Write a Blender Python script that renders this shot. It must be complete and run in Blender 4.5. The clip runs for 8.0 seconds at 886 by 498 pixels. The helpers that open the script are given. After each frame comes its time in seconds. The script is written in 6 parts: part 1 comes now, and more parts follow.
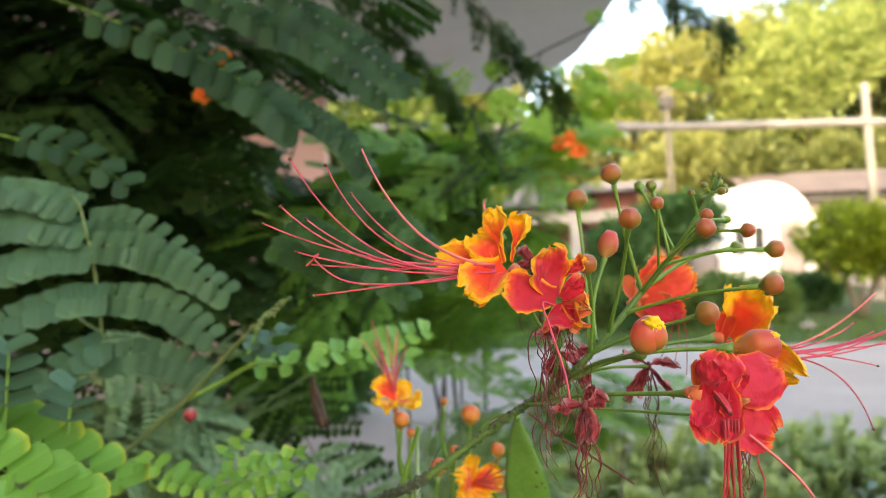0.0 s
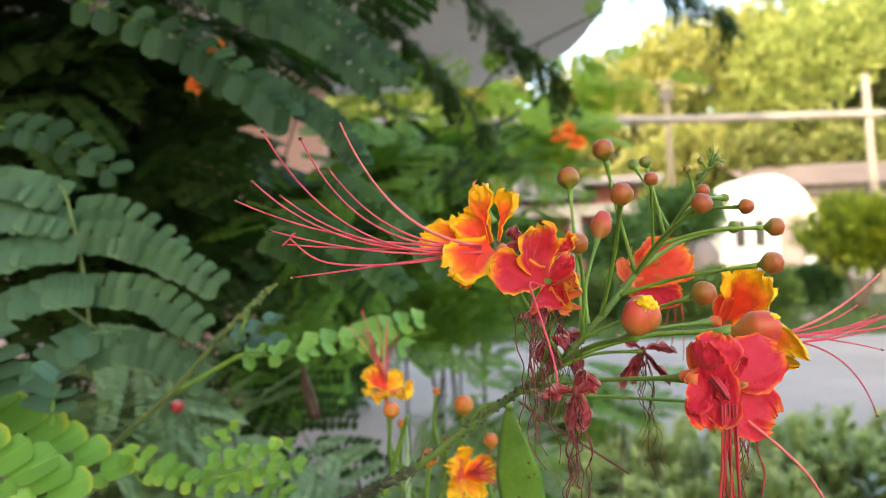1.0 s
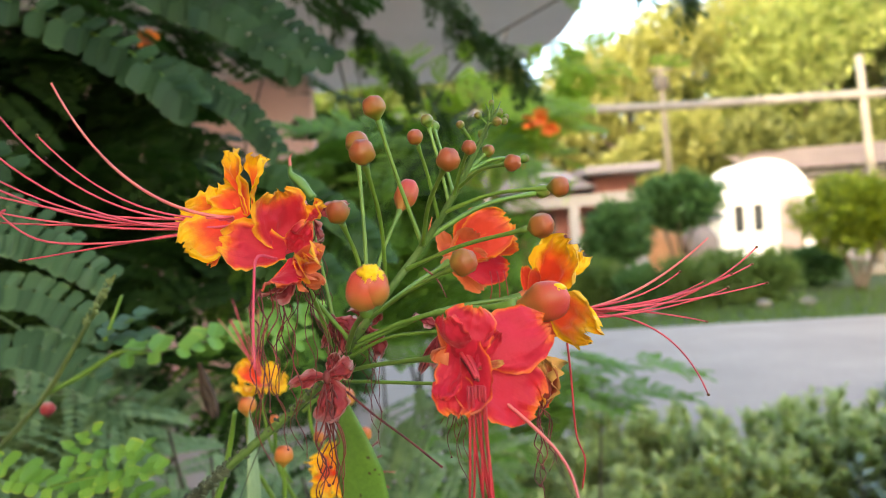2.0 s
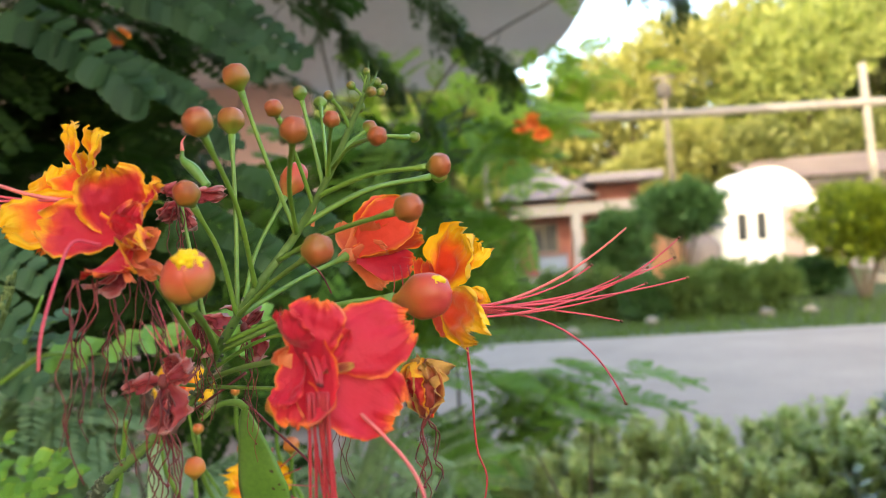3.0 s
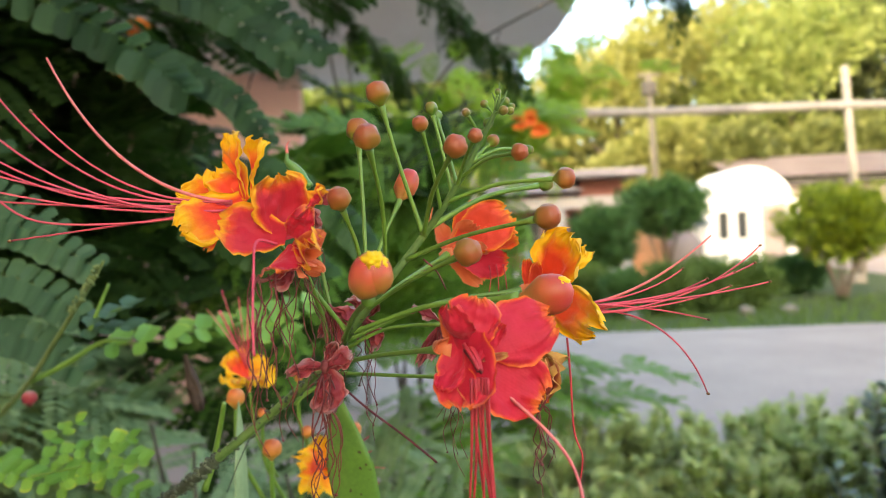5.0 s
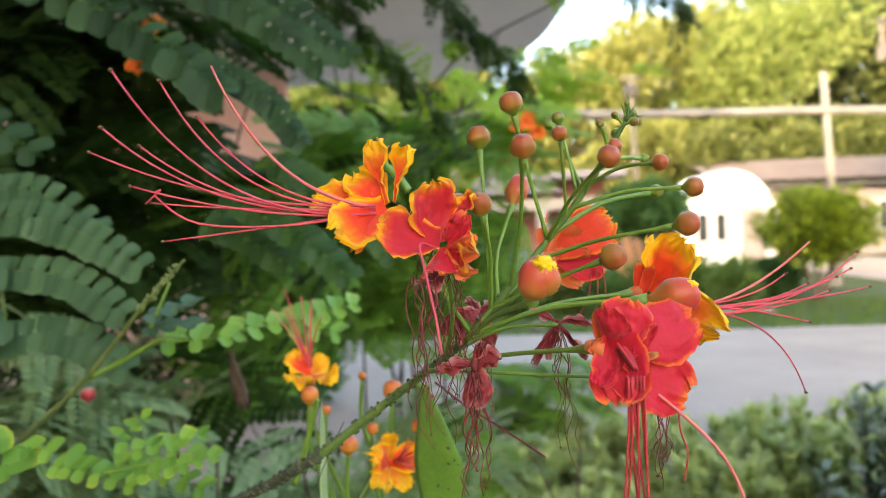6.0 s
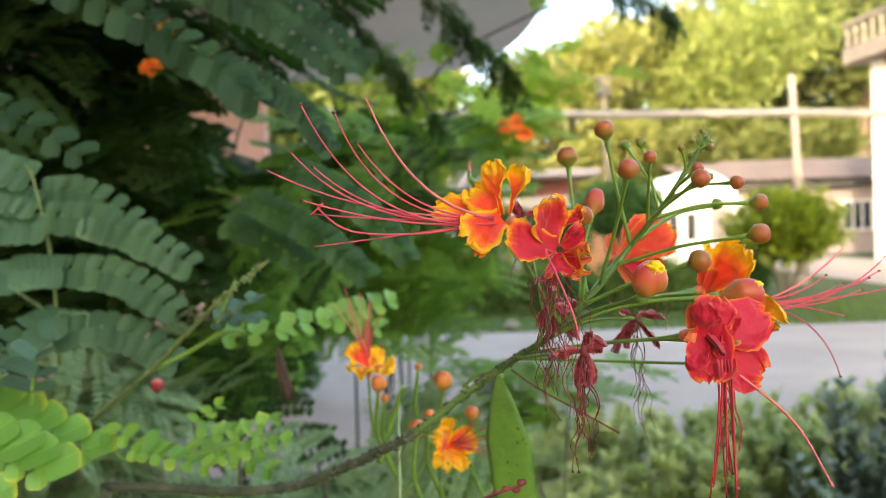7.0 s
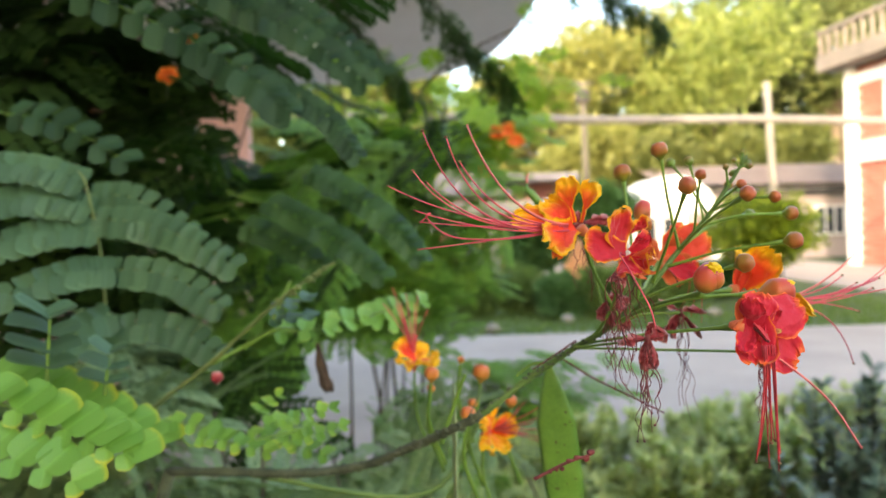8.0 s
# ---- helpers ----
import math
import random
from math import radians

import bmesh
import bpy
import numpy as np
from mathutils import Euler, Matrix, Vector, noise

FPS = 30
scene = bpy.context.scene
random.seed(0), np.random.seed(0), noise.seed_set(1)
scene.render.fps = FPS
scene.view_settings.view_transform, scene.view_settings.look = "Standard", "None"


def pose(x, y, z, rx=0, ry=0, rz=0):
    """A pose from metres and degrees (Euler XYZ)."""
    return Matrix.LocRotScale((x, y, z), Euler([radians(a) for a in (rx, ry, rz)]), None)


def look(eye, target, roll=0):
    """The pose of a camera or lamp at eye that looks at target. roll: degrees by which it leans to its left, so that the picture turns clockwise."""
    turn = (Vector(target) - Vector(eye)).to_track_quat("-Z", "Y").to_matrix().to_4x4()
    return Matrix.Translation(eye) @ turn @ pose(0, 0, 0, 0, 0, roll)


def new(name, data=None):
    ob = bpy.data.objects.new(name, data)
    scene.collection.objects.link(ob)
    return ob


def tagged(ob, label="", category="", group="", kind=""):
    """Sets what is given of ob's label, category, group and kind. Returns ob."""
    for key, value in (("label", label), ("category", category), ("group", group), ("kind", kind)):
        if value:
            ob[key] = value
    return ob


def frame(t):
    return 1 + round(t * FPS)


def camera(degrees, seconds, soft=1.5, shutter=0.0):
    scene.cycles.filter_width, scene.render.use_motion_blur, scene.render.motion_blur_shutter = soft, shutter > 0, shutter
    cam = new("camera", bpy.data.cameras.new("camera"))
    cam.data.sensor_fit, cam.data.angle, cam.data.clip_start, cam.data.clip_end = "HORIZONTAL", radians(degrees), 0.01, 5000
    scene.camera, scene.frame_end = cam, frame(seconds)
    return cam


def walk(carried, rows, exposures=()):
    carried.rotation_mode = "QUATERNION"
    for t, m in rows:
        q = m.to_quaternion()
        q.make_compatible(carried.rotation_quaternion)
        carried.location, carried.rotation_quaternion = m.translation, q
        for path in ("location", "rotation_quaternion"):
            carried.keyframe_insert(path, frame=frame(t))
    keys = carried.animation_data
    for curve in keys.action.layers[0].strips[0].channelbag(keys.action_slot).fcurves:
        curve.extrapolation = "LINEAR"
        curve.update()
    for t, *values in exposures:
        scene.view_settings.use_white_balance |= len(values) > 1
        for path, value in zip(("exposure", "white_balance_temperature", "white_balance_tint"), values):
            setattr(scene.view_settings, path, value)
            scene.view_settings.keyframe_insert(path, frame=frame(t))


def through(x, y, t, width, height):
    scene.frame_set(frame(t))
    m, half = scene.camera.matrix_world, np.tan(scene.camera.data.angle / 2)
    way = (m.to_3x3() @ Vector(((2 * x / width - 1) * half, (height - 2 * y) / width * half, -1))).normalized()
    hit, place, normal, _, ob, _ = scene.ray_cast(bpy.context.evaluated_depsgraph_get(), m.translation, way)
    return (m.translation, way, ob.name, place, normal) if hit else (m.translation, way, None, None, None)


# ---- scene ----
cam = camera(60.7, 8.0, 0.6)
cam.data.dof.use_dof = True
cam.data.dof.focus_distance = 0.245
cam.data.dof.aperture_fstop = 13.5
PATH = [
    (0, 0.0002, 0.0001, 1.4502, 90.003, 2.199, -0.001),
    (0.5, 0.0106, 0.0035, 1.4434, 89.766, 2.613, 0.228),
    (1, 0.0057, 0.0126, 1.4448, 89.573, 2.447, 0.023),
    (1.5, 0.0389, 0.0237, 1.4431, 89.404, 2.630, -0.412),
    (2, 0.0841, 0.0405, 1.4323, 89.197, 4.292, 0.121),
    (2.2, 0.1007, 0.0488, 1.4286, 89.478, 4.175, 0.498),
    (3.3, 0.1217, 0.0710, 1.4225, 89.794, 4.170, 0.305),
    (3.5, 0.1197, 0.0693, 1.4216, 89.416, 4.330, 0.301),
    (4, 0.1085, 0.0609, 1.4236, 89.230, 4.195, 0.147),
    (4.5, 0.0951, 0.0495, 1.4272, 89.263, 3.654, -0.276),
    (4.7, 0.0893, 0.0473, 1.4283, 89.182, 3.337, -0.555),
    (6, 0.0296, 0.0361, 1.4332, 89.029, 2.422, -2.461),
    (6.5, 0.0021, 0.0224, 1.4363, 88.797, 2.268, -3.572),
    (7, -0.0226, -0.0032, 1.4383, 88.794, 2.116, -4.567),
    (7.5, -0.0517, -0.0238, 1.4390, 88.808, 2.170, -5.177),
    (8, -0.0710, -0.0456, 1.4408, 88.979, 1.916, -6.199),
]
EXPOSURE, KELVIN, TINT = 2.88, 7600, 10
walk(cam, [(t, pose(x, y, z, rx, ry, rz)) for t, x, y, z, rx, ry, rz in PATH], [(t, EXPOSURE + e, KELVIN, TINT) for t, e in ((0, 0.06), (2.2, 0.02), (3.5, -0.02), (4.7, -0.02), (6, 0.05), (8, 0.02))])

# ---- light ----
SUN_ELEVATION, SUN_AZIMUTH = radians(17), radians(207)
world = bpy.data.worlds.new("daylight")
scene.world = world
world.use_nodes = True
wn = world.node_tree.nodes
wn.clear()
sky = wn.new("ShaderNodeTexSky")
sky.sky_type = "NISHITA"
sky.sun_disc = False
sky.sun_elevation = SUN_ELEVATION
sky.sun_rotation = SUN_AZIMUTH
sky.dust_density = 3.0
sky.air_density = 1.0
wbg = wn.new("ShaderNodeBackground")
wbg.inputs["Strength"].default_value = 0.15
wout = wn.new("ShaderNodeOutputWorld")
world.node_tree.links.new(sky.outputs[0], wbg.inputs[0])
world.node_tree.links.new(wbg.outputs[0], wout.inputs[0])
sun = new("sun", bpy.data.lights.new("sun", "SUN"))
sun.data.energy = 0.85
sun.data.angle = radians(0.6)
sun.data.color = (1.0, 0.90, 0.76)
toward_sun = Vector((math.sin(SUN_AZIMUTH) * math.cos(SUN_ELEVATION), math.cos(SUN_AZIMUTH) * math.cos(SUN_ELEVATION), math.sin(SUN_ELEVATION)))
sun.matrix_world = look(toward_sun * 50, (0, 0, 0))


# ---- materials ----
def nodes_of(name):
    m = bpy.data.materials.new(name)
    m.use_nodes = True
    t = m.node_tree
    bsdf = t.nodes["Principled BSDF"]
    return m, t, bsdf


def put(t, kind, **values):
    n = t.nodes.new(kind)
    for k, v in values.items():
        n.inputs[k.replace("_", " ")].default_value = v
    return n


def noise_tex(t, scale, detail=4.0, rough=0.6, coords="Object"):
    tc = t.nodes.new("ShaderNodeTexCoord")
    n = put(t, "ShaderNodeTexNoise", Scale=scale, Detail=detail, Roughness=rough)
    t.links.new(tc.outputs[coords], n.inputs["Vector"])
    return n.outputs["Fac"]


def ramp(t, source, stops):
    r = t.nodes.new("ShaderNodeValToRGB")
    els = r.color_ramp.elements
    while len(els) < len(stops):
        els.new(0.5)
    for e, (p, c) in zip(els, stops):
        e.position = p
        e.color = (*c, 1)
    t.links.new(source, r.inputs[0])
    return r.outputs["Color"]


def math_node(t, op, a, b=None):
    n = t.nodes.new("ShaderNodeMath")
    n.operation = op
    for i, v in enumerate((a, b)):
        if v is None:
            continue
        if isinstance(v, (int, float)):
            n.inputs[i].default_value = v
        else:
            t.links.new(v, n.inputs[i])
    return n.outputs[0]


def mix_col(t, fac, a, b, blend="MIX"):
    n = t.nodes.new("ShaderNodeMix")
    n.data_type = "RGBA"
    n.blend_type = blend
    ins = [s for s in n.inputs if s.enabled]
    for s, v in zip(ins, (fac, a, b)):
        if isinstance(v, (int, float)):
            s.default_value = v
        elif isinstance(v, tuple):
            s.default_value = (*v, 1)
        else:
            t.links.new(v, s)
    return [o for o in n.outputs if o.enabled][0]


def bump_in(t, bsdf, height, strength, distance):
    b = put(t, "ShaderNodeBump", Strength=strength, Distance=distance)
    t.links.new(height, b.inputs["Height"])
    t.links.new(b.outputs[0], bsdf.inputs["Normal"])


def add_translucent(t, bsdf, colour, share):
    tr = t.nodes.new("ShaderNodeBsdfTranslucent")
    mx = t.nodes.new("ShaderNodeMixShader")
    mx.inputs[0].default_value = share
    out = t.nodes["Material Output"]
    if isinstance(colour, tuple):
        tr.inputs[0].default_value = (*colour, 1)
    else:
        t.links.new(colour, tr.inputs[0])
    t.links.new(bsdf.outputs[0], mx.inputs[1])
    t.links.new(tr.outputs[0], mx.inputs[2])
    t.links.new(mx.outputs[0], out.inputs[0])


def rough_surface(name, low, high, scale, roughness=0.7, fine=None, bump=0.3, depth=0.002, vary=0.0, metallic=0.0):
    """Two scales of noise between two colours, with a fine relief."""
    m, t, b = nodes_of(name)
    big = noise_tex(t, scale)
    small = noise_tex(t, fine or scale * 9, 6)
    both = math_node(t, "ADD", math_node(t, "MULTIPLY", big, 0.65), math_node(t, "MULTIPLY", small, 0.35))
    col = ramp(t, both, [(0.34, low), (0.66, high)])
    if vary:
        info = t.nodes.new("ShaderNodeObjectInfo")
        k = math_node(t, "ADD", math_node(t, "MULTIPLY", info.outputs["Random"], vary), 1 - vary / 2)
        col = mix_col(t, 1.0, col, k, "MULTIPLY")
    t.links.new(col, b.inputs["Base Color"])
    b.inputs["Roughness"].default_value = roughness
    b.inputs["Metallic"].default_value = metallic
    if bump:
        bump_in(t, b, small, bump, depth)
    return m


def leaf_material(name, low, high, edge=None, roughness=0.5, glow=0.3, through=(0.10, 0.25, 0.02), islands=False, scale=30.0, sheen=0.35):
    """Leaf blade: vein and blotch, variation leaf by leaf, light coming through; edge: a yellowed rim."""
    m, t, b = nodes_of(name)
    blotch = noise_tex(t, scale, 3, coords="Generated" if islands else "Object")
    if islands:
        who = t.nodes.new("ShaderNodeNewGeometry").outputs["Random Per Island"]
    else:
        who = t.nodes.new("ShaderNodeObjectInfo").outputs["Random"]
    f = math_node(t, "ADD", math_node(t, "MULTIPLY", who, 0.6), math_node(t, "MULTIPLY", blotch, 0.4))
    col = ramp(t, f, [(0.15, low), (0.85, high)])
    uv = t.nodes.new("ShaderNodeUVMap")
    sep = t.nodes.new("ShaderNodeSeparateXYZ")
    t.links.new(uv.outputs[0], sep.inputs[0])
    across = math_node(t, "ABSOLUTE", math_node(t, "SUBTRACT", math_node(t, "MULTIPLY", sep.outputs[0], 2.0), 1.0))
    vein = math_node(t, "LESS_THAN", across, 0.06)
    col = mix_col(t, math_node(t, "MULTIPLY", vein, 0.14), col, tuple(min(1, c * 1.9) for c in high))
    if edge:
        rim = math_node(t, "ADD", sep.outputs[1], math_node(t, "MULTIPLY", math_node(t, "POWER", across, 3.0), 0.16))
        rim = math_node(t, "ADD", rim, math_node(t, "MULTIPLY", math_node(t, "SUBTRACT", blotch, 0.5), 0.5))
        rim = math_node(t, "ADD", rim, math_node(t, "MULTIPLY", math_node(t, "SUBTRACT", who, 0.5), 0.35))
        k = t.nodes.new("ShaderNodeMapRange")
        k.inputs["From Min"].default_value, k.inputs["From Max"].default_value = 0.93, 1.20
        t.links.new(rim, k.inputs["Value"])
        col = mix_col(t, k.outputs[0], col, edge)
    t.links.new(col, b.inputs["Base Color"])
    b.inputs["Roughness"].default_value = roughness
    b.inputs["Specular IOR Level"].default_value = sheen
    ribs = math_node(t, "SINE", math_node(t, "ADD", math_node(t, "MULTIPLY", sep.outputs[1], 60.0), math_node(t, "MULTIPLY", across, -18.0)))
    bump_in(t, b, ribs, 0.10, 0.0003)
    add_translucent(t, b, mix_col(t, 0.6, col, through), glow)
    return m


def petal_material(name, heart, middle, rim, start, wide, through):
    """Petal: heart colour in the middle, another rim, fine veins along it, crumpled relief."""
    m, t, b = nodes_of(name)
    uv = t.nodes.new("ShaderNodeUVMap")
    sep = t.nodes.new("ShaderNodeSeparateXYZ")
    t.links.new(uv.outputs[0], sep.inputs[0])
    u, v = sep.outputs[0], sep.outputs[1]
    across = math_node(t, "ABSOLUTE", math_node(t, "SUBTRACT", math_node(t, "MULTIPLY", u, 2.0), 1.0))
    wob = noise_tex(t, 260.0, 4)
    wob2 = noise_tex(t, 900.0, 3)
    away = math_node(t, "MAXIMUM", across, v)
    away = math_node(t, "ADD", away, math_node(t, "MULTIPLY", math_node(t, "SUBTRACT", wob, 0.5), 0.20))
    away = math_node(t, "ADD", away, math_node(t, "MULTIPLY", math_node(t, "SUBTRACT", wob2, 0.5), 0.10))
    col = ramp(t, away, [(max(0.0, start - wide), heart), (start, middle), (min(1.0, start + wide), rim)])
    w = t.nodes.new("ShaderNodeTexWave")
    w.inputs["Scale"].default_value = 7.0
    w.inputs["Distortion"].default_value = 3.0
    w.inputs["Detail"].default_value = 2.0
    mp = t.nodes.new("ShaderNodeMapping")
    mp.inputs["Scale"].default_value = (1.0, 0.12, 1.0)
    t.links.new(uv.outputs[0], mp.inputs[0])
    t.links.new(mp.outputs[0], w.inputs["Vector"])
    col = mix_col(t, math_node(t, "MULTIPLY", w.outputs["Fac"], 0.08), col, heart)
    t.links.new(col, b.inputs["Base Color"])
    b.inputs["Roughness"].default_value = 0.55
    b.inputs["Specular IOR Level"].default_value = 0.3
    b.inputs["Sheen Weight"].default_value = 0.15
    crease = noise_tex(t, 120.0, 3, 0.5)
    h = math_node(t, "ADD", math_node(t, "MULTIPLY", w.outputs["Fac"], 0.03), math_node(t, "ADD", math_node(t, "MULTIPLY", crease, 2.0), math_node(t, "MULTIPLY", wob, 0.5)))
    bump_in(t, b, h, 0.75, 0.0008)
    add_translucent(t, b, mix_col(t, 0.5, col, through), 0.20)
    return m


def bud_material(name, foot, body, blush):
    m, t, b = nodes_of(name)
    uv = t.nodes.new("ShaderNodeUVMap")
    sep = t.nodes.new("ShaderNodeSeparateXYZ")
    t.links.new(uv.outputs[0], sep.inputs[0])
    wob = noise_tex(t, 220.0, 5)
    fine = noise_tex(t, 1500.0, 3)
    v = math_node(t, "ADD", sep.outputs[1], math_node(t, "MULTIPLY", math_node(t, "SUBTRACT", wob, 0.5), 0.4))
    col = ramp(t, v, [(0.16, foot), (0.50, body), (0.98, blush)])
    side = noise_tex(t, 95.0, 2)
    olive = ramp(t, side, [(0.50, (0, 0, 0)), (0.72, (0.55, 0.55, 0.55))])
    col = mix_col(t, olive, col, tuple(0.5 * a + 0.5 * b for a, b in zip(foot, body)))
    col = mix_col(t, math_node(t, "MULTIPLY", fine, 0.25), col, tuple(c * 0.55 for c in body))
    t.links.new(col, b.inputs["Base Color"])
    b.inputs["Roughness"].default_value = 0.38
    b.inputs["Specular IOR Level"].default_value = 0.35
    bump_in(t, b, fine, 0.15, 0.0003)
    b.inputs["Subsurface Weight"].default_value = 0.08
    b.inputs["Subsurface Radius"].default_value = (0.002, 0.001, 0.0005)
    return m


STEM_GREEN = rough_surface("green_stalk", (0.095, 0.195, 0.024), (0.165, 0.295, 0.042), 60, 0.45, 700, 0.15, 0.0003)
STEM_MAIN = rough_surface("grey_green_stem", (0.058, 0.125, 0.024), (0.128, 0.222, 0.048), 45, 0.6, 500, 0.5, 0.0008)
STEM_WOOD = rough_surface("dark_green_bark", (0.030, 0.042, 0.020), (0.105, 0.130, 0.075), 60, 0.8, 420, 0.6, 0.001)
STEM_PALE = rough_surface("pale_green_stick", (0.17, 0.26, 0.11), (0.29, 0.39, 0.19), 40, 0.6, 400, 0.2, 0.0004)
TWIG_DARK = rough_surface("dark_bark", (0.035, 0.028, 0.018), (0.09, 0.07, 0.045), 40, 0.85, 300, 0.5, 0.001)
PETAL_YELLOW = petal_material("yellow_rimmed_petal", (0.78, 0.040, 0.012), (0.86, 0.18, 0.010), (0.90, 0.50, 0.010), 0.70, 0.17, (0.9, 0.35, 0.02))
PETAL_FLAG = petal_material("orange_flag_petal", (0.85, 0.22, 0.012), (0.90, 0.36, 0.012), (0.92, 0.55, 0.02), 0.55, 0.3, (0.9, 0.4, 0.02))
PETAL_RED = petal_material("red_petal", (0.56, 0.012, 0.040), (0.62, 0.022, 0.036), (0.86, 0.20, 0.03), 0.90, 0.10, (0.85, 0.05, 0.02))
PETAL_CORE = petal_material("plain_crimson_petal", (0.52, 0.010, 0.038), (0.58, 0.018, 0.036), (0.66, 0.050, 0.036), 0.94, 0.05, (0.85, 0.05, 0.02))
PETAL_MIXED = petal_material("crimson_petal_golden_rim", (0.50, 0.010, 0.028), (0.68, 0.06, 0.022), (0.88, 0.42, 0.02), 0.84, 0.12, (0.85, 0.08, 0.02))
PETAL_ORANGE = petal_material("orange_red_petal", (0.76, 0.06, 0.03), (0.82, 0.12, 0.03), (0.90, 0.36, 0.03), 0.92, 0.10, (0.9, 0.12, 0.02))
PETAL_DRY = petal_material("withered_petal", (0.26, 0.022, 0.030), (0.40, 0.066, 0.060), (0.52, 0.24, 0.22), 0.85, 0.2, (0.3, 0.03, 0.03))
PETAL_GOLD_DRY = petal_material("withered_golden_petal", (0.26, 0.03, 0.02), (0.36, 0.08, 0.03), (0.58, 0.32, 0.08), 0.78, 0.16, (0.5, 0.2, 0.03))
PETAL_FAR = petal_material("orange_far_petal", (0.80, 0.15, 0.03), (0.85, 0.20, 0.03), (0.88, 0.30, 0.04), 0.8, 0.2, (0.9, 0.2, 0.02))
SEPAL = petal_material("sepal", (0.62, 0.09, 0.035), (0.72, 0.15, 0.05), (0.76, 0.22, 0.09), 0.75, 0.3, (0.8, 0.15, 0.03))
STAMEN = rough_surface("pink_red_filament", (0.52, 0.035, 0.070), (0.66, 0.085, 0.12), 90, 0.4, 400, 0.0)
STAMEN_PALE = rough_surface("salmon_pink_style", (0.60, 0.10, 0.10), (0.72, 0.19, 0.17), 90, 0.4, 400, 0.0)
STAMEN_RED = rough_surface("scarlet_filament", (0.36, 0.014, 0.028), (0.54, 0.032, 0.045), 90, 0.45, 400, 0.0)
STAMEN_DRY = rough_surface("withered_filament", (0.06, 0.010, 0.012), (0.24, 0.036, 0.034), 120, 0.7, 600, 0.2, 0.0003)
ANTHER = rough_surface("brown_anther", (0.08, 0.035, 0.015), (0.26, 0.13, 0.06), 300, 0.8, 900, 0.3, 0.0003)
YELLOW_TIP = petal_material("yellow_bud_tip", (0.85, 0.30, 0.01), (0.90, 0.48, 0.01), (0.92, 0.60, 0.01), 0.3, 0.3, (0.9, 0.5, 0.02))
BUD = bud_material("russet_bud", (0.15, 0.24, 0.03), (0.31, 0.130, 0.024), (0.36, 0.070, 0.032))
BUD_SMALL = bud_material("green_brown_bud", (0.11, 0.23, 0.03), (0.14, 0.19, 0.03), (0.23, 0.125, 0.035))
BUD_RIPE = bud_material("orange_ripe_bud", (0.40, 0.19, 0.04), (0.53, 0.085, 0.038), (0.50, 0.042, 0.052))
BUD_ORANGE = bud_material("orange_bud", (0.42, 0.26, 0.04), (0.56, 0.20, 0.04), (0.58, 0.13, 0.045))
LEAF_DARK = leaf_material("blue_green_leaflet", (0.044, 0.100, 0.050), (0.076, 0.154, 0.072), (0.108, 0.206, 0.092), 0.46, 0.20, (0.05, 0.16, 0.03))
# Two darker leaf copies for shaded fronds: shade is put into the colour.
LEAF_DEEP_SHADE = leaf_material("deep_shade_leaflet", (0.012, 0.035, 0.015), (0.034, 0.082, 0.034), (0.050, 0.112, 0.044), 0.55, 0.15, (0.03, 0.12, 0.02), False, 30.0, 0.2)
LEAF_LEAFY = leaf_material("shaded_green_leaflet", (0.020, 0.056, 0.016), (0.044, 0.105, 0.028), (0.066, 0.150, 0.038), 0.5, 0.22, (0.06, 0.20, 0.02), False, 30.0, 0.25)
LEAF_EDGED = leaf_material("yellow_edged_leaflet", (0.125, 0.300, 0.052), (0.190, 0.400, 0.072), (0.64, 0.60, 0.05), 0.42, 0.3, (0.25, 0.45, 0.03))
LEAF_YOUNG = leaf_material("young_green_leaflet", (0.13, 0.30, 0.05), (0.22, 0.42, 0.08), (0.45, 0.58, 0.10), 0.45, 0.35, (0.25, 0.5, 0.05))
LEAF_LIME = leaf_material("yellowing_leaflet", (0.10, 0.25, 0.040), (0.22, 0.39, 0.050), (0.54, 0.55, 0.05), 0.45, 0.3, (0.3, 0.5, 0.04))
DRY_LEAF = rough_surface("dry_brown_leaf", (0.030, 0.018, 0.012), (0.090, 0.055, 0.035), 80, 0.85, 500, 0.4, 0.0008)
SHOOT = rough_surface("olive_shoot", (0.10, 0.15, 0.040), (0.18, 0.24, 0.075), 60, 0.6, 500, 0.4, 0.0005)
# Dark copy of the leaf green; the shade is put into its colour.
LEAF_SHADE = leaf_material("shade_darkened_leaflet", (0.012, 0.028, 0.007), (0.036, 0.074, 0.016), None, 0.6, 0.25, (0.06, 0.18, 0.02), True, 9, 0.16)
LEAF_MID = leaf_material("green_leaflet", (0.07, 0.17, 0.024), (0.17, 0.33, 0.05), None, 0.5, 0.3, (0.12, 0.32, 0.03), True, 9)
LEAF_FINE = leaf_material("grey_green_fine_leaflet", (0.11, 0.185, 0.075), (0.245, 0.345, 0.15), None, 0.5, 0.3, (0.2, 0.36, 0.08), True, 9)
# Lighter copy of the leaf green, with sunlight put into the colour.
LEAF_SUN = leaf_material("sun_brightened_leaflet", (0.14, 0.28, 0.02), (0.27, 0.43, 0.035), None, 0.5, 0.4, (0.3, 0.5, 0.03), True, 9)
POD_GREEN = rough_surface("green_pod", (0.070, 0.170, 0.024), (0.130, 0.260, 0.036), 60, 0.4, 500, 0.25, 0.0005)
pod_tree = POD_GREEN.node_tree
pod_spots = ramp(pod_tree, noise_tex(pod_tree, 260.0, 2, 0.4), [(0.69, (0, 0, 0)), (0.72, (1, 1, 1))])
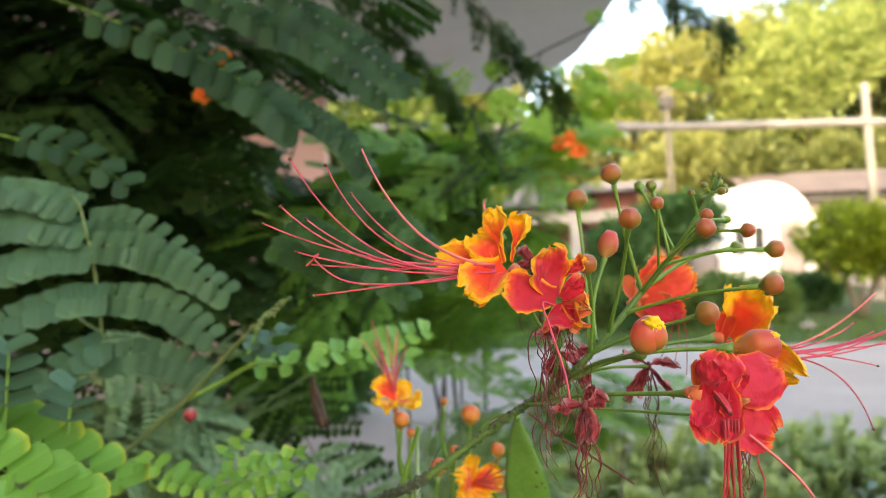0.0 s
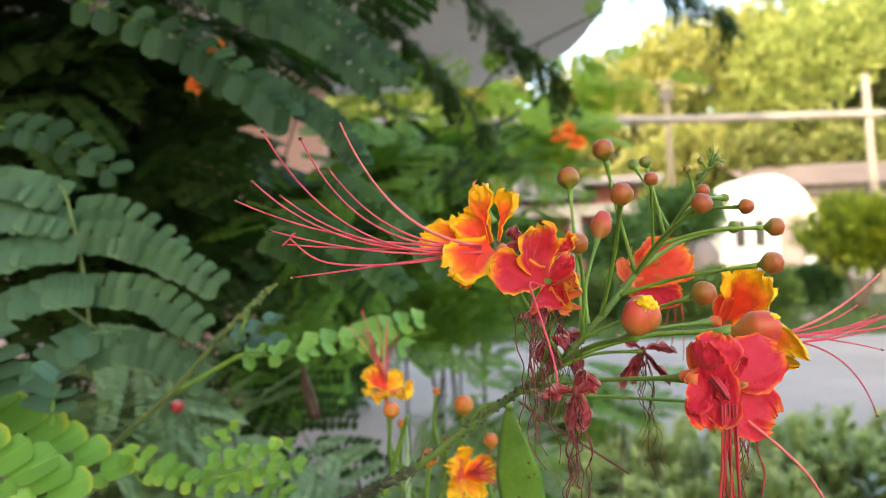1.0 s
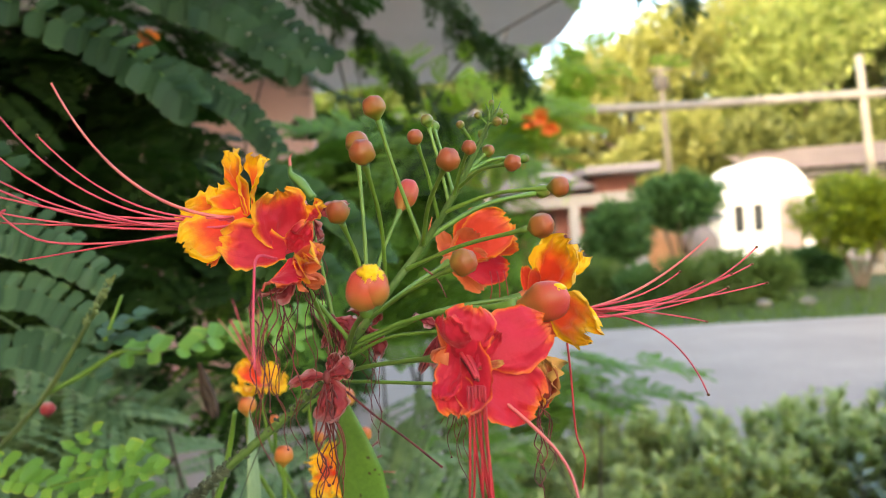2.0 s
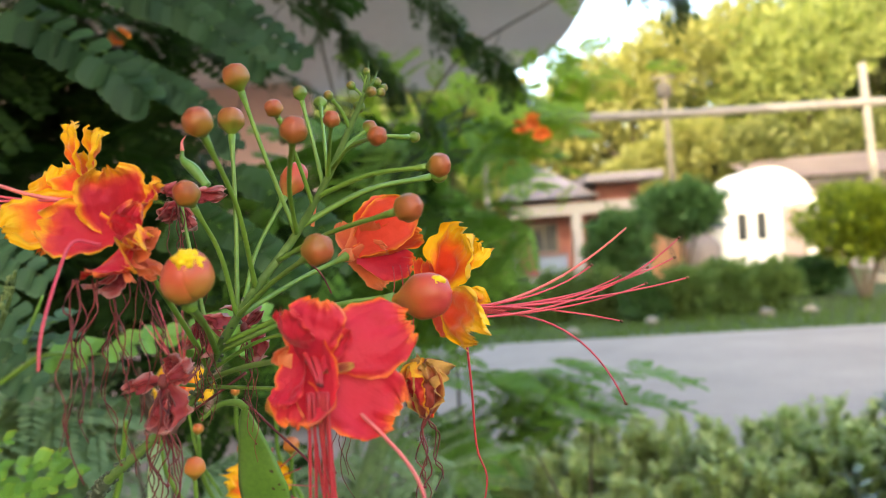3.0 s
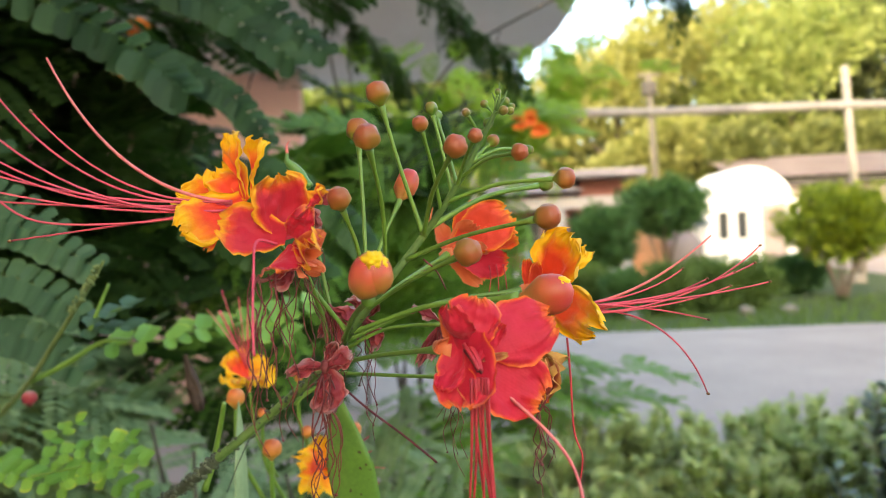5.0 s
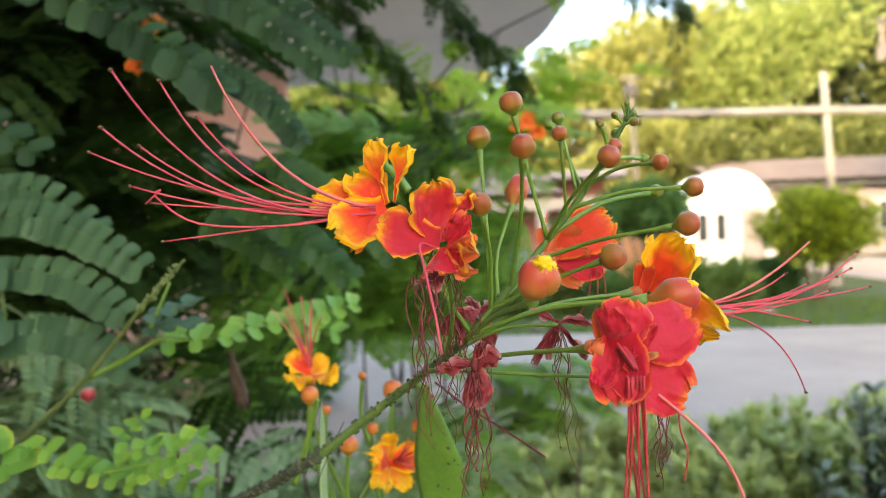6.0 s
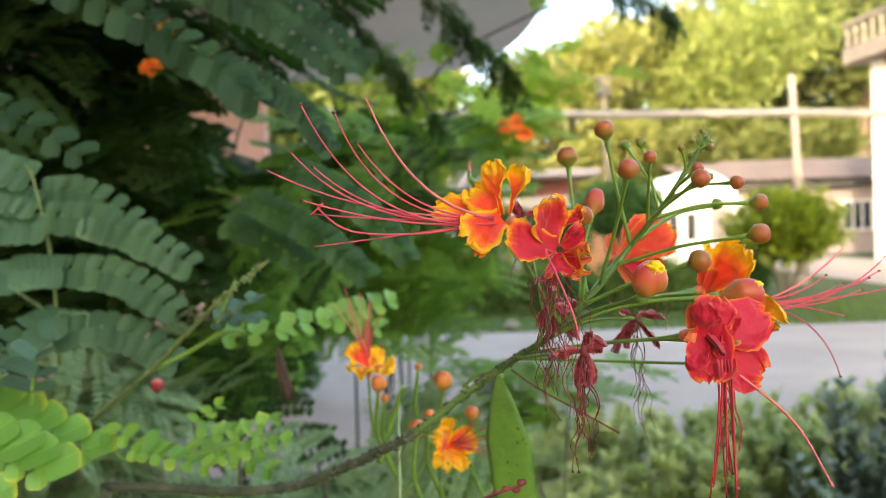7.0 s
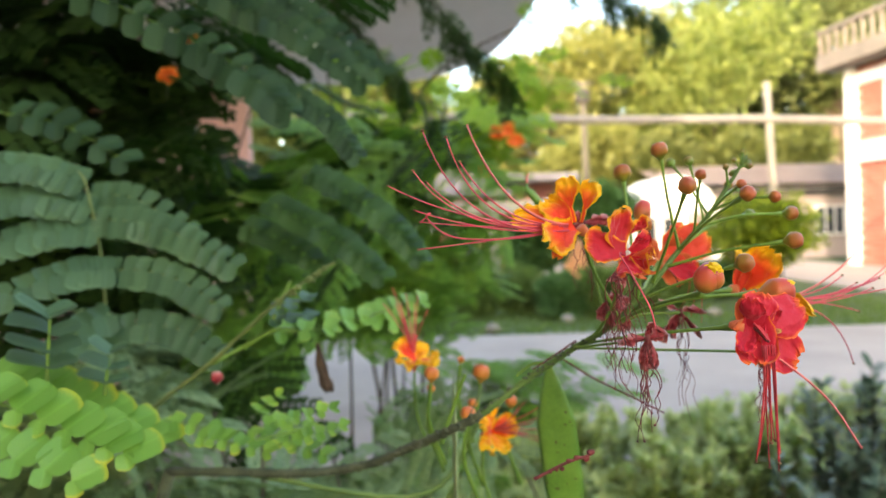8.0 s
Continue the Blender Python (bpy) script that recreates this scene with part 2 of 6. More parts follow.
pod_base = pod_tree.nodes["Principled BSDF"].inputs["Base Color"]
pod_tree.links.new(mix_col(pod_tree, pod_spots, pod_base.links[0].from_socket, (0.05, 0.035, 0.015)), pod_base)


# ---- building helpers ----
def part(name, bm, mat, parent=None, label="", smooth=True):
    """Links a bmesh as one mesh under a thing or a part; its vertices are in world places when the thing's Empty is only moved."""
    me = bpy.data.meshes.new(name)
    bm.to_mesh(me)
    bm.free()
    if smooth:
        me.polygons.foreach_set("use_smooth", [True] * len(me.polygons))
    me.materials.append(mat)
    ob = new(name, me)
    if parent is not None:
        ob.parent = parent
        if parent.data is None:
            ob.matrix_parent_inverse = Matrix.Translation(-parent.location)
    if label:
        tagged(ob, label)
    return ob


def thing(name, at, label, category, group="", kind=""):
    ob = new(name)
    ob.location = at
    ob.empty_display_size = 0.1
    return tagged(ob, label, category, group, kind)


def spline(points, n):
    """n + 1 places on a smooth curve through the points."""
    p = [Vector(q) for q in points]
    if len(p) == 2:
        return [p[0].lerp(p[1], i / n) for i in range(n + 1)]
    ends = [p[0] * 2 - p[1], *p, p[-1] * 2 - p[-2]]
    out = []
    for i in range(n + 1):
        f = i / n * (len(p) - 1)
        k = min(int(f), len(p) - 2)
        s = f - k
        a, b, c, d = ends[k : k + 4]
        out.append(0.5 * (2 * b + (c - a) * s + (2 * a - 5 * b + 4 * c - d) * s * s + (3 * b - a - 3 * c + d) * s**3))
    return out


def tube(bm, pts, r0, r1=None, sides=6, cap=True, radii=None):
    """A swept tube along places; radii: a function of 0..1."""
    n = len(pts) - 1
    r1 = r0 if r1 is None else r1
    up = Vector((0.3, 0.2, 0.9)).normalized()
    rings = []
    for i, p in enumerate(pts):
        d = (pts[min(i + 1, n)] - pts[max(i - 1, 0)]).normalized()
        x = d.cross(up)
        x = x.normalized() if x.length > 1e-4 else d.orthogonal().normalized()
        y = d.cross(x)
        f = i / n
        r = radii(f) if radii else r0 + (r1 - r0) * f
        rings.append([bm.verts.new(p + (x * math.cos(a) + y * math.sin(a)) * r) for a in (math.tau * k / sides for k in range(sides))])
    for a, b in zip(rings, rings[1:]):
        for k in range(sides):
            bm.faces.new((a[k], a[(k + 1) % sides], b[(k + 1) % sides], b[k]))
    if cap:
        bm.faces.new(rings[0][::-1])
        bm.faces.new(rings[-1])
    return rings


def box(bm, x0, x1, y0, y1, z0, z1, bevel=0.0, m=None):
    v = bmesh.ops.create_cube(bm, size=1.0)["verts"]
    s = Matrix.Translation(((x0 + x1) / 2, (y0 + y1) / 2, (z0 + z1) / 2)) @ Matrix.Diagonal((x1 - x0, y1 - y0, z1 - z0, 1))
    bmesh.ops.transform(bm, matrix=(m or Matrix()) @ s, verts=v)
    if bevel:
        es = list({e for q in v for e in q.link_edges})
        bmesh.ops.bevel(bm, geom=es, offset=bevel, segments=2, affect="EDGES", profile=0.6)
    return v


def ball(bm, centre, rx, ry, rz, lump=0.0, level=2, m=None):
    v = bmesh.ops.create_icosphere(bm, subdivisions=level, radius=1.0)["verts"]
    c = Vector(centre)
    for q in v:
        k = 1 + lump * noise.noise(q.co * 2.3 + c * 9)
        q.co = Vector((q.co.x * rx * k, q.co.y * ry * k, q.co.z * rz * k))
        if m:
            q.co = m @ q.co
        q.co += c
    return v


def uv_layer(bm):
    return bm.loops.layers.uv.verify()


def grid_sheet(bm, place, nu, nv):
    """A sheet of place(u, v), u and v from 0 to 1, with uv."""
    lay = uv_layer(bm)
    vs = [[bm.verts.new(place(i / nu, j / nv)) for i in range(nu + 1)] for j in range(nv + 1)]
    for j in range(nv):
        for i in range(nu):
            f = bm.faces.new((vs[j][i], vs[j][i + 1], vs[j + 1][i + 1], vs[j + 1][i]))
            for lp, (a, b) in zip(f.loops, ((i, j), (i + 1, j), (i + 1, j + 1), (i, j + 1))):
                lp[lay].uv = (a / nu, b / nv)


def petal(name, parent, mat, base, tip, half, bow=0.0, cup=0.0, frill=0.0009, claw=0.16, seed=0, nu=40, nv=40, label="", curl=0.0, fan=0.06):
    """A clawed, frilled petal from base to tip; half: the vector from its middle line to its side."""
    B, T, H = Vector(base), Vector(tip), Vector(half)
    D = T - B
    H = H - D * (H.dot(D) / D.length_squared)
    N = H.cross(D).normalized()
    L = D.length
    rnd = random.Random(seed)
    ph = [rnd.uniform(0, math.tau) for _ in range(4)]

    def place(u, v):
        s = u * 2 - 1
        w = claw + (1 - claw) * math.sin(math.pi / 2 * min(1.0, max(0.0, (v - fan) / 0.50))) ** 1.15
        if v > 0.60:
            w *= max(0.0, 1 - ((v - 0.60) / 0.43) ** 2.6) ** 0.5
        out = max(abs(s) ** 3, max(0.0, (v - 0.5) / 0.5) ** 2)
        along = v * (1 + (0.022 * math.sin(7 * s + ph[0]) + 0.016 * math.sin(16 * s + ph[1]) + 0.007 * math.sin(31 * s + ph[3])) * out)
        side = s * w * (1 + (0.04 * math.sin(11 * v + ph[2]) + 0.018 * math.sin(26 * v + ph[3]) + 0.014 * math.sin(45 * v + ph[1])) * out)
        lift = bow * 4 * v * (1 - v) + cup * s * s * w + curl * max(0, v - 0.55) ** 2 * 4
        along += 0.030 * out * noise.noise(Vector((s * 7.0, v * 3.0, seed * 3.1)))
        side += 0.055 * s * out * noise.noise(Vector((v * 8.0, s, seed * 4.7)))
        p = B + D * along + H * side
        rim = out**3
        ruff = frill * rim * 0.5 * math.sin(36 * s + 14 * v + ph[2]) + frill * out * (math.sin(8 * s + 5 * v + ph[1]) + 0.5 * math.sin(15 * v + ph[3] + 4 * s) + 0.3 * math.sin(24 * s + ph[2]) + 0.25 * math.sin(33 * v + ph[0])) * 0.75
        wave = frill * (noise.noise(Vector((u * 2.5, v * 2.5, seed * 1.7))) + 0.55 * noise.noise(Vector((u * 6, v * 6, seed * 2.3))))
        return p + N * (lift + ruff * min(1, v * 2) + wave * 2.0 * v)

    bm = bmesh.new()
    grid_sheet(bm, place, nu, nv)
    bmesh.ops.recalc_face_normals(bm, faces=bm.faces)
    return part(name, bm, mat, parent, label)


def bud_shape(bm, foot, axis, length, radius, ridge=0.10, sides=15, rings=12, pear=True):
    """A bud standing on foot along axis: a drop with five shallow sepal seams."""
    lay = uv_layer(bm)
    A = Vector(axis).normalized()
    X = A.orthogonal().normalized()
    Y = A.cross(X)
    F = Vector(foot)
    rows = []
    for j in range(rings + 1):
        v = j / rings
        r = radius * (max(0.0, 1 - abs(2 * v - 1.04) ** 2.4) ** 0.5 if 0 < v < 1 else 0.0)
        if pear and v < 0.40:
            r = max(r * (0.34 + 1.65 * v), radius * 0.17)
        row = []
        for k in range(sides):
            a = math.tau * k / sides
            q = r * (1 - ridge * (0.5 + 0.5 * math.cos(5 * a)) ** 6)
            row.append(bm.verts.new(F + A * (v * length) + (X * math.cos(a) + Y * math.sin(a)) * max(q, 1e-5)))
        rows.append(row)
    for j in range(rings):
        for k in range(sides):
            f = bm.faces.new((rows[j][k], rows[j][(k + 1) % sides], rows[j + 1][(k + 1) % sides], rows[j + 1][k]))
            for lp, (a, b) in zip(f.loops, ((k, j), (k + 1, j), (k + 1, j + 1), (k, j + 1))):
                lp[lay].uv = (a / sides, b / rings)


def bezier(a, b, c, n):
    a, b, c = Vector(a), Vector(b), Vector(c)
    return [a * (1 - s) ** 2 + b * 2 * s * (1 - s) + c * s * s for s in (i / n for i in range(n + 1))]


def stamen(parent, start, bend, tip, r=0.0004, mat=None, anther=True, name="stamen", n=16, thick=1.0):
    pts = bezier(start, bend, tip, n)
    bm = bmesh.new()
    tube(bm, pts, r * 1.25 * thick, r * 0.75, 6)
    ob = part(name, bm, mat or STAMEN, parent)
    if anther:
        bm = bmesh.new()
        d = (pts[-1] - pts[-2]).normalized()
        turn = d.to_track_quat("Z", "Y").to_matrix()
        ball(bm, pts[-1] + d * 0.0006, r * 2.6, r * 1.5, r * 1.8, 0.3, 1, turn)
        add = part("anther", bm, ANTHER, parent)
    return ob


def strands(parent, start, count, length, spread, seed, mat=None, name="withered_stamen", r=0.00022, knots=True, lean=(0, 0, 0)):
    """Thin withered filaments that hang and wander down from a place."""
    rnd = random.Random(seed)
    S, lean = Vector(start), Vector(lean)
    for i in range(count):
        L = length * rnd.uniform(0.55, 1.05)
        q = S + Vector((rnd.uniform(-1, 1), rnd.uniform(-1, 1), 0)) * spread * 0.4
        away = Vector((rnd.uniform(-1, 1), rnd.uniform(-1, 1), 0)) * spread
        pts = [q]
        steps = 7
        for k in range(1, steps + 1):
            f = k / steps
            wob = Vector((rnd.uniform(-1, 1), rnd.uniform(-1, 1), rnd.uniform(-0.4, 0.4))) * length * 0.045
            pts.append(q + away * math.sin(f * 1.7) + lean * f + Vector((0, 0, -L * f)) + wob)
        bm = bmesh.new()
        tube(bm, spline(pts, 22), r * 1.3, r * 0.7, 5)
        if knots and rnd.random() < 0.3:
            ball(bm, pts[-1], r * 3, r * 2.2, r * 2.4, 0.4, 1)
        part(name, bm, mat or STAMEN_DRY, parent)

# ---- ground, road and verge ----
CONCRETE = rough_surface("pale_concrete_road", (0.28, 0.238, 0.212), (0.40, 0.345, 0.308), 0.7, 0.85, 25, 0.4, 0.004)
SOIL = rough_surface("soil_and_grass", (0.030, 0.058, 0.014), (0.062, 0.102, 0.022), 1.2, 0.95, 30, 0.6, 0.01)
KERB = rough_surface("weathered_kerb", (0.25, 0.24, 0.23), (0.40, 0.39, 0.37), 2, 0.85, 40, 0.4, 0.004)
SOFFIT = rough_surface("grey_soffit_paint", (0.60, 0.59, 0.59), (0.72, 0.71, 0.71), 0.8, 0.8, 20, 0.2, 0.002)
PINK = rough_surface("pink_wall_paint", (0.64, 0.41, 0.39), (0.74, 0.50, 0.475), 0.9, 0.85, 22, 0.3, 0.003)
WHITE = rough_surface("white_wall_paint", (0.72, 0.71, 0.69), (0.84, 0.83, 0.81), 0.8, 0.8, 18, 0.2, 0.003)
CREAM = rough_surface("cream_roof_sheet", (0.26, 0.21, 0.20), (0.38, 0.31, 0.29), 0.6, 0.7, 14, 0.2, 0.003)
GREY_ROOF = rough_surface("grey_roof_sheet", (0.140, 0.130, 0.148), (0.215, 0.198, 0.225), 0.8, 0.7, 14, 0.3, 0.004)
BRICK = rough_surface("red_brick", (0.36, 0.12, 0.085), (0.48, 0.18, 0.13), 1.5, 0.85, 24, 0.4, 0.004, 0.35)
BRICK_WALL = rough_surface("red_painted_brickwork", (0.23, 0.085, 0.070), (0.33, 0.130, 0.105), 1.5, 0.85, 30, 0.5, 0.004)
MORTAR = rough_surface("pale_mortar", (0.30, 0.26, 0.23), (0.42, 0.37, 0.33), 3, 0.9, 40, 0.4, 0.003)
GLASS = rough_surface("dark_window_glass", (0.03, 0.035, 0.04), (0.06, 0.07, 0.08), 1, 0.1, 5, 0.0)
DARK = rough_surface("dark_doorway", (0.03, 0.028, 0.026), (0.06, 0.055, 0.05), 2, 0.8, 20, 0.2)
BLUE_PAINT = rough_surface("blue_grey_paint", (0.16, 0.22, 0.32), (0.24, 0.30, 0.40), 2, 0.6, 20, 0.2)
ORANGE_PAINT = rough_surface("orange_clay", (0.55, 0.24, 0.11), (0.68, 0.34, 0.18), 2, 0.8, 20, 0.2)
PIPE = rough_surface("white_painted_pipe", (0.17, 0.155, 0.145), (0.26, 0.24, 0.22), 1.2, 0.7, 14, 0.3, 0.004)
POST = rough_surface("concrete_post", (0.20, 0.18, 0.15), (0.29, 0.26, 0.22), 1.5, 0.85, 18, 0.4, 0.005)
BARK_GREY = rough_surface("weathered_pole_wood", (0.065, 0.060, 0.042), (0.115, 0.105, 0.075), 2, 0.9, 24, 0.5, 0.004)
# Porch white, set greyer than the white wall paint.
PORCH = rough_surface("greyer_white_porch_paint", (0.27, 0.26, 0.265), (0.38, 0.37, 0.375), 0.9, 0.85, 18, 0.2, 0.003)
CORNICE = rough_surface("stained_concrete", (0.15, 0.13, 0.115), (0.26, 0.23, 0.20), 0.8, 0.9, 12, 0.3, 0.004)
STONE = rough_surface("pale_stone", (0.13, 0.12, 0.10), (0.22, 0.21, 0.18), 4, 0.8, 40, 0.4, 0.004)


def polar_disc(bm, reach, rings, spokes, height):
    rows = []
    for j in range(rings + 1):
        r = reach * (j / rings) ** 2.6 + 0.01
        rows.append([bm.verts.new((r * math.cos(a), r * math.sin(a), height(r * math.cos(a), r * math.sin(a)))) for a in (math.tau * k / spokes for k in range(spokes))])
    for a, b in zip(rows, rows[1:]):
        for k in range(spokes):
            bm.faces.new((a[k], b[k], b[(k + 1) % spokes], a[(k + 1) % spokes]))
    bm.faces.new(rows[0][::-1])


bm = bmesh.new()
polar_disc(bm, 1500, 60, 72, lambda x, y: -0.02 + 0.012 * noise.noise(Vector((x * 0.4, y * 0.4, 0))))
tagged(part("ground", bm, SOIL), "short green grass and bare soil", "ground", kind="structure")


def slab_sheet(bm, along, across, z, wave):
    """A gently uneven sheet: along and across are ranges, in the road's own axes."""
    m = pose(0, 0, 0, 0, 0, ROAD_TURN)
    nx, ny = 60, 8
    vs = [[bm.verts.new(m @ Vector((along[0] + (along[1] - along[0]) * i / nx, across[0] + (across[1] - across[0]) * j / ny, z + wave * noise.noise(Vector((i * 0.7, j * 0.9, 3)))))) for i in range(nx + 1)] for j in range(ny + 1)]
    for j in range(ny):
        for i in range(nx):
            bm.faces.new((vs[j][i], vs[j][i + 1], vs[j + 1][i + 1], vs[j + 1][i]))


ROAD_TURN = -8.0
bm = bmesh.new()
slab_sheet(bm, (-60, 60), (4.4, 10.6), 0.012, 0.006)
tagged(part("road", bm, CONCRETE), "pale grey worn concrete road", "road", kind="structure")
bm = bmesh.new()
slab_sheet(bm, (8.3, 13.0), (10.6, 40), 0.010, 0.004)
tagged(part("driveway", bm, CONCRETE), "pale concrete driveway beside the brick house", "driveway", kind="structure")

# ---- the near building: eave, back wall, unseen mass that blocks the sun ----
near_building = thing("near_building", (-3.0, 3.0, 0), "pink-walled building with a wide grey concrete eave", "building", kind="")
bm = bmesh.new()
outline = [(-19.0, 4.4), (1.16, 4.4), (1.18, 5.4)] + [(0.08 + 1.10 * math.cos(a), 5.9 + 1.9 * math.sin(a)) for a in (math.pi / 2 * k / 10 for k in range(11))] + [(-19.0, 7.8)]
low = [bm.verts.new((x, y, 3.02)) for x, y in outline]
high = [bm.verts.new((x, y, 3.20)) for x, y in outline]
bm.faces.new(low[::-1])
bm.faces.new(high)
for k in range(len(outline)):
    j = (k + 1) % len(outline)
    bm.faces.new((low[k], low[j], high[j], high[k]))
bmesh.ops.recalc_face_normals(bm, faces=bm.faces)
part("eave_slab", bm, SOFFIT, near_building, "wide grey concrete eave seen from below", False)
bm = bmesh.new()
box(bm, -20.0, -1.05, 7.0, 7.22, 0, 3.02, 0.01)
part("end_wall", bm, PINK, near_building, "", False)
bm = bmesh.new()
box(bm, -20.0, -2.6, -20.0, 7.0, 0, 3.2, 0.01)
part("side_wall", bm, PINK, near_building, "", False)
# Unseen mass with roof and windows, added to keep sun off the near ground.
bm = bmesh.new()
box(bm, -20.0, -1.6, -20.0, 5.8, 3.2, 9.2, 0.01)
part("upper_storey", bm, PINK, near_building, "", False)
bm = bmesh.new()
box(bm, -20.4, -1.2, -20.4, 6.2, 9.2, 9.4, 0.02)
part("roof_slab", bm, SOFFIT, near_building, "", False)
for y in (-15.2, -12.8, -10.4, -8.0, -5.6, -3.2, -0.8, 1.6, 4.0):
    bm = bmesh.new()
    box(bm, -1.64, -1.56, y - 0.5, y + 0.5, 4.2, 5.6, 0.01)
    w = part("window", bm, GLASS, near_building, "", False)


# ---- overhead pipe on concrete posts ----
pipe_run = thing("overhead_pipe", (9.008, 16.100, 0.0), "thick white pipe carried across on concrete posts", "pipe")
bm = bmesh.new()
tube(bm, spline([(-1.4632, 16.0922, 4.0618), (0.6864, 16.0988, 3.9879), (2.8378, 16.1058, 3.9378), (4.9874, 16.1124, 3.8640), (7.0205, 16.1193, 3.8345), (9.0546, 16.1262, 3.8170), (11.4432, 16.1337, 3.7376), (14.7898, 16.1445, 3.6597)], 60), 0.09, 0.09, 12, radii=lambda f: 0.092 + 0.005 * math.sin(f * 90))
part("pipe", bm, PIPE, pipe_run)
for top, wide in (((9.1157, 16.1376, 4.6505), 1.0), ((0.9562, 16.1009, 4.0759), 0.9)):
    x, y, z = top
    bm = bmesh.new()
    tube(bm, [Vector((x + 0.20, y, -0.05)), Vector((x + 0.10, y, z * 0.5)), Vector((x, y, z))], 0.095 * wide, 0.075 * wide, 10)
    part("post", bm, POST, pipe_run)
    bm = bmesh.new()
    box(bm, x - 0.10, x + 0.16, y - 0.22, y + 0.22, 0.0, 0.18, 0.02)
    part("post_foot", bm, POST, pipe_run)
x, y, z = (8.2021, 27.1662, 6.9459)
pole = thing("utility_pole", (x, y, 0), "weathered grey utility pole with a transformer box", "pole")
bm = bmesh.new()
tube(bm, [Vector((x + 0.15, y, -0.05)), Vector((x, y, z))], 0.16, 0.11, 10)
part("shaft", bm, BARK_GREY, pole)
bm = bmesh.new()
box(bm, x - 0.24, x + 0.24, y - 0.2, y + 0.2, z - 0.8, z - 0.3, 0.06)
part("transformer", bm, DARK, pole)
bm = bmesh.new()
box(bm, x - 0.4, x + 0.4, y - 0.06, y + 0.06, z - 0.15, z - 0.03, 0.02)
part("crossarm", bm, BARK_GREY, pole)

# ---- houses across the road ----
def block(name, parent, mat, x0, x1, y0, y1, z0, z1, label="", bevel=0.01, m=None):
    bm = bmesh.new()
    box(bm, x0, x1, y0, y1, z0, z1, bevel, m)
    return part(name, bm, mat, parent, label, False)


def window(parent, x0, x1, y, z0, z1, bars=1, m=None, mat=None):
    """A framed window in a wall that faces -y."""
    bm = bmesh.new()
    d = 0.06
    box(bm, x0 - d, x0, y - 0.07, y + 0.05, z0 - d, z1 + d, 0.005, m)
    box(bm, x1, x1 + d, y - 0.07, y + 0.05, z0 - d, z1 + d, 0.005, m)
    box(bm, x0, x1, y - 0.07, y + 0.05, z1, z1 + d, 0.005, m)
    box(bm, x0, x1, y - 0.10, y + 0.05, z0 - d, z0, 0.005, m)
    mat = mat or WHITE
    w = part("window", bm, mat, parent, "", False)
    block("pane", w, GLASS, x0, x1, y - 0.01, y + 0.03, z0, z1, "", 0.004, m)
    for k in range(bars):
        xm = x0 + (x1 - x0) * (k + 1) / (bars + 1)
        block("glazing_bar", w, mat, xm - 0.02, xm + 0.02, y - 0.05, y - 0.012, z0, z1, "", 0.004, m)
    return w


# white house with a rounded gable
wx0, wy, _ = (8.3013, 22.5892, 1.2055)
wx1 = (11.1983, 22.5966, 0.9930)[0]
white_house = thing("white_house", ((wx0 + wx1) / 2, wy, 0), "small white house with a rounded gable, bright in the sun", "house")
bm = bmesh.new()
xm, half, rise = (wx0 + wx1) / 2, (wx1 - wx0) / 2, 1.62
def gable(y):
    pts = [(wx0, 0.0)] + [(xm - half * math.cos(a), 1.45 + rise * math.sin(a)) for a in (math.pi * k / 18 for k in range(19))] + [(wx1, 0.0)]
    return [bm.verts.new((px, y, pz)) for px, pz in pts]
front, back = gable(wy), gable(wy + 2.2)
bm.faces.new(front)
bm.faces.new(back[::-1])
for k in range(len(front)):
    j = (k + 1) % len(front)
    bm.faces.new((front[k], back[k], back[j], front[j]))
bmesh.ops.recalc_face_normals(bm, faces=bm.faces)
part("wall", bm, WHITE, white_house, "", False)
for wxp in (1308, 1342):
    cx = wx0 + (wx1 - wx0) * (wxp - 1275) / 173
    window(white_house, cx - 0.15, cx + 0.15, wy - 0.02, 0.95, 1.75, 0)
block("door", white_house, CREAM, wx1 - 1.15, wx1 - 0.45, wy - 0.05, wy + 0.02, 0, 1.95)
bm = bmesh.new()
for sx in (wx0 - 0.12, wx1 - 0.02):
    box(bm, sx, sx + 0.14, wy - 0.5, wy + 2.2, 1.40, 1.52, 0.02)
part("gutter", bm, BLUE_PAINT, white_house, "", False)
block("step", white_house, KERB, wx0 + 0.3, wx1 - 0.2, wy - 0.6, wy, 0, 0.15)

# long low building with a pale sheet roof
lx0, ly, _ = (12.0134, 29.1299, 3.2137)
low_building = thing("low_building", (lx0 + 6, ly + 3, 0), "long low building with a pale pinkish sheet roof", "building")
block("wall", low_building, CREAM, lx0 + 0.4, lx0 + 14.5, ly + 0.5, ly + 6, 0, 2.9)
bm = bmesh.new()
z_eave, z_ridge = 3.1, 4.15
vs = [bm.verts.new(q) for q in ((lx0, ly, z_eave), (lx0 + 15, ly, z_eave), (lx0 + 15, ly + 3.2, z_ridge), (lx0, ly + 3.2, z_ridge), (lx0, ly + 6.5, z_eave), (lx0 + 15, ly + 6.5, z_eave))]
bm.faces.new((vs[0], vs[1], vs[2], vs[3]))
bm.faces.new((vs[3], vs[2], vs[5], vs[4]))
bmesh.ops.solidify(bm, geom=bm.faces[:], thickness=0.10)
part("roof", bm, CREAM, low_building, "", False)
# Dark strip standing in for the shaded underside of the roof.
block("fascia", low_building, DARK, lx0, lx0 + 15, ly + 0.12, ly + 0.2, 2.72, 2.98)
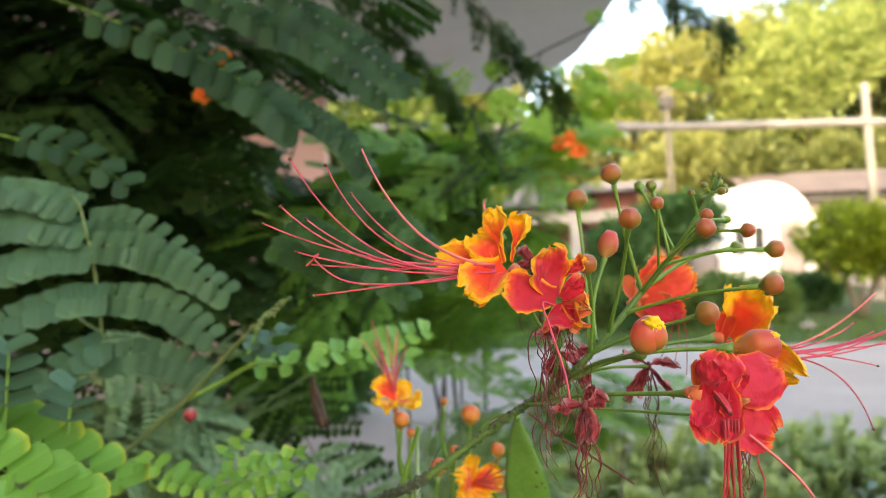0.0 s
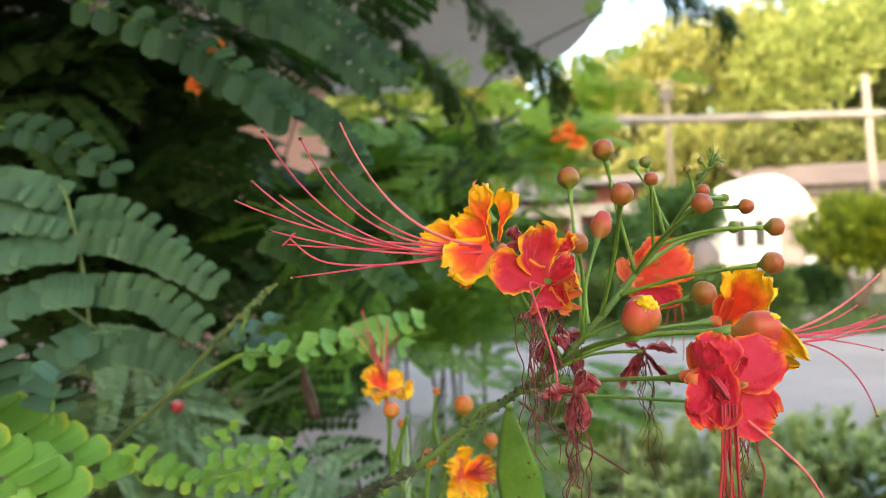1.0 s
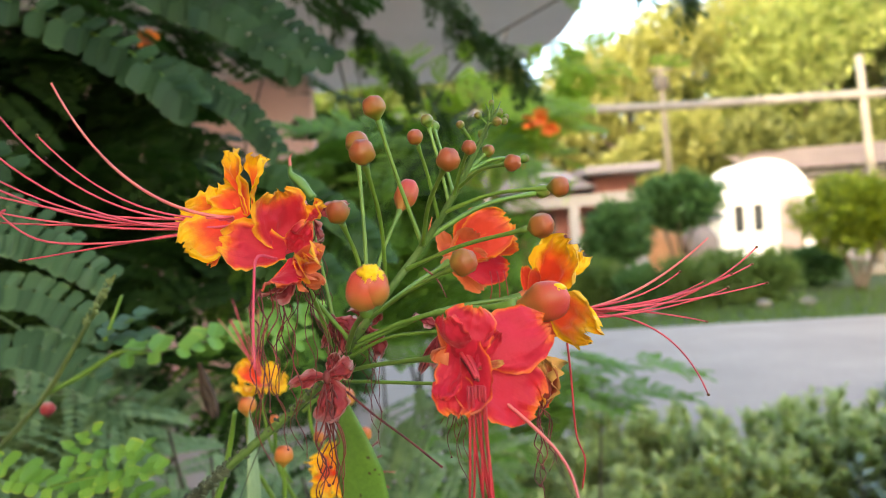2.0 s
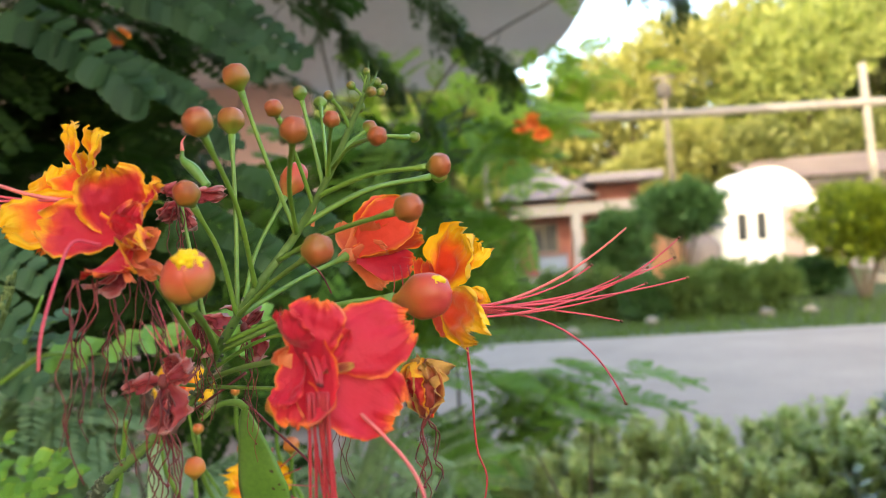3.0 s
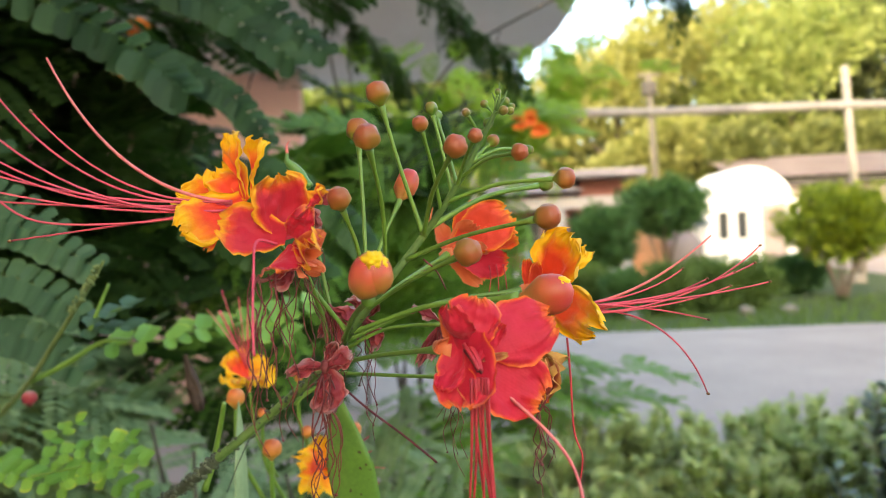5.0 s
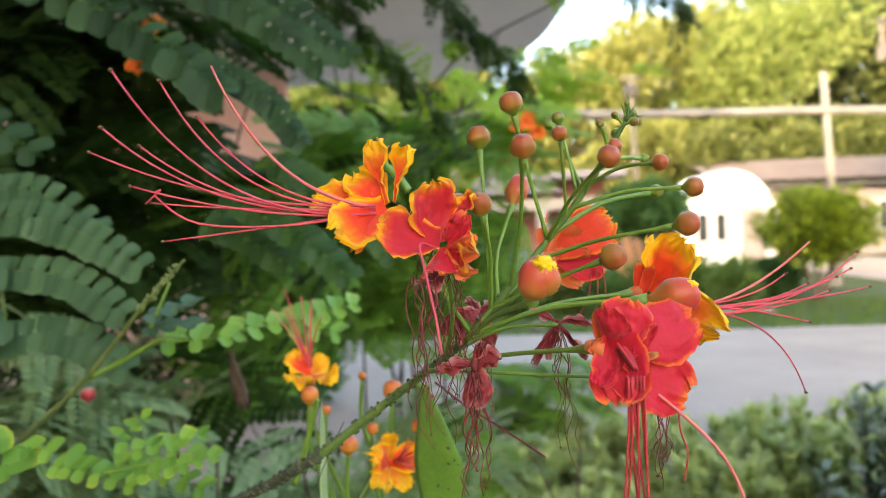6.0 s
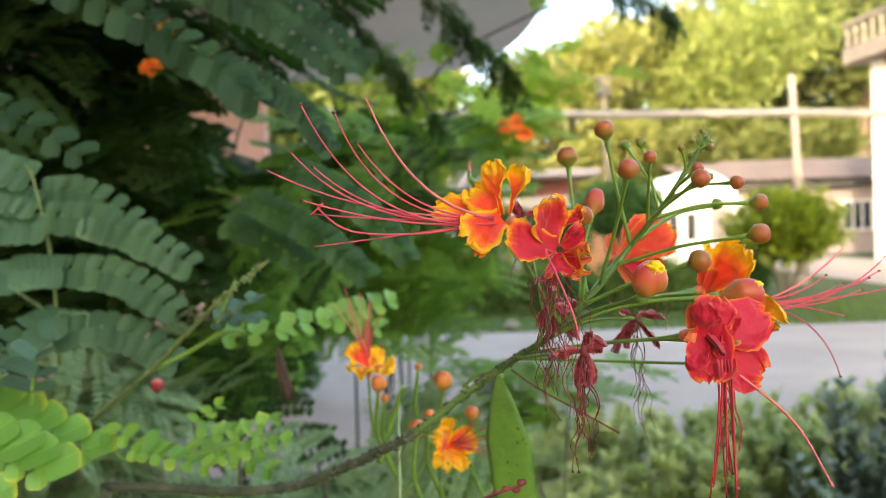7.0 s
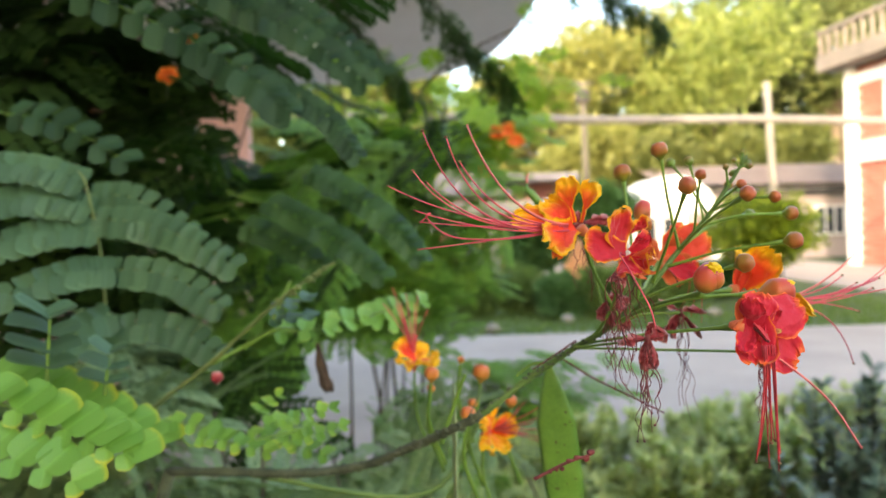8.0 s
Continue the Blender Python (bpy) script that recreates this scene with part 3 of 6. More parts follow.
for k in range(5):
    window(low_building, lx0 + 1.4 + 2.7 * k, lx0 + 2.6 + 2.7 * k, ly + 0.48, 1.0, 2.1, 2)

# brick bungalow with a hipped grey roof and a white porch
hx0, hy, _ = (2.0852, 25.0740, 1.7040)
hx1 = (6.7369, 25.0860, 1.3628)[0]
bungalow = thing("brick_bungalow", ((hx0 + hx1) / 2, hy, 0), "red brick bungalow with a grey hipped roof and white porch", "house")
hw = hx1 - hx0
block("wall", bungalow, BRICK_WALL, hx0 + 0.25, hx1 - 0.3, hy + 1.1, hy + 6, 0, 2.7)
block("porch_beam", bungalow, PORCH, hx0 + hw * 0.02, hx1, hy - 0.1, hy + 0.15, 2.15, 2.55)
block("porch_floor", bungalow, KERB, hx0, hx1, hy - 0.4, hy + 1.1, 0, 0.15)
for f in (0.03, 0.5, 0.96):
    block("column", bungalow, PORCH, hx0 + hw * f - 0.16, hx0 + hw * f + 0.16, hy - 0.08, hy + 0.22, 0.15, 2.14)
bm = bmesh.new()
a0, a1, d0, d1 = hx0 - 0.25, hx0 + hw * 0.66, hy - 0.55, hy + 4.5
base = [bm.verts.new(q) for q in ((a0, d0, 2.72), (a1, d0, 2.72), (a1, d1, 2.72), (a0, d1, 2.72))]
r0 = bm.verts.new((a0 + (a1 - a0) * 0.42, d0 + 1.6, 4.0))
r1 = bm.verts.new((a0 + (a1 - a0) * 0.58, d1 - 1.6, 4.0))
bm.faces.new(base[::-1])
for q in ((base[0], base[1], r0), (base[1], base[2], r1, r0), (base[2], base[3], r1), (base[3], base[0], r0, r1)):
    bm.faces.new(q)
bmesh.ops.recalc_face_normals(bm, faces=bm.faces)
part("roof", bm, GREY_ROOF, bungalow, "", False)
block("flat_roof", bungalow, GREY_ROOF, hx0 + hw * 0.55, hx1 + 0.35, hy - 1.0, hy + 5, 3.12, 3.36)
block("clerestory", bungalow, BRICK_WALL, hx0 + hw * 0.66, hx1 - 0.1, hy + 0.4, hy + 4.5, 2.55, 3.15)
window(bungalow, hx0 + hw * 0.20, hx0 + hw * 0.38, hy + 1.08, 1.0, 1.9, 1, None, CORNICE)
block("door", bungalow, DARK, hx0 + hw * 0.62, hx0 + hw * 0.76, hy + 1.02, hy + 1.12, 0.15, 1.95)
window(bungalow, hx0 + hw * 0.80, hx0 + hw * 0.94, hy + 1.08, 1.0, 1.9, 1, None, CORNICE)
bx = (3.3285, 23.5603, 0.3565)
bin_box = thing("water_tank", (bx[0], bx[1], 0), "blue-grey painted box standing before the bungalow", "tank")
bm = bmesh.new()
box(bm, bx[0] - 0.42, bx[0] + 0.42, bx[1] - 0.3, bx[1] + 0.3, 0.0, 0.85, 0.04)
part("body", bm, BLUE_PAINT, bin_box, "", False)
bm = bmesh.new()
box(bm, bx[0] - 0.46, bx[0] + 0.46, bx[1] - 0.34, bx[1] + 0.34, 0.85, 0.92, 0.02)
part("lid", bm, GREY_ROOF, bin_box, "", False)
for k, (px, s) in enumerate(((1176, 0.42), (1238, 0.45))):
    c = (6.2309, 20.0751, 0.7163)
    cx = (5.8736, 20.0741, 0.7425)[0] if k == 0 else (6.7965, 20.0765, 0.6748)[0]
    jar = thing("clay_urn", (cx, c[1], 0), "large orange clay urn beside the white house", "urn", "clay urns")
    bm = bmesh.new()
    tube(bm, [Vector((cx, c[1], z)) for z in (0, 0.12, 0.5, 0.9, 1.15, 1.25, 1.32)], 0.3, 0.3, 16, radii=lambda f: (0.26, 0.30, 0.44, 0.46, 0.32, 0.24, 0.28)[round(f * 6)] * s / 0.42)
    part("jar", bm, ORANGE_PAINT if k == 0 else CREAM, jar)
    bm = bmesh.new()
    tube(bm, [Vector((cx, c[1], z)) for z in (1.32, 1.36, 1.40)], 0.29, 0.29, 16)
    part("rim", bm, ORANGE_PAINT if k == 0 else CREAM, jar)

# two-storey brick house with a railed roof; its long side faces -x
BX, BY = 16.45, 24.0
HM = pose(BX, BY, 0, 0, 0, -90)
brick_house = thing("brick_house", (BX + 4, BY - 5, 0), "two-storey red brick house with white bands and a railed roof", "house")
block("corner_column", brick_house, WHITE, 0, 0.42, -0.12, 0.4, 0, 6.6, "", 0.01, HM)
brick_wall = block("wall", brick_house, MORTAR, 0.2, 12, 0.1, 8, 0, 6.6, "", 0.01, HM)
block("floor_band", brick_house, WHITE, 0.42, 12.1, -0.10, 0.10, 3.4, 4.02, "", 0.01, HM)
block("top_band", brick_house, WHITE, 0.42, 12.1, -0.06, 0.10, 5.98, 6.34, "", 0.01, HM)
block("roof_slab", brick_house, CORNICE, -0.55, 12.6, -0.75, 8.5, 6.6, 7.1, "", 0.03, HM)
for k in range(30):
    bm = bmesh.new()
    q = HM @ Vector((-0.45 + 0.44 * k, -0.62, 7.1))
    tube(bm, [q + Vector((0, 0, h)) for h in (0, 0.1, 0.3, 0.55, 0.75)], 0.1, 0.1, 8, radii=lambda f: (0.07, 0.09, 0.055, 0.08, 0.07)[round(f * 4)])
    part("baluster", bm, CORNICE, brick_house)
block("rail", brick_house, CORNICE, -0.55, 12.6, -0.74, -0.52, 7.85, 7.98, "", 0.02, HM)
for z0 in (1.25, 4.55):
    for k in range(4):
        window(brick_house, 1.9 + 2.5 * k, 3.1 + 2.5 * k, 0.03, z0, z0 + 1.35, 1, HM)
brick_mesh = bpy.data.meshes.new("brick")
bm = bmesh.new()
box(bm, -0.22, 0.22, -0.03, 0.03, -0.07, 0.07, 0.008)
bm.to_mesh(brick_mesh)
bm.free()
brick_mesh.materials.append(BRICK)
for row in range(41):
    z = 0.09 + row * 0.16
    if 3.32 < z < 4.10 or 5.90 < z < 6.42 or z > 6.55:
        continue
    for k in range(10):
        x = 0.66 + 0.46 * k + (0.23 if row % 2 else 0)
        if (1.60 < x < 3.40 or 4.10 < x < 5.90) and (1.1 < z < 2.75 or 4.4 < z < 6.0):
            continue
        b = new("brick", brick_mesh)
        b.parent = brick_wall
        b.matrix_basis = HM @ pose(x, 0.085, z)

# pale stones along the verge
for k, (px, py) in enumerate(((1150, 562), (1352, 548), (1430, 545), (1010, 585))):
    c = ((3.1506, 11.6536, -0.0082), (4.9034, 11.6597, -0.0153), (5.5788, 11.6618, -0.0387), (1.8019, 10.8487, -0.0118))[k]
    bm = bmesh.new()
    ball(bm, (c[0], c[1], 0.05), 0.12, 0.10, 0.08, 0.5, 2)
    tagged(part("stone", bm, STONE), "pale rounded stone on the grass verge", "stone", "verge stones")

# ---- the flowering shrub in front ----
shrub = thing("flowering_shrub", (-0.332, 0.643, 0.0), "flowering shrub with frilled red and yellow blossoms and russet buds", "shrub")

# main branch, from its wooden foot to the growing tip
branch_low = [(-0.2176, 0.5306, 1.2730), (-0.1626, 0.4946, 1.2800), (-0.1167, 0.4596, 1.2870), (-0.0755, 0.4302, 1.2980), (-0.0485, 0.3974, 1.3161), (-0.0276, 0.3703, 1.3318)]
branch_top = [(-0.0116, 0.3486, 1.3453), (0.0120, 0.3430, 1.3632), (0.0328, 0.3284, 1.3805), (0.0468, 0.3045, 1.3955), (0.0617, 0.2945, 1.4132), (0.0760, 0.2940, 1.4297), (0.0884, 0.2873, 1.4463), (0.0965, 0.2830, 1.4600), (0.1012, 0.2810, 1.4680)]
foot = Vector(shrub.location)
lower = spline([foot, foot + Vector((0.02, -0.01, 0.5)), foot + Vector((0.03, -0.06, 1.0)), branch_low[0]], 30)
stem_line = spline(branch_low + branch_top, 90)
rnd = random.Random(5)
bm = bmesh.new()
tube(bm, lower, 0.011, 0.0046, 10)
for i in range(6, 30, 2):
    ball(bm, lower[i] + Vector((rnd.uniform(-1, 1), rnd.uniform(-1, 1), 0)) * 0.005, 0.003, 0.003, 0.004, 0.4, 1)
part("trunk", bm, STEM_WOOD, shrub, "thin brown woody trunk")
bm = bmesh.new()
tube(bm, stem_line[:40], 0.0044, 0.0027, 10, radii=lambda f: (0.0034 - 0.0013 * f) * (1 + 0.07 * math.sin(f * 60) + 0.06 * math.sin(f * 143)))
for i in range(1, 39):
    for _ in range(5):
        p = stem_line[i].lerp(stem_line[i + 1], rnd.random())
        a = rnd.uniform(0, math.tau)
        b = rnd.uniform(0.0008, 0.0016)
        ball(bm, p + Vector((math.cos(a), 0.4 * math.cos(a), math.sin(a))) * (0.0034 - 0.0011 * i / 39), b, b, b * 0.8, 0.5, 1)
part("lower_branch", bm, STEM_WOOD, shrub, "grey-green branch with knobbly leaf scars")
bm = bmesh.new()
tube(bm, stem_line[38:], 0.0028, 0.0006, 10, radii=lambda f: 0.0012 * (1 - f) ** 0.9 + 0.0007)
part("flower_spike", bm, STEM_MAIN, shrub, "green flower spike with raised scars")


bm = bmesh.new()
for i in range(36, 64):
    for _ in range(5 if i < 54 else 2):
        p = stem_line[i].lerp(stem_line[i + 1], rnd.random())
        a = rnd.uniform(0, math.tau)
        r = 0.0019 * (1 - (i - 38) / 52) ** 0.9 + 0.0003
        ball(bm, p + Vector((math.cos(a), 0.4 * math.cos(a), math.sin(a))) * r, 0.0009, 0.0009, 0.0008, 0.4, 1)
tagged(part("scarred_bark", bm, STEM_WOOD, shrub, "dark knobbly scars along the spike"), kind="stuff")


def on_stem(near):
    q = Vector(near)
    return min(stem_line[38:], key=lambda p: (p - q).length)


def stalk(node, end, sag, r0=0.0008, r1=0.00065, swell=0.0013, name="stalk", mat=None):
    """A flower stalk from the spike; returns it and the way it ends."""
    a, b = Vector(node), Vector(end)
    mid = a.lerp(b, 0.5) + Vector(sag)
    pts = spline([a, mid, b], 18)
    bm = bmesh.new()
    tube(bm, pts, r0, r1, 8, radii=lambda f: r0 * (1.35 - 0.35 * min(1, f * 8)) + (r1 - r0) * f + max(0, f - 0.86) / 0.14 * swell * 0.5)
    return part(name, bm, mat or STEM_GREEN, shrub), (pts[-1] - pts[-3]).normalized()


def bud(node, centre, length, width, sag=(0, 0, 0), mat=None, r=0.00074):
    c = Vector(centre)
    way0 = (c - Vector(node) - Vector(sag) * 2).normalized()
    st, way = stalk(node, c - way0 * length * 0.45, sag, r, r * 0.85, width * 0.14)
    bm = bmesh.new()
    bud_shape(bm, c - way * length * 0.5, way, length, width / 2)
    return part("bud", bm, mat or BUD, st), way


bud(on_stem((0.0760, 0.2940, 1.4297)), (0.0646, 0.2845, 1.4756), 0.0086, 0.0078, (-0.0010, 0, 0.002))
bud(on_stem((0.0560, 0.298, 1.4065)), (0.0556, 0.3084, 1.4677), 0.0096, 0.0086, (0.0005, 0, 0.001))
bud(on_stem((0.0640, 0.294, 1.4160)), (0.0629, 0.2530, 1.4576), 0.0084, 0.0076, (0.0015, 0, 0.003))
bud(on_stem((0.0770, 0.294, 1.4310)), (0.0866, 0.2490, 1.4536), 0.0072, 0.0068, (-0.0012, -0.001, 0.0015))
bud(on_stem((0.0840, 0.290, 1.4400)), (0.1200, 0.2741, 1.4456), 0.0074, 0.0066, (0, 0, 0.002))
bud(on_stem((0.0710, 0.294, 1.4240)), (0.1116, 0.2584, 1.4338), 0.0088, 0.0074, (0, 0, 0.0016))
bud(on_stem((0.0560, 0.297, 1.4070)), (0.0886, 0.2570, 1.4249), 0.0090, 0.0082, (0, 0, 0.0012))
bud(on_stem((0.0560, 0.297, 1.4060)), (0.0520, 0.2732, 1.4423), 0.0086, 0.0074, (0.0012, 0, 0.003))
bud(on_stem((0.0590, 0.296, 1.4100)), (0.0706, 0.3233, 1.4490), 0.0150, 0.0088, (-0.0030, 0, -0.001), BUD_RIPE)
bud(on_stem((0.0880, 0.288, 1.4455)), (0.0831, 0.3158, 1.4729), 0.0052, 0.0046, (0, 0, 0.001), BUD_SMALL, 0.00062)
bud(on_stem((0.0860, 0.289, 1.4430)), (0.0812, 0.2909, 1.4712), 0.0050, 0.0044, (0, 0, 0.001), BUD_SMALL, 0.00062)
bud(on_stem((0.0830, 0.290, 1.4390)), (0.0775, 0.2714, 1.4634), 0.0056, 0.0050, (0, 0, 0.002), BUD, 0.00062)
bud(on_stem((0.0880, 0.288, 1.4455)), (0.0933, 0.2666, 1.4586), 0.0050, 0.0046, (0, 0, 0.001), BUD, 0.00062)
bud(on_stem((0.0960, 0.283, 1.4590)), (0.0917, 0.2765, 1.4670), 0.0032, 0.0027, (0, 0, 0.001), BUD_SMALL, 0.0006)
bud(on_stem((0.0900, 0.287, 1.4480)), (0.1052, 0.2610, 1.4527), 0.0058, 0.0052, (0, 0, 0.002), BUD, 0.00062)
bud(on_stem((0.0930, 0.285, 1.4530)), (0.1132, 0.3007, 1.4576), 0.0040, 0.0034, (0, 0, 0.002), BUD_SMALL, 0.0007)
bud(on_stem((0.0790, 0.293, 1.4330)), (0.1197, 0.3097, 1.4463), 0.0062, 0.0052, (0, 0, 0.003), BUD_SMALL, 0.0009)
bud(on_stem((0.0930, 0.285, 1.4530)), (0.1005, 0.292, 1.4600), 0.0050, 0.0042, (0, 0, 0.000), BUD, 0.0007)
for i, (dx, dy, dz, s) in enumerate(((0.0030, 0.002, 0.0020, 1.0), (-0.0035, -0.001, 0.0010, 0.9), (0.0018, -0.003, -0.0015, 1.1), (0.0042, 0.000, -0.0012, 0.9), (-0.0022, 0.003, -0.0040, 1.2), (0.0008, 0.000, 0.0048, 0.7), (0.0050, 0.002, 0.0004, 0.8))):
    c = Vector((0.1012, 0.2810, 1.4690)) + Vector((dx, dy, dz))
    bud(on_stem(c - Vector((dx, dy, dz + 0.003))), c, 0.0034 * s, 0.0028 * s, (0, 0, 0.0002), BUD_SMALL, 0.0004)
bm = bmesh.new()
for k, (dx, dz) in enumerate(((0.0015, 0.009), (-0.001, 0.006), (0.004, 0.0065))):
    p = Vector((0.1012, 0.281, 1.468))
    q = p + Vector((dx, 0.0006 * k, dz))
    tube(bm, [p, p.lerp(q, 0.5) + Vector((0.0006, 0, 0)), q], 0.0007, 0.0001, 5)
part("bract", bm, STEM_MAIN, shrub, "tiny pointed bracts at the growing tip")
bm = bmesh.new()
tube(bm, spline([(0.0783, 0.3116, 1.4330), (0.0792, 0.3117, 1.4369), (0.0802, 0.3117, 1.4403)], 8), 0.0007, 0.0002, 5)
part("bract", bm, SEPAL, shrub)

# the two big buds, opening
node = on_stem((0.0480, 0.303, 1.3970))
st, way = stalk(node, (0.0620, 0.2400, 1.4145), (0, 0, 0.002), 0.0009, 0.0008, 0.0022)
up = Vector((0.10, -0.25, 1)).normalized()
bm = bmesh.new()
ball(bm, (0.0622, 0.2380, 1.4200), 0.0042, 0.0042, 0.0052, 0.06, 3)
opening = part("bud", bm, BUD_RIPE, st, "swollen orange-red bud showing a crumpled yellow tip")
for k, (dx, dy, dz, s, mat) in enumerate(((-0.0015, -0.0014, -0.0003, 0.0046, BUD_RIPE), (0.0042, -0.0012, 0.0008, 0.0045, BUD_RIPE), (-0.0010, 0.0020, 0.0008, 0.0044, BUD_RIPE), (0.0034, 0.0024, 0.0016, 0.0046, BUD_RIPE))):
    bm = bmesh.new()
    lay = uv_layer(bm)
    bud_shape(bm, Vector((0.0622 + dx, 0.2374 + dy, 1.4208 + dz - s * 1.22)), up + Vector((-dx, -dy, 0)) * 120, s * 2.44, s, 0.0, 18, 14, pear=False)
    part("sepal", bm, mat, opening)
bm = bmesh.new()
lay = uv_layer(bm)
for v in bmesh.ops.create_icosphere(bm, subdivisions=4, radius=1.0)["verts"]:
    k = 1 + 0.34 * noise.noise(v.co * 2.4) + 0.20 * noise.noise(v.co * 5.5 + Vector((3, 1, 7)))
    v.co = Vector((0.0641, 0.2342, 1.4240)) + Vector((v.co.x * 0.0034, v.co.y * 0.0032, v.co.z * 0.0028)) * k
part("petal_tip", bm, YELLOW_TIP, opening, "crumpled bright yellow petal tip")

node = on_stem((0.0505, 0.301, 1.4000))
st, way = stalk(node, (0.1052, 0.2775, 1.4098), (0, 0, 0.0035), 0.0009, 0.0009, 0.003)
bm = bmesh.new()
axis = Vector((1, -0.22, 0.10)).normalized()
bud_shape(bm, (0.1048, 0.2776, 1.4097), axis, 0.0172, 0.0061, 0.03, 20, 16)
long_bud = part("bud", bm, BUD_RIPE, st, "long plump orange-red bud with a yellow tip")
for k in range(3):
    a = k * 2.1 + 0.4
    off = Vector((0, math.cos(a), math.sin(a))) * 0.0010
    bm = bmesh.new()
    bud_shape(bm, Vector((0.1055, 0.2774, 1.4098)) + off, axis, 0.0160, 0.0056, 0.0, 16, 12)
    part("sepal", bm, BUD_RIPE, long_bud)
bm = bmesh.new()
lay = uv_layer(bm)
ball(bm, (0.1176, 0.2722, 1.4140), 0.0024, 0.0020, 0.0020, 0.3, 3)
part("petal_tip", bm, YELLOW_TIP, long_bud, "yellow petal tip")


def bloom(node, base, sag, label, way=None, r=0.0008):
    """Calyx of a flower on its stalk; petals and stamens are put on it."""
    st, end = stalk(node, base, sag, r, r, 0.0028, "flower_stalk")
    bm = bmesh.new()
    b = Vector(base)
    w = Vector(way).normalized() if way else end
    tube(bm, [b - w * 0.004, b - w * 0.002, b, b + w * 0.0015], 0.001, 0.002, 10, radii=lambda f: 0.0012 + 0.0016 * math.sin(f * 2.2))
    return part("flower", bm, SEPAL, shrub, label)


# yellow blossom with stamens swept sideways
f1 = bloom(on_stem((0.0500, 0.302, 1.3990)), (0.0262, 0.2805, 1.4412), (-0.004, 0, 0.004), "open blossom of frilled orange petals with yellow rims", (-0.6, -0.2, 0.5))
petal("petal", f1, PETAL_YELLOW, (0.0225, 0.2785, 1.4445), (0.0190, 0.2782, 1.4645), (0.0042, -0.0056, 0.0004), 0.0004, -0.0006, 0.0014, 0.16, 11, label="narrow crinkled orange petal", fan=0.34)
petal("petal", f1, PETAL_YELLOW, (0.0250, 0.2765, 1.4445), (0.0300, 0.2712, 1.4612), (0.0034, -0.0054, -0.0004), 0.0006, 0.0008, 0.0013, 0.18, 12, fan=0.32)
petal("petal", f1, PETAL_YELLOW, (0.0222, 0.2815, 1.4440), (0.0122, 0.2878, 1.4557), (0.0056, 0.0010, 0.0046), 0.0005, 0.0012, 0.0012, 0.25, 13)
petal("petal", f1, PETAL_YELLOW, (0.0215, 0.2805, 1.4430), (-0.0021, 0.2921, 1.4478), (0.0012, 0.0040, 0.0064), 0.0012, 0.0012, 0.0013, 0.25, 14)
petal("petal", f1, PETAL_YELLOW, (0.0222, 0.2790, 1.4432), (0.0069, 0.2643, 1.4360), (Vector((0.0171, 0.2699, 1.4334)) - Vector((0.0147, 0.2718, 1.4393))) * 1.3, 0.0022, -0.0016, 0.0013, 0.5, 15)
petal("sepal", f1, PETAL_ORANGE, (0.0230, 0.2795, 1.4415), (0.0115, 0.2715, 1.4300), (0.0050, -0.0010, 0.0020), -0.0030, 0.002, 0.0002, 0.4, 16)
O1 = Vector((0.0190, 0.2770, 1.4425))
for i, (tip, lift) in enumerate((((-0.0465, 0.2381, 1.4799), 0.58), ((-0.0367, 0.2461, 1.4784), 0.60), ((-0.0504, 0.2399, 1.4654), 0.62), ((-0.0592, 0.2535, 1.4608), 0.55), ((-0.0444, 0.2507, 1.4616), 0.6), ((-0.0489, 0.2556, 1.4510), 0.5), ((-0.0461, 0.2641, 1.4466), 0.5), ((-0.0466, 0.2741, 1.4352), 0.45), ((-0.0300, 0.2580, 1.4700), 0.55))):
    tip = Vector(tip)
    o = O1 + Vector((0, 0.0008 * ((i * 7) % 5 - 2), 0.0007 * ((i * 3) % 5 - 2)))
    run = (tip - o).length
    bend = o + Vector((-0.97, -0.20, -0.045 + 0.010 * ((i * 5) % 4) - (0.10 if i == 7 else 0))) * run * lift
    stamen(f1, o, bend, tip, 0.00035)
stamen(f1, O1 + Vector((0, 0, 0.001)), (-0.0120, 0.2660, 1.4470), (-0.0265, 0.2607, 1.4858), 0.00045, STAMEN_PALE, False, "pistil", 18, 1.2)

bm = bmesh.new()
tube(bm, spline([O1 + Vector((0, 0, -0.001)), (-0.0080, 0.2700, 1.4385), (-0.0330, 0.2640, 1.4400), (-0.0440, 0.2610, 1.4480), (-0.0425, 0.2600, 1.4500), (-0.0470, 0.2600, 1.4462)], 30), 0.00040, 0.00028, 6)
part("stamen", bm, STAMEN, f1)

# older crimson blossom with golden rims
f2 = bloom(on_stem((0.0400, 0.3170, 1.3880)), (0.0402, 0.2665, 1.4268), (0.002, 0, -0.002), "ageing crimson blossom with crinkled golden rims", (-0.2, -0.4, 0.9))
petal("petal", f2, PETAL_MIXED, (0.0381, 0.2638, 1.4313), (0.0367, 0.2594, 1.4494), (0.0072, 0.0064, -0.001), -0.0026, 0.0020, 0.0012, 0.40, 21)
petal("petal", f2, PETAL_MIXED, (0.0382, 0.2593, 1.4324), (0.0201, 0.2564, 1.4362), (-0.001, 0.0030, 0.0074), -0.0024, 0.0020, 0.0011, 0.45, 22)
petal("petal", f2, PETAL_MIXED, (0.0425, 0.2643, 1.4390), (0.0495, 0.2615, 1.4451), (0.0036, 0.0005, 0.0052), 0.0010, -0.0020, 0.0012, 0.2, 23)
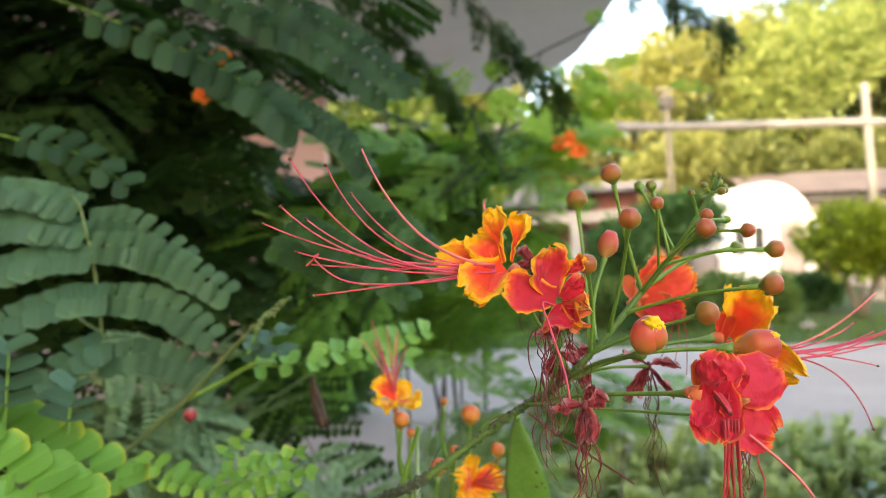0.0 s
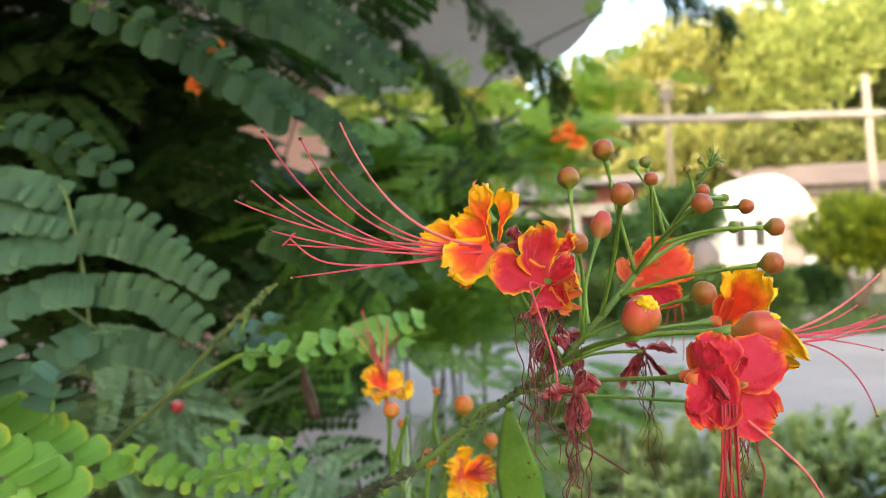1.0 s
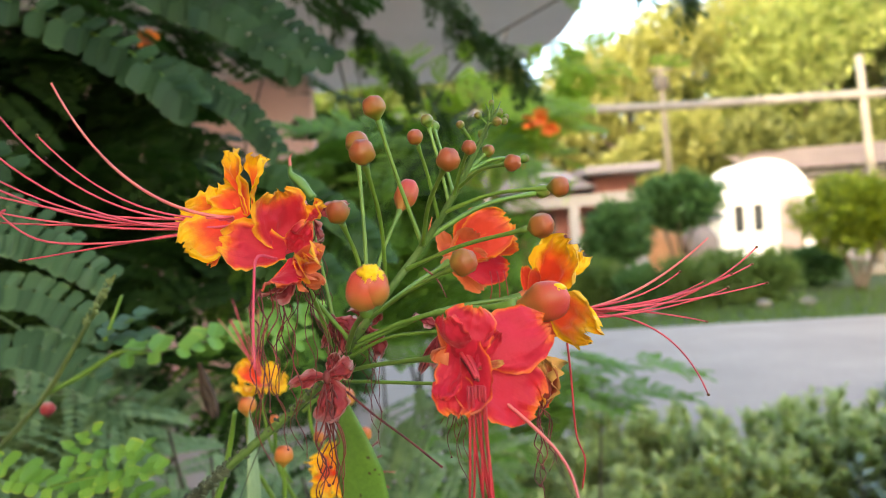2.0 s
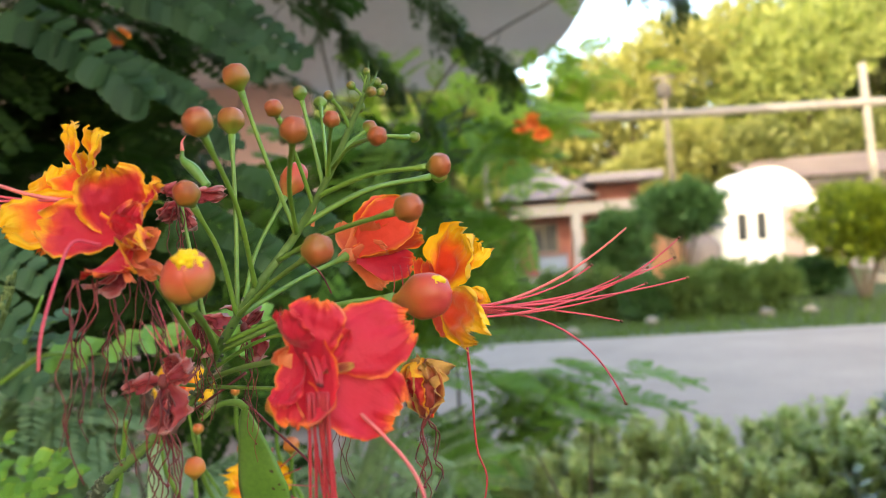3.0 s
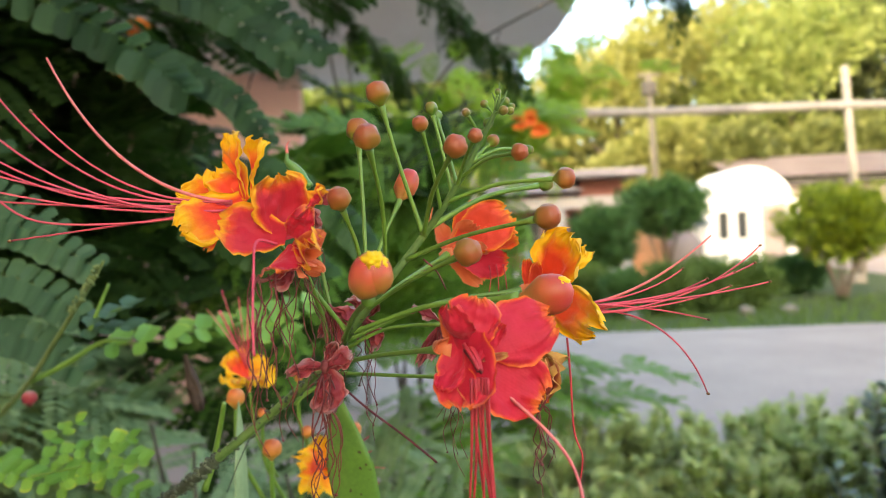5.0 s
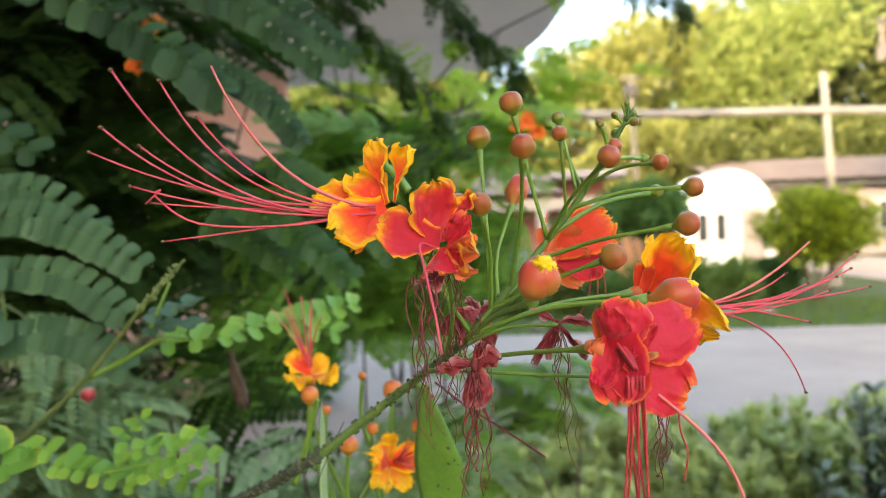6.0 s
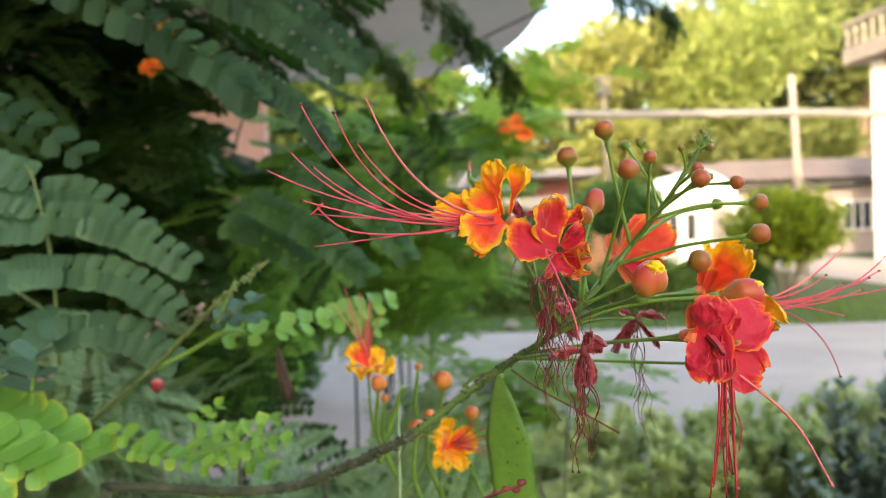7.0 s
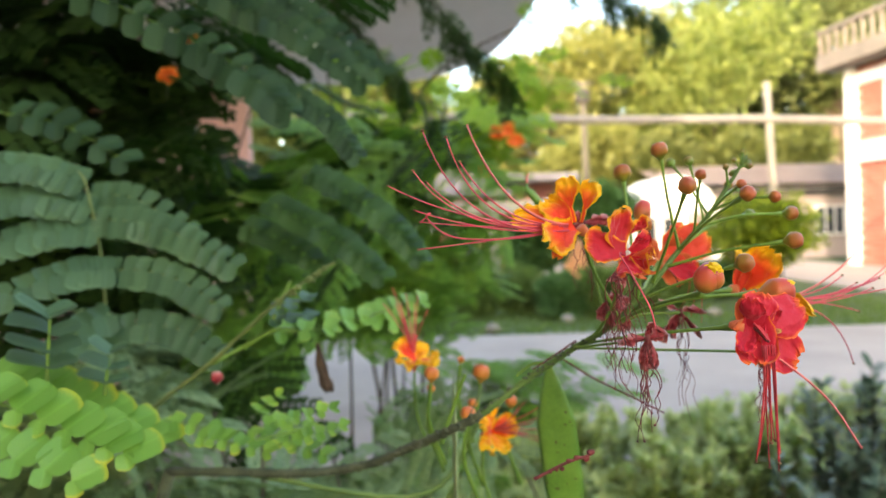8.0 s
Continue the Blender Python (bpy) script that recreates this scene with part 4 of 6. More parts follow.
petal("petal", f2, PETAL_MIXED, (0.0405, 0.2590, 1.4310), (0.0455, 0.2490, 1.4300), (0.0026, 0.0026, 0.0034), 0.0022, 0.0020, 0.0020, 0.35, 24, label="crumpled petal with golden edge")
petal("petal", f2, PETAL_RED, (0.0400, 0.2610, 1.4300), (0.0360, 0.2470, 1.4235), (0.0062, 0.0020, 0.0015), 0.0020, 0.0010, 0.0008, 0.4, 25)
petal("petal", f2, PETAL_RED, (0.0398, 0.2590, 1.4320), (0.0462, 0.2535, 1.4395), (0.0026, 0.001, -0.0024), 0.0012, 0.0020, 0.0014, 0.4, 26)
for k, (dx, dz) in enumerate(((0.0075, 0.0040), (0.0085, -0.0010), (0.0080, -0.0060), (0.0040, -0.0085))):
    petal("sepal", f2, SEPAL, (0.0405, 0.2600, 1.4290), Vector((0.0405 + dx, 0.2530, 1.4290 + dz)), (0.0014, 0.0004, -0.0016), 0.0012, 0.0014, 0.0004, 0.5, 130 + k, 12, 12)
petal("sepal", f2, PETAL_DRY, (0.0385, 0.2640, 1.4280), (0.0300, 0.2570, 1.4200), (0.0030, -0.0015, 0.0010), 0.002, 0.001, 0.0006, 0.4, 27)
petal("sepal", f2, PETAL_DRY, (0.0385, 0.2640, 1.4270), (0.0345, 0.2560, 1.4180), (0.0032, 0.0005, 0.0008), 0.002, 0.001, 0.0006, 0.4, 28)
petal("sepal", f2, SEPAL, (0.0405, 0.2640, 1.4290), (0.0490, 0.2590, 1.4330), (0.0012, 0.0010, -0.0026), 0.0015, 0.0015, 0.0004, 0.4, 29)
petal("sepal", f2, SEPAL, (0.0405, 0.2650, 1.4270), (0.0475, 0.2610, 1.4215), (0.0020, 0.0010, 0.0016), 0.001, 0.001, 0.0005, 0.4, 30)
bm = bmesh.new()
tube(bm, spline([(0.0365, 0.2540, 1.4300), (0.0322, 0.2490, 1.4310), (0.0332, 0.2390, 1.4235), (0.0352, 0.2270, 1.4120), (0.0360, 0.2230, 1.4040)], 24), 0.00042, 0.0003, 8)
part("pistil", bm, STAMEN, f2)
for i, (x, y, d) in enumerate(((0.0300, 0.2540, 0.046), (0.0315, 0.2500, 0.060), (0.0345, 0.2530, 0.038))):
    strands(f2, (x, y, 1.4220), 2, d, 0.0035, 60 + i, STAMEN_DRY, r=0.00020, lean=(0.001, -0.008, 0))
strands(f2, (0.0390, 0.2640, 1.4220), 8, 0.040, 0.0085, 66, STAMEN_DRY, r=0.00014)
strands(f2, (0.0330, 0.2600, 1.4200), 4, 0.052, 0.0060, 68, STAMEN_DRY, r=0.00016)

# red blossom hanging low
f3 = bloom(on_stem((0.0370, 0.3230, 1.3840)), (0.0818, 0.2490, 1.3996), (0, 0, 0.001), "ageing red blossom with thin orange rims", (1, -0.3, -0.2))
petal("petal", f3, PETAL_RED, (0.0885, 0.2445, 1.3975), (0.1065, 0.2480, 1.3845), (0.0072, 0.0030, 0.0068), 0.0018, -0.0015, 0.0008, 0.35, 31)
petal("petal", f3, PETAL_RED, (0.0885, 0.2465, 1.3985), (0.1108, 0.2515, 1.4062), (0.0052, -0.0015, -0.0078), 0.0015, -0.0014, 0.0008, 0.35, 32)
petal("petal", f3, PETAL_RED, (0.0875, 0.2455, 1.4040), (0.0848, 0.2405, 1.3852), (0.0080, -0.0025, 0.0004), 0.0032, -0.0022, 0.0008, 0.6, 33)
petal("petal", f3, PETAL_RED, (0.0865, 0.2465, 1.3990), (0.0905, 0.2458, 1.4132), (0.0072, -0.0010, -0.001), 0.0024, -0.0020, 0.0008, 0.5, 34)
petal("petal", f3, PETAL_CORE, (0.0900, 0.2440, 1.3970), (0.0968, 0.2450, 1.4060), (0.0018, 0.0000, -0.0014), -0.0010, 0.0015, 0.0007, 0.3, 35, label="small red flag petal")
petal("petal", f3, PETAL_GOLD_DRY, (0.0892, 0.2440, 1.3968), (0.0975, 0.2447, 1.3977), (0.0003, 0.0005, 0.0010), 0.0005, 0.0, 0.0002, 0.5, 36, label="pale yellow petal claw")
petal("petal", f3, PETAL_CORE, (0.0872, 0.2470, 1.4010), (0.0825, 0.2400, 1.4110), (0.0040, -0.0030, 0.0010), 0.0016, -0.0022, 0.0008, 0.4, 136)
petal("petal", f3, PETAL_CORE, (0.0850, 0.2470, 1.4000), (0.0800, 0.2420, 1.3895), (0.0030, -0.0022, -0.0012), 0.0020, -0.0016, 0.0008, 0.4, 137, label="curled orange-edged petal")
petal("sepal", f3, SEPAL, (0.0825, 0.2490, 1.3990), (0.0815, 0.2462, 1.4110), (0.0022, -0.001, 0), -0.0020, 0.001, 0.0002, 0.4, 37)
petal("sepal", f3, SEPAL, (0.0822, 0.2490, 1.3985), (0.0795, 0.2450, 1.4020), (0.0012, -0.001, 0.003), -0.0015, 0.001, 0.0002, 0.4, 38)
petal("sepal", f3, SEPAL, (0.0830, 0.2480, 1.3970), (0.0890, 0.2390, 1.3858), (0.0034, -0.0010, -0.0010), 0.0028, -0.001, 0.0002, 0.5, 39)
O3 = Vector((0.0895, 0.2410, 1.3945))
for i in range(9):
    q = O3 + Vector((0.0022 * math.sin(i * 2.4), 0.0012 * math.cos(i * 1.7), -0.002))
    end = q + Vector((0.0035 * math.sin(i * 1.9 + 1), 0.003 * math.cos(i * 2.7), -0.038 - 0.004 * (i % 4)))
    stamen(f3, q, q + Vector((0.0012 * math.sin(i * 3.1), -0.001, -0.018)), end, 0.00036, STAMEN_RED, True)
for k in range(7):
    e = Vector((0.0009 * math.sin(k * 2.3), 0.0006 * math.cos(k * 1.3), 0.0010 * math.cos(k * 2.9)))
    bm = bmesh.new()
    tube(bm, spline([Vector((0.0872, 0.2460, 1.3999)) + e * 1.3, Vector((0.0889, 0.2436, 1.3970)) + e, Vector((0.0899, 0.2414, 1.3942)) + e * 0.5], 10), 0.00055, 0.00045, 6)
    part("withered_stamen", bm, STAMEN_DRY if k % 2 else STAMEN_RED, f3)
bm = bmesh.new()
tube(bm, spline([(0.0895, 0.2520, 1.3935), (0.1107, 0.2384, 1.3722), (0.1121, 0.2171, 1.3562)], 24), 0.00050, 0.00040, 8)
part("pistil", bm, STAMEN_PALE, f3)

# yellow blossom that faces away
f4 = bloom(on_stem((0.0468, 0.3045, 1.3955)), (0.1120, 0.3110, 1.4095), (0, 0, 0.004), "fresh blossom of golden frilled petals with an orange heart", (1, -0.1, 0.1))
petal("petal", f4, PETAL_YELLOW, (0.1160, 0.3090, 1.4100), (0.1258, 0.2985, 1.4282), (0.0048, -0.0062, -0.0062), -0.0012, 0.0018, 0.0019, 0.3, 41)
petal("petal", f4, PETAL_YELLOW, (0.1180, 0.3060, 1.4090), (0.1285, 0.2745, 1.3985), (0.0025, 0.0032, 0.0082), -0.0020, 0.0020, 0.0019, 0.3, 42)
petal("petal", f4, PETAL_YELLOW, (0.1180, 0.3130, 1.4110), (0.1318, 0.3060, 1.4240), (0.0040, -0.0040, -0.0030), 0.001, 0.002, 0.0019, 0.25, 43)
petal("petal", f4, PETAL_FLAG, (0.1165, 0.3150, 1.4120), (0.1215, 0.3270, 1.4290), (0.0019, 0.0016, -0.001), 0.001, 0.001, 0.0014, 0.3, 44, label="narrow orange flag petal")
petal("petal", f4, PETAL_YELLOW, (0.1180, 0.3110, 1.4080), (0.1320, 0.3180, 1.3990), (0.0030, -0.0030, 0.0060), 0.001, 0.001, 0.0019, 0.3, 45)
petal("sepal", f4, PETAL_ORANGE, (0.1140, 0.3085, 1.4080), (0.1200, 0.2910, 1.3985), (0.0030, 0.0005, 0.0030), 0.0025, 0.001, 0.0002, 0.5, 46)
petal("sepal", f4, PETAL_ORANGE, (0.1125, 0.3100, 1.4090), (0.1118, 0.3060, 1.4205), (0.0022, -0.0006, 0), -0.001, 0.001, 0.0002, 0.5, 47)
petal("sepal", f4, PETAL_ORANGE, (0.1135, 0.3100, 1.4085), (0.1148, 0.3020, 1.4195), (0.0022, -0.001, 0), -0.001, 0.001, 0.0002, 0.5, 48)
O4 = Vector((0.1250, 0.3010, 1.4030))
for i, (tip, lift) in enumerate((((0.1937, 0.3087, 1.4206), 0.6), ((0.1930, 0.3010, 1.4086), 0.6), ((0.1741, 0.3114, 1.3698), 0.62), ((0.1651, 0.3060, 1.4141), 0.6), ((0.1741, 0.3079, 1.4101), 0.6), ((0.1818, 0.3069, 1.4073), 0.6), ((0.1925, 0.3111, 1.4146), 0.58), ((0.1811, 0.3010, 1.4125), 0.6), ((0.1727, 0.3047, 1.3966), 0.5))):
    tip = Vector(tip)
    o = O4 + Vector((0, 0.0010 * ((i * 7) % 5 - 2), 0.0008 * ((i * 3) % 5 - 2)))
    run = (tip - o).length
    bend = o + Vector((0.97, 0.05, -0.035 + 0.010 * ((i * 5) % 4) + (0.06 if i == 2 else 0))) * run * lift
    stamen(f4, o, bend, tip, 0.00035)
stamen(f4, O4 + Vector((0, 0, 0.001)), (0.1500, 0.3060, 1.4040), (0.1790, 0.3141, 1.4253), 0.00045, STAMEN_PALE, False, "pistil", 18, 1.2)
bm = bmesh.new()
tube(bm, spline([(0.1250, 0.3105, 1.3920), (0.1255, 0.3103, 1.3780), (0.1258, 0.3101, 1.3592), (0.1283, 0.3100, 1.3497), (0.1266, 0.3098, 1.3395)], 24), 0.00042, 0.0003, 6)
part("pistil", bm, STAMEN_RED, f4)

# half-closed red blossom behind
f5 = bloom(on_stem((0.0560, 0.297, 1.4070)), (0.0858, 0.3400, 1.4230), (0, 0, 0.001), "half-open orange-red blossom seen from its back", (1, 0, 0.2))
petal("petal", f5, PETAL_ORANGE, (0.0880, 0.3400, 1.4245), (0.1095, 0.3350, 1.4378), (-0.0045, 0.0020, 0.0080), -0.0018, -0.0016, 0.0007, 0.4, 51)
petal("petal", f5, PETAL_ORANGE, (0.0880, 0.3395, 1.4235), (0.1120, 0.3370, 1.4285), (0.0005, 0.0040, -0.0058), -0.0016, -0.0016, 0.0007, 0.4, 52)
petal("petal", f5, PETAL_RED, (0.0885, 0.3400, 1.4220), (0.1085, 0.3420, 1.4190), (0.0010, 0.0040, 0.0060), 0.0018, 0.001, 0.0007, 0.4, 53)
petal("petal", f5, PETAL_ORANGE, (0.0880, 0.3420, 1.4250), (0.1020, 0.3450, 1.4418), (0.0060, 0.0010, -0.0050), 0.001, 0.001, 0.0007, 0.4, 54)
petal("sepal", f5, SEPAL, (0.0865, 0.3390, 1.4240), (0.0960, 0.3325, 1.4340), (0.0032, 0.0010, -0.0030), -0.0028, -0.001, 0.0002, 0.6, 55)
petal("sepal", f5, SEPAL, (0.0865, 0.3385, 1.4230), (0.1000, 0.3320, 1.4240), (0.0005, 0.0010, -0.0030), -0.0026, -0.001, 0.0002, 0.6, 56)
petal("sepal", f5, SEPAL, (0.0870, 0.3390, 1.4215), (0.0975, 0.3400, 1.4105), (0.0035, -0.0010, 0.0032), 0.0034, 0.001, 0.0002, 0.6, 57)
petal("sepal", f5, SEPAL, (0.0860, 0.3410, 1.4235), (0.0830, 0.3440, 1.4350), (0.0032, 0.001, 0.0010), -0.002, 0.001, 0.0002, 0.6, 58)
for i in range(3):
    q = Vector((0.1010 + 0.0027 * i, 0.3390, 1.4180))
    stamen(f5, q, q + Vector((0.002, -0.001, -0.010)), q + Vector((0.003 * i - 0.006, -0.002, -0.020 - 0.004 * (i % 3))), 0.0002, STAMEN_RED, False)


def withered(at, label, wings, tail, tail_len, seed, node=None, r=0.0002, sag=(0, 0, 0), lean=(0, 0, 0)):
    """A withered blossom: shrivelled sepals and a tail of filaments."""
    c = Vector(at)
    if node is not None:
        stalk(node, c, sag, 0.0007, 0.0006, 0.001, "flower_stalk", STEM_GREEN)
    bm = bmesh.new()
    ball(bm, c, 0.0012, 0.0011, 0.0020, 0.4, 2)
    body = part("withered_flower", bm, STAMEN_DRY, shrub, label)
    for k, (d, w, bow) in enumerate(wings):
        d = Vector(d)
        side = d.cross(Vector((0.2, 0.9, 0.3))).normalized() * w
        petal("sepal", body, PETAL_DRY, c, c + d, side, bow, w * 1.1, 0.0024, 0.4, seed + k, 24, 24)
    if tail:
        strands(body, c + Vector((0, 0, -0.002)), tail, tail_len, 0.0045, seed + 20, STAMEN_DRY, r=r, lean=lean)
    return body


withered((0.0470, 0.2600, 1.3945), "shrivelled maroon blossom with a tangle of dark filaments", (((-0.0115, 0.001, -0.0020), 0.0019, 0.001), ((0.0078, -0.001, 0.0024), 0.0024, -0.001), ((0.0012, -0.002, -0.0125), 0.0034, 0.002), ((0.0030, 0.001, 0.0068), 0.0018, 0.001), ((-0.0030, -0.003, -0.0120), 0.0022, 0.001)), 11, 0.040, 700, on_stem((0.0340, 0.327, 1.3815)), 0.00022)
withered((0.0812, 0.3051, 1.3999), "withered red-brown blossom with spidery arms", (((-0.010, 0, 0.0060), 0.0010, 0.001), ((0.0125, 0, -0.0005), 0.0012, 0.003), ((0.010, 0, -0.012), 0.0012, -0.001), ((-0.0045, 0, -0.0120), 0.0022, 0.001), ((-0.009, 0.001, -0.0140), 0.0022, 0.001)), 7, 0.052, 740, on_stem((0.0400, 0.317, 1.3890)), 0.00016, (0, 0, 0.004), (0.004, 0, 0))
withered((0.0533, 0.3143, 1.4019), "shrivelled plum-coloured blossom against the spike", (((0.004, 0, -0.0110), 0.0034, 0.002), ((-0.004, 0, 0.008), 0.0022, 0.001), ((0.006, 0, 0.005), 0.002, 0.001)), 5, 0.040, 780, None, 0.00016)
withered((0.0436, 0.3001, 1.4073), "shrivelled dark red blossom under the crimson one", (((0.002, 0, -0.012), 0.0026, 0.002), ((-0.004, 0, -0.009), 0.002, 0.001), ((0.009, 0, -0.005), 0.002, 0.001)), 9, 0.034, 810, on_stem((0.045, 0.307, 1.394)), 0.00016)
withered((0.0366, 0.3109, 1.4443), "crumpled plum-coloured blossom behind the russet bud", (((0.014, 0.001, 0.001), 0.0024, 0.001), ((-0.006, 0, 0.004), 0.0030, 0.001), ((-0.007, 0, -0.006), 0.0030, 0.001), ((0.002, 0, -0.010), 0.002, 0.001)), 7, 0.036, 840, on_stem((0.045, 0.307, 1.394)), 0.00018)
head = withered((0.1116, 0.2853, 1.3821), "withered golden-brown flower head on a thin stalk", (((0.004, 0, 0.009), 0.0040, 0.001),), 6, 0.040, 870, on_stem((0.0340, 0.327, 1.3815)), 0.00022)
for k in range(5):
    c = Vector((0.1116, 0.2853, 1.3821))
    a = k * 1.26
    petal("petal", head, PETAL_MIXED if k % 2 else PETAL_GOLD_DRY, c + Vector((0, 0, -0.007)), c + Vector((0.0046 * math.cos(a), 0.0046 * math.sin(a), 0.0088)), Vector((-math.sin(a), math.cos(a), 0)) * 0.0045, 0.0018, -0.001, 0.0030, 0.5, 880 + k, 20, 20)

# thin dry twigs on the spike
bm = bmesh.new()
tube(bm, spline([(0.0376, 0.3618, 1.3703), (0.0503, 0.3506, 1.3616), (0.0648, 0.3342, 1.3544), (0.0769, 0.3181, 1.3483)], 16), 0.0005, 0.0004, 6)
part("dry_twig", bm, STAMEN_DRY, shrub)
bm = bmesh.new()
tube(bm, spline([(0.0425, 0.3516, 1.3818), (0.0334, 0.3522, 1.3762), (0.0252, 0.3528, 1.3711), (0.0183, 0.3532, 1.3671)], 12), 0.0006, 0.0004, 6)
part("dry_twig", bm, STAMEN_DRY, shrub)
for k, (a, b, c) in enumerate((((-0.0050, 0.3895, 1.3487), (-0.0136, 0.3892, 1.3320), (-0.0195, 0.3890, 1.3189)), ((0.0758, 0.3095, 1.4224), (0.0804, 0.3094, 1.4177), (0.0833, 0.3093, 1.4112)))):
    bm = bmesh.new()
    tube(bm, spline([a, b, c], 10), 0.00035, 0.00025, 5)
    part("dry_twig", bm, STEM_WOOD if k == 0 else STAMEN_DRY, shrub)

# flat green seed pod
def seed_pod(parent, top, low, half, thick):
    T, L, H = Vector(top), Vector(low), Vector(half)
    D = L - T
    N = H.cross(D).normalized()
    bm = bmesh.new()
    for side in (1, -1):
        def place(u, v, side=side):
            s = u * 2 - 1
            w = min(1.0, (v * 2.6) ** 0.7) * (1 - max(0, v - 0.8) ** 2 * 12 if v > 0.8 else 1)
            swell = (1 - s**4) * thick * (0.55 + 0.45 * abs(math.sin(v * 15)))
            return T + D * v + H * s * max(w, 0.03) + N * swell * side * min(1, v * 6)
        grid_sheet(bm, place, 10, 34)
    bmesh.ops.remove_doubles(bm, verts=bm.verts, dist=1e-5)
    bmesh.ops.recalc_face_normals(bm, faces=bm.faces)
    return part("seed_pod", bm, POD_GREEN, parent, "flat bright green seed pod")


pod = seed_pod(shrub, (0.0333, 0.3771, 1.3652), (0.0449, 0.3893, 1.2736), Vector((0.0500, 0.3896, 1.3062)) - Vector((0.0390, 0.3924, 1.3060)), 0.0016)
bm = bmesh.new()
tube(bm, spline([(0.0149, 0.3790, 1.3593), (0.0226, 0.3790, 1.3652), (0.0305, 0.3770, 1.3661), (0.0351, 0.3749, 1.3645)], 12), 0.0008, 0.0018, 8)
part("pod_stalk", bm, STEM_GREEN, pod)
bm = bmesh.new()
tube(bm, spline([(0.0208, 0.3633, 1.4685), (0.0208, 0.3633, 1.4645), (0.0248, 0.3632, 1.4603), (0.0295, 0.3631, 1.4534)], 18), 0.0004, 0.0030, 8, radii=lambda f: 0.0006 + 0.0027 * math.sin(min(1, f * 1.15) * 2.6) * f)
young = part("young_pod", bm, POD_GREEN, shrub, "small curved young pod with a pink tip")
bm = bmesh.new()
tube(bm, spline([(0.0223, 0.3634, 1.4735), (0.0208, 0.3634, 1.4715), (0.0208, 0.3632, 1.4680)], 8), 0.0001, 0.0008, 7)
part("pod_tip", bm, STAMEN_PALE, young, "pink tip")

# ---- second flower spike, lower and behind ----
def g_stalk(a, b, sag, r=0.0011, mat=None, name="flower_stalk"):
    a, b = Vector(a), Vector(b)
    bm = bmesh.new()
    tube(bm, spline([a, a.lerp(b, 0.55) + Vector(sag), b], 14), r * 1.3, r, 7)
    return part(name, bm, mat or STEM_GREEN, shrub)


g_stalk(branch_low[1], (0.0147, 0.4929, 1.3144), (0.03, -0.01, -0.04), 0.0018, STEM_MAIN, "flower_spike")
for c, s, m in (((-0.0288, 0.4453, 1.3500), 0.0098, BUD_ORANGE), ((-0.0032, 0.4901, 1.3512), 0.0050, BUD_ORANGE), ((0.0137, 0.5103, 1.3369), 0.0130, BUD_ORANGE), ((0.0290, 0.4750, 1.3225), 0.0088, BUD_ORANGE), ((-0.0255, 0.4901, 1.3315), 0.006, BUD_ORANGE), ((-0.0078, 0.4304, 1.3259), 0.0100, BUD_ORANGE), ((0.0023, 0.4785, 1.3219), 0.0070, BUD_ORANGE)):
    c = Vector(c)
    st = g_stalk(c + Vector((0.01, 0.02, -0.065)), c - Vector((0, 0, s * 0.45)), (-0.006, 0, 0))
    bm = bmesh.new()
    bud_shape(bm, c - Vector((0, 0, s * 0.55)), (0.1, -0.1, 1), s * 1.15, s / 2)
    part("bud", bm, m, st)
for k, (c, face) in enumerate((((-0.0349, 0.5010, 1.3510), (0.1, -0.45, 0.9)), ((0.0120, 0.4588, 1.3066), (0.55, -0.75, 0.3)))):
    c = Vector(c)
    bm = bmesh.new()
    F = Vector(face).normalized()
    tube(bm, spline([c - F * 0.010, c - F * 0.005, c], 8), 0.0010, 0.0026, 8)
    fl = part("flower", bm, SEPAL, shrub, "small orange-yellow blossom low on the shrub")
    g_stalk(c - F * 0.009 + Vector((0.010, 0.02, -0.06)), c - F * 0.009, (-0.003, 0, -0.006), 0.0008)
    X = F.orthogonal().normalized()
    Y = F.cross(X)
    for j in range(5):
        a = j * math.tau / 5 + 0.4 + k
        d = (X * math.cos(a) + Y * math.sin(a)) * 0.0165 + F * (0.006 + 0.004 * (j % 2))
        petal("petal", fl, PETAL_YELLOW if j % 2 else PETAL_FLAG, c, c + d, F.cross(d).normalized() * (0.0070 + 0.002 * (j % 2)), 0.002 - 0.003 * (j % 2), 0.001, 0.0024, 0.25, 900 + 10 * k + j, 18, 18)
    for j in range(9):
        a = j * 0.7
        way = (F if k else Vector((-0.12, -0.1, 1))).normalized()
        side = (X * math.cos(a) + Y * math.sin(a))
        stamen(fl, c + way * 0.006 + side * 0.001 + Vector((0, 0.004, 0)), c + way * 0.020 + side * 0.003, c + way * (0.040 + 0.004 * (j % 3)) + side * (0.009 + 0.003 * (j % 4)), 0.0004, STAMEN_PALE if j % 3 == 0 else STAMEN, False)
# dry reddish spray low beside the pods
dry_spray = g_stalk((0.0004, 0.2768, 1.3332), (0.0258, 0.2762, 1.3425), (0, 0, 0.001), 0.0006, STAMEN_DRY, "dry_spray")
tagged(dry_spray, "dry reddish-brown spray with shrivelled buds")
rnd = random.Random(47)
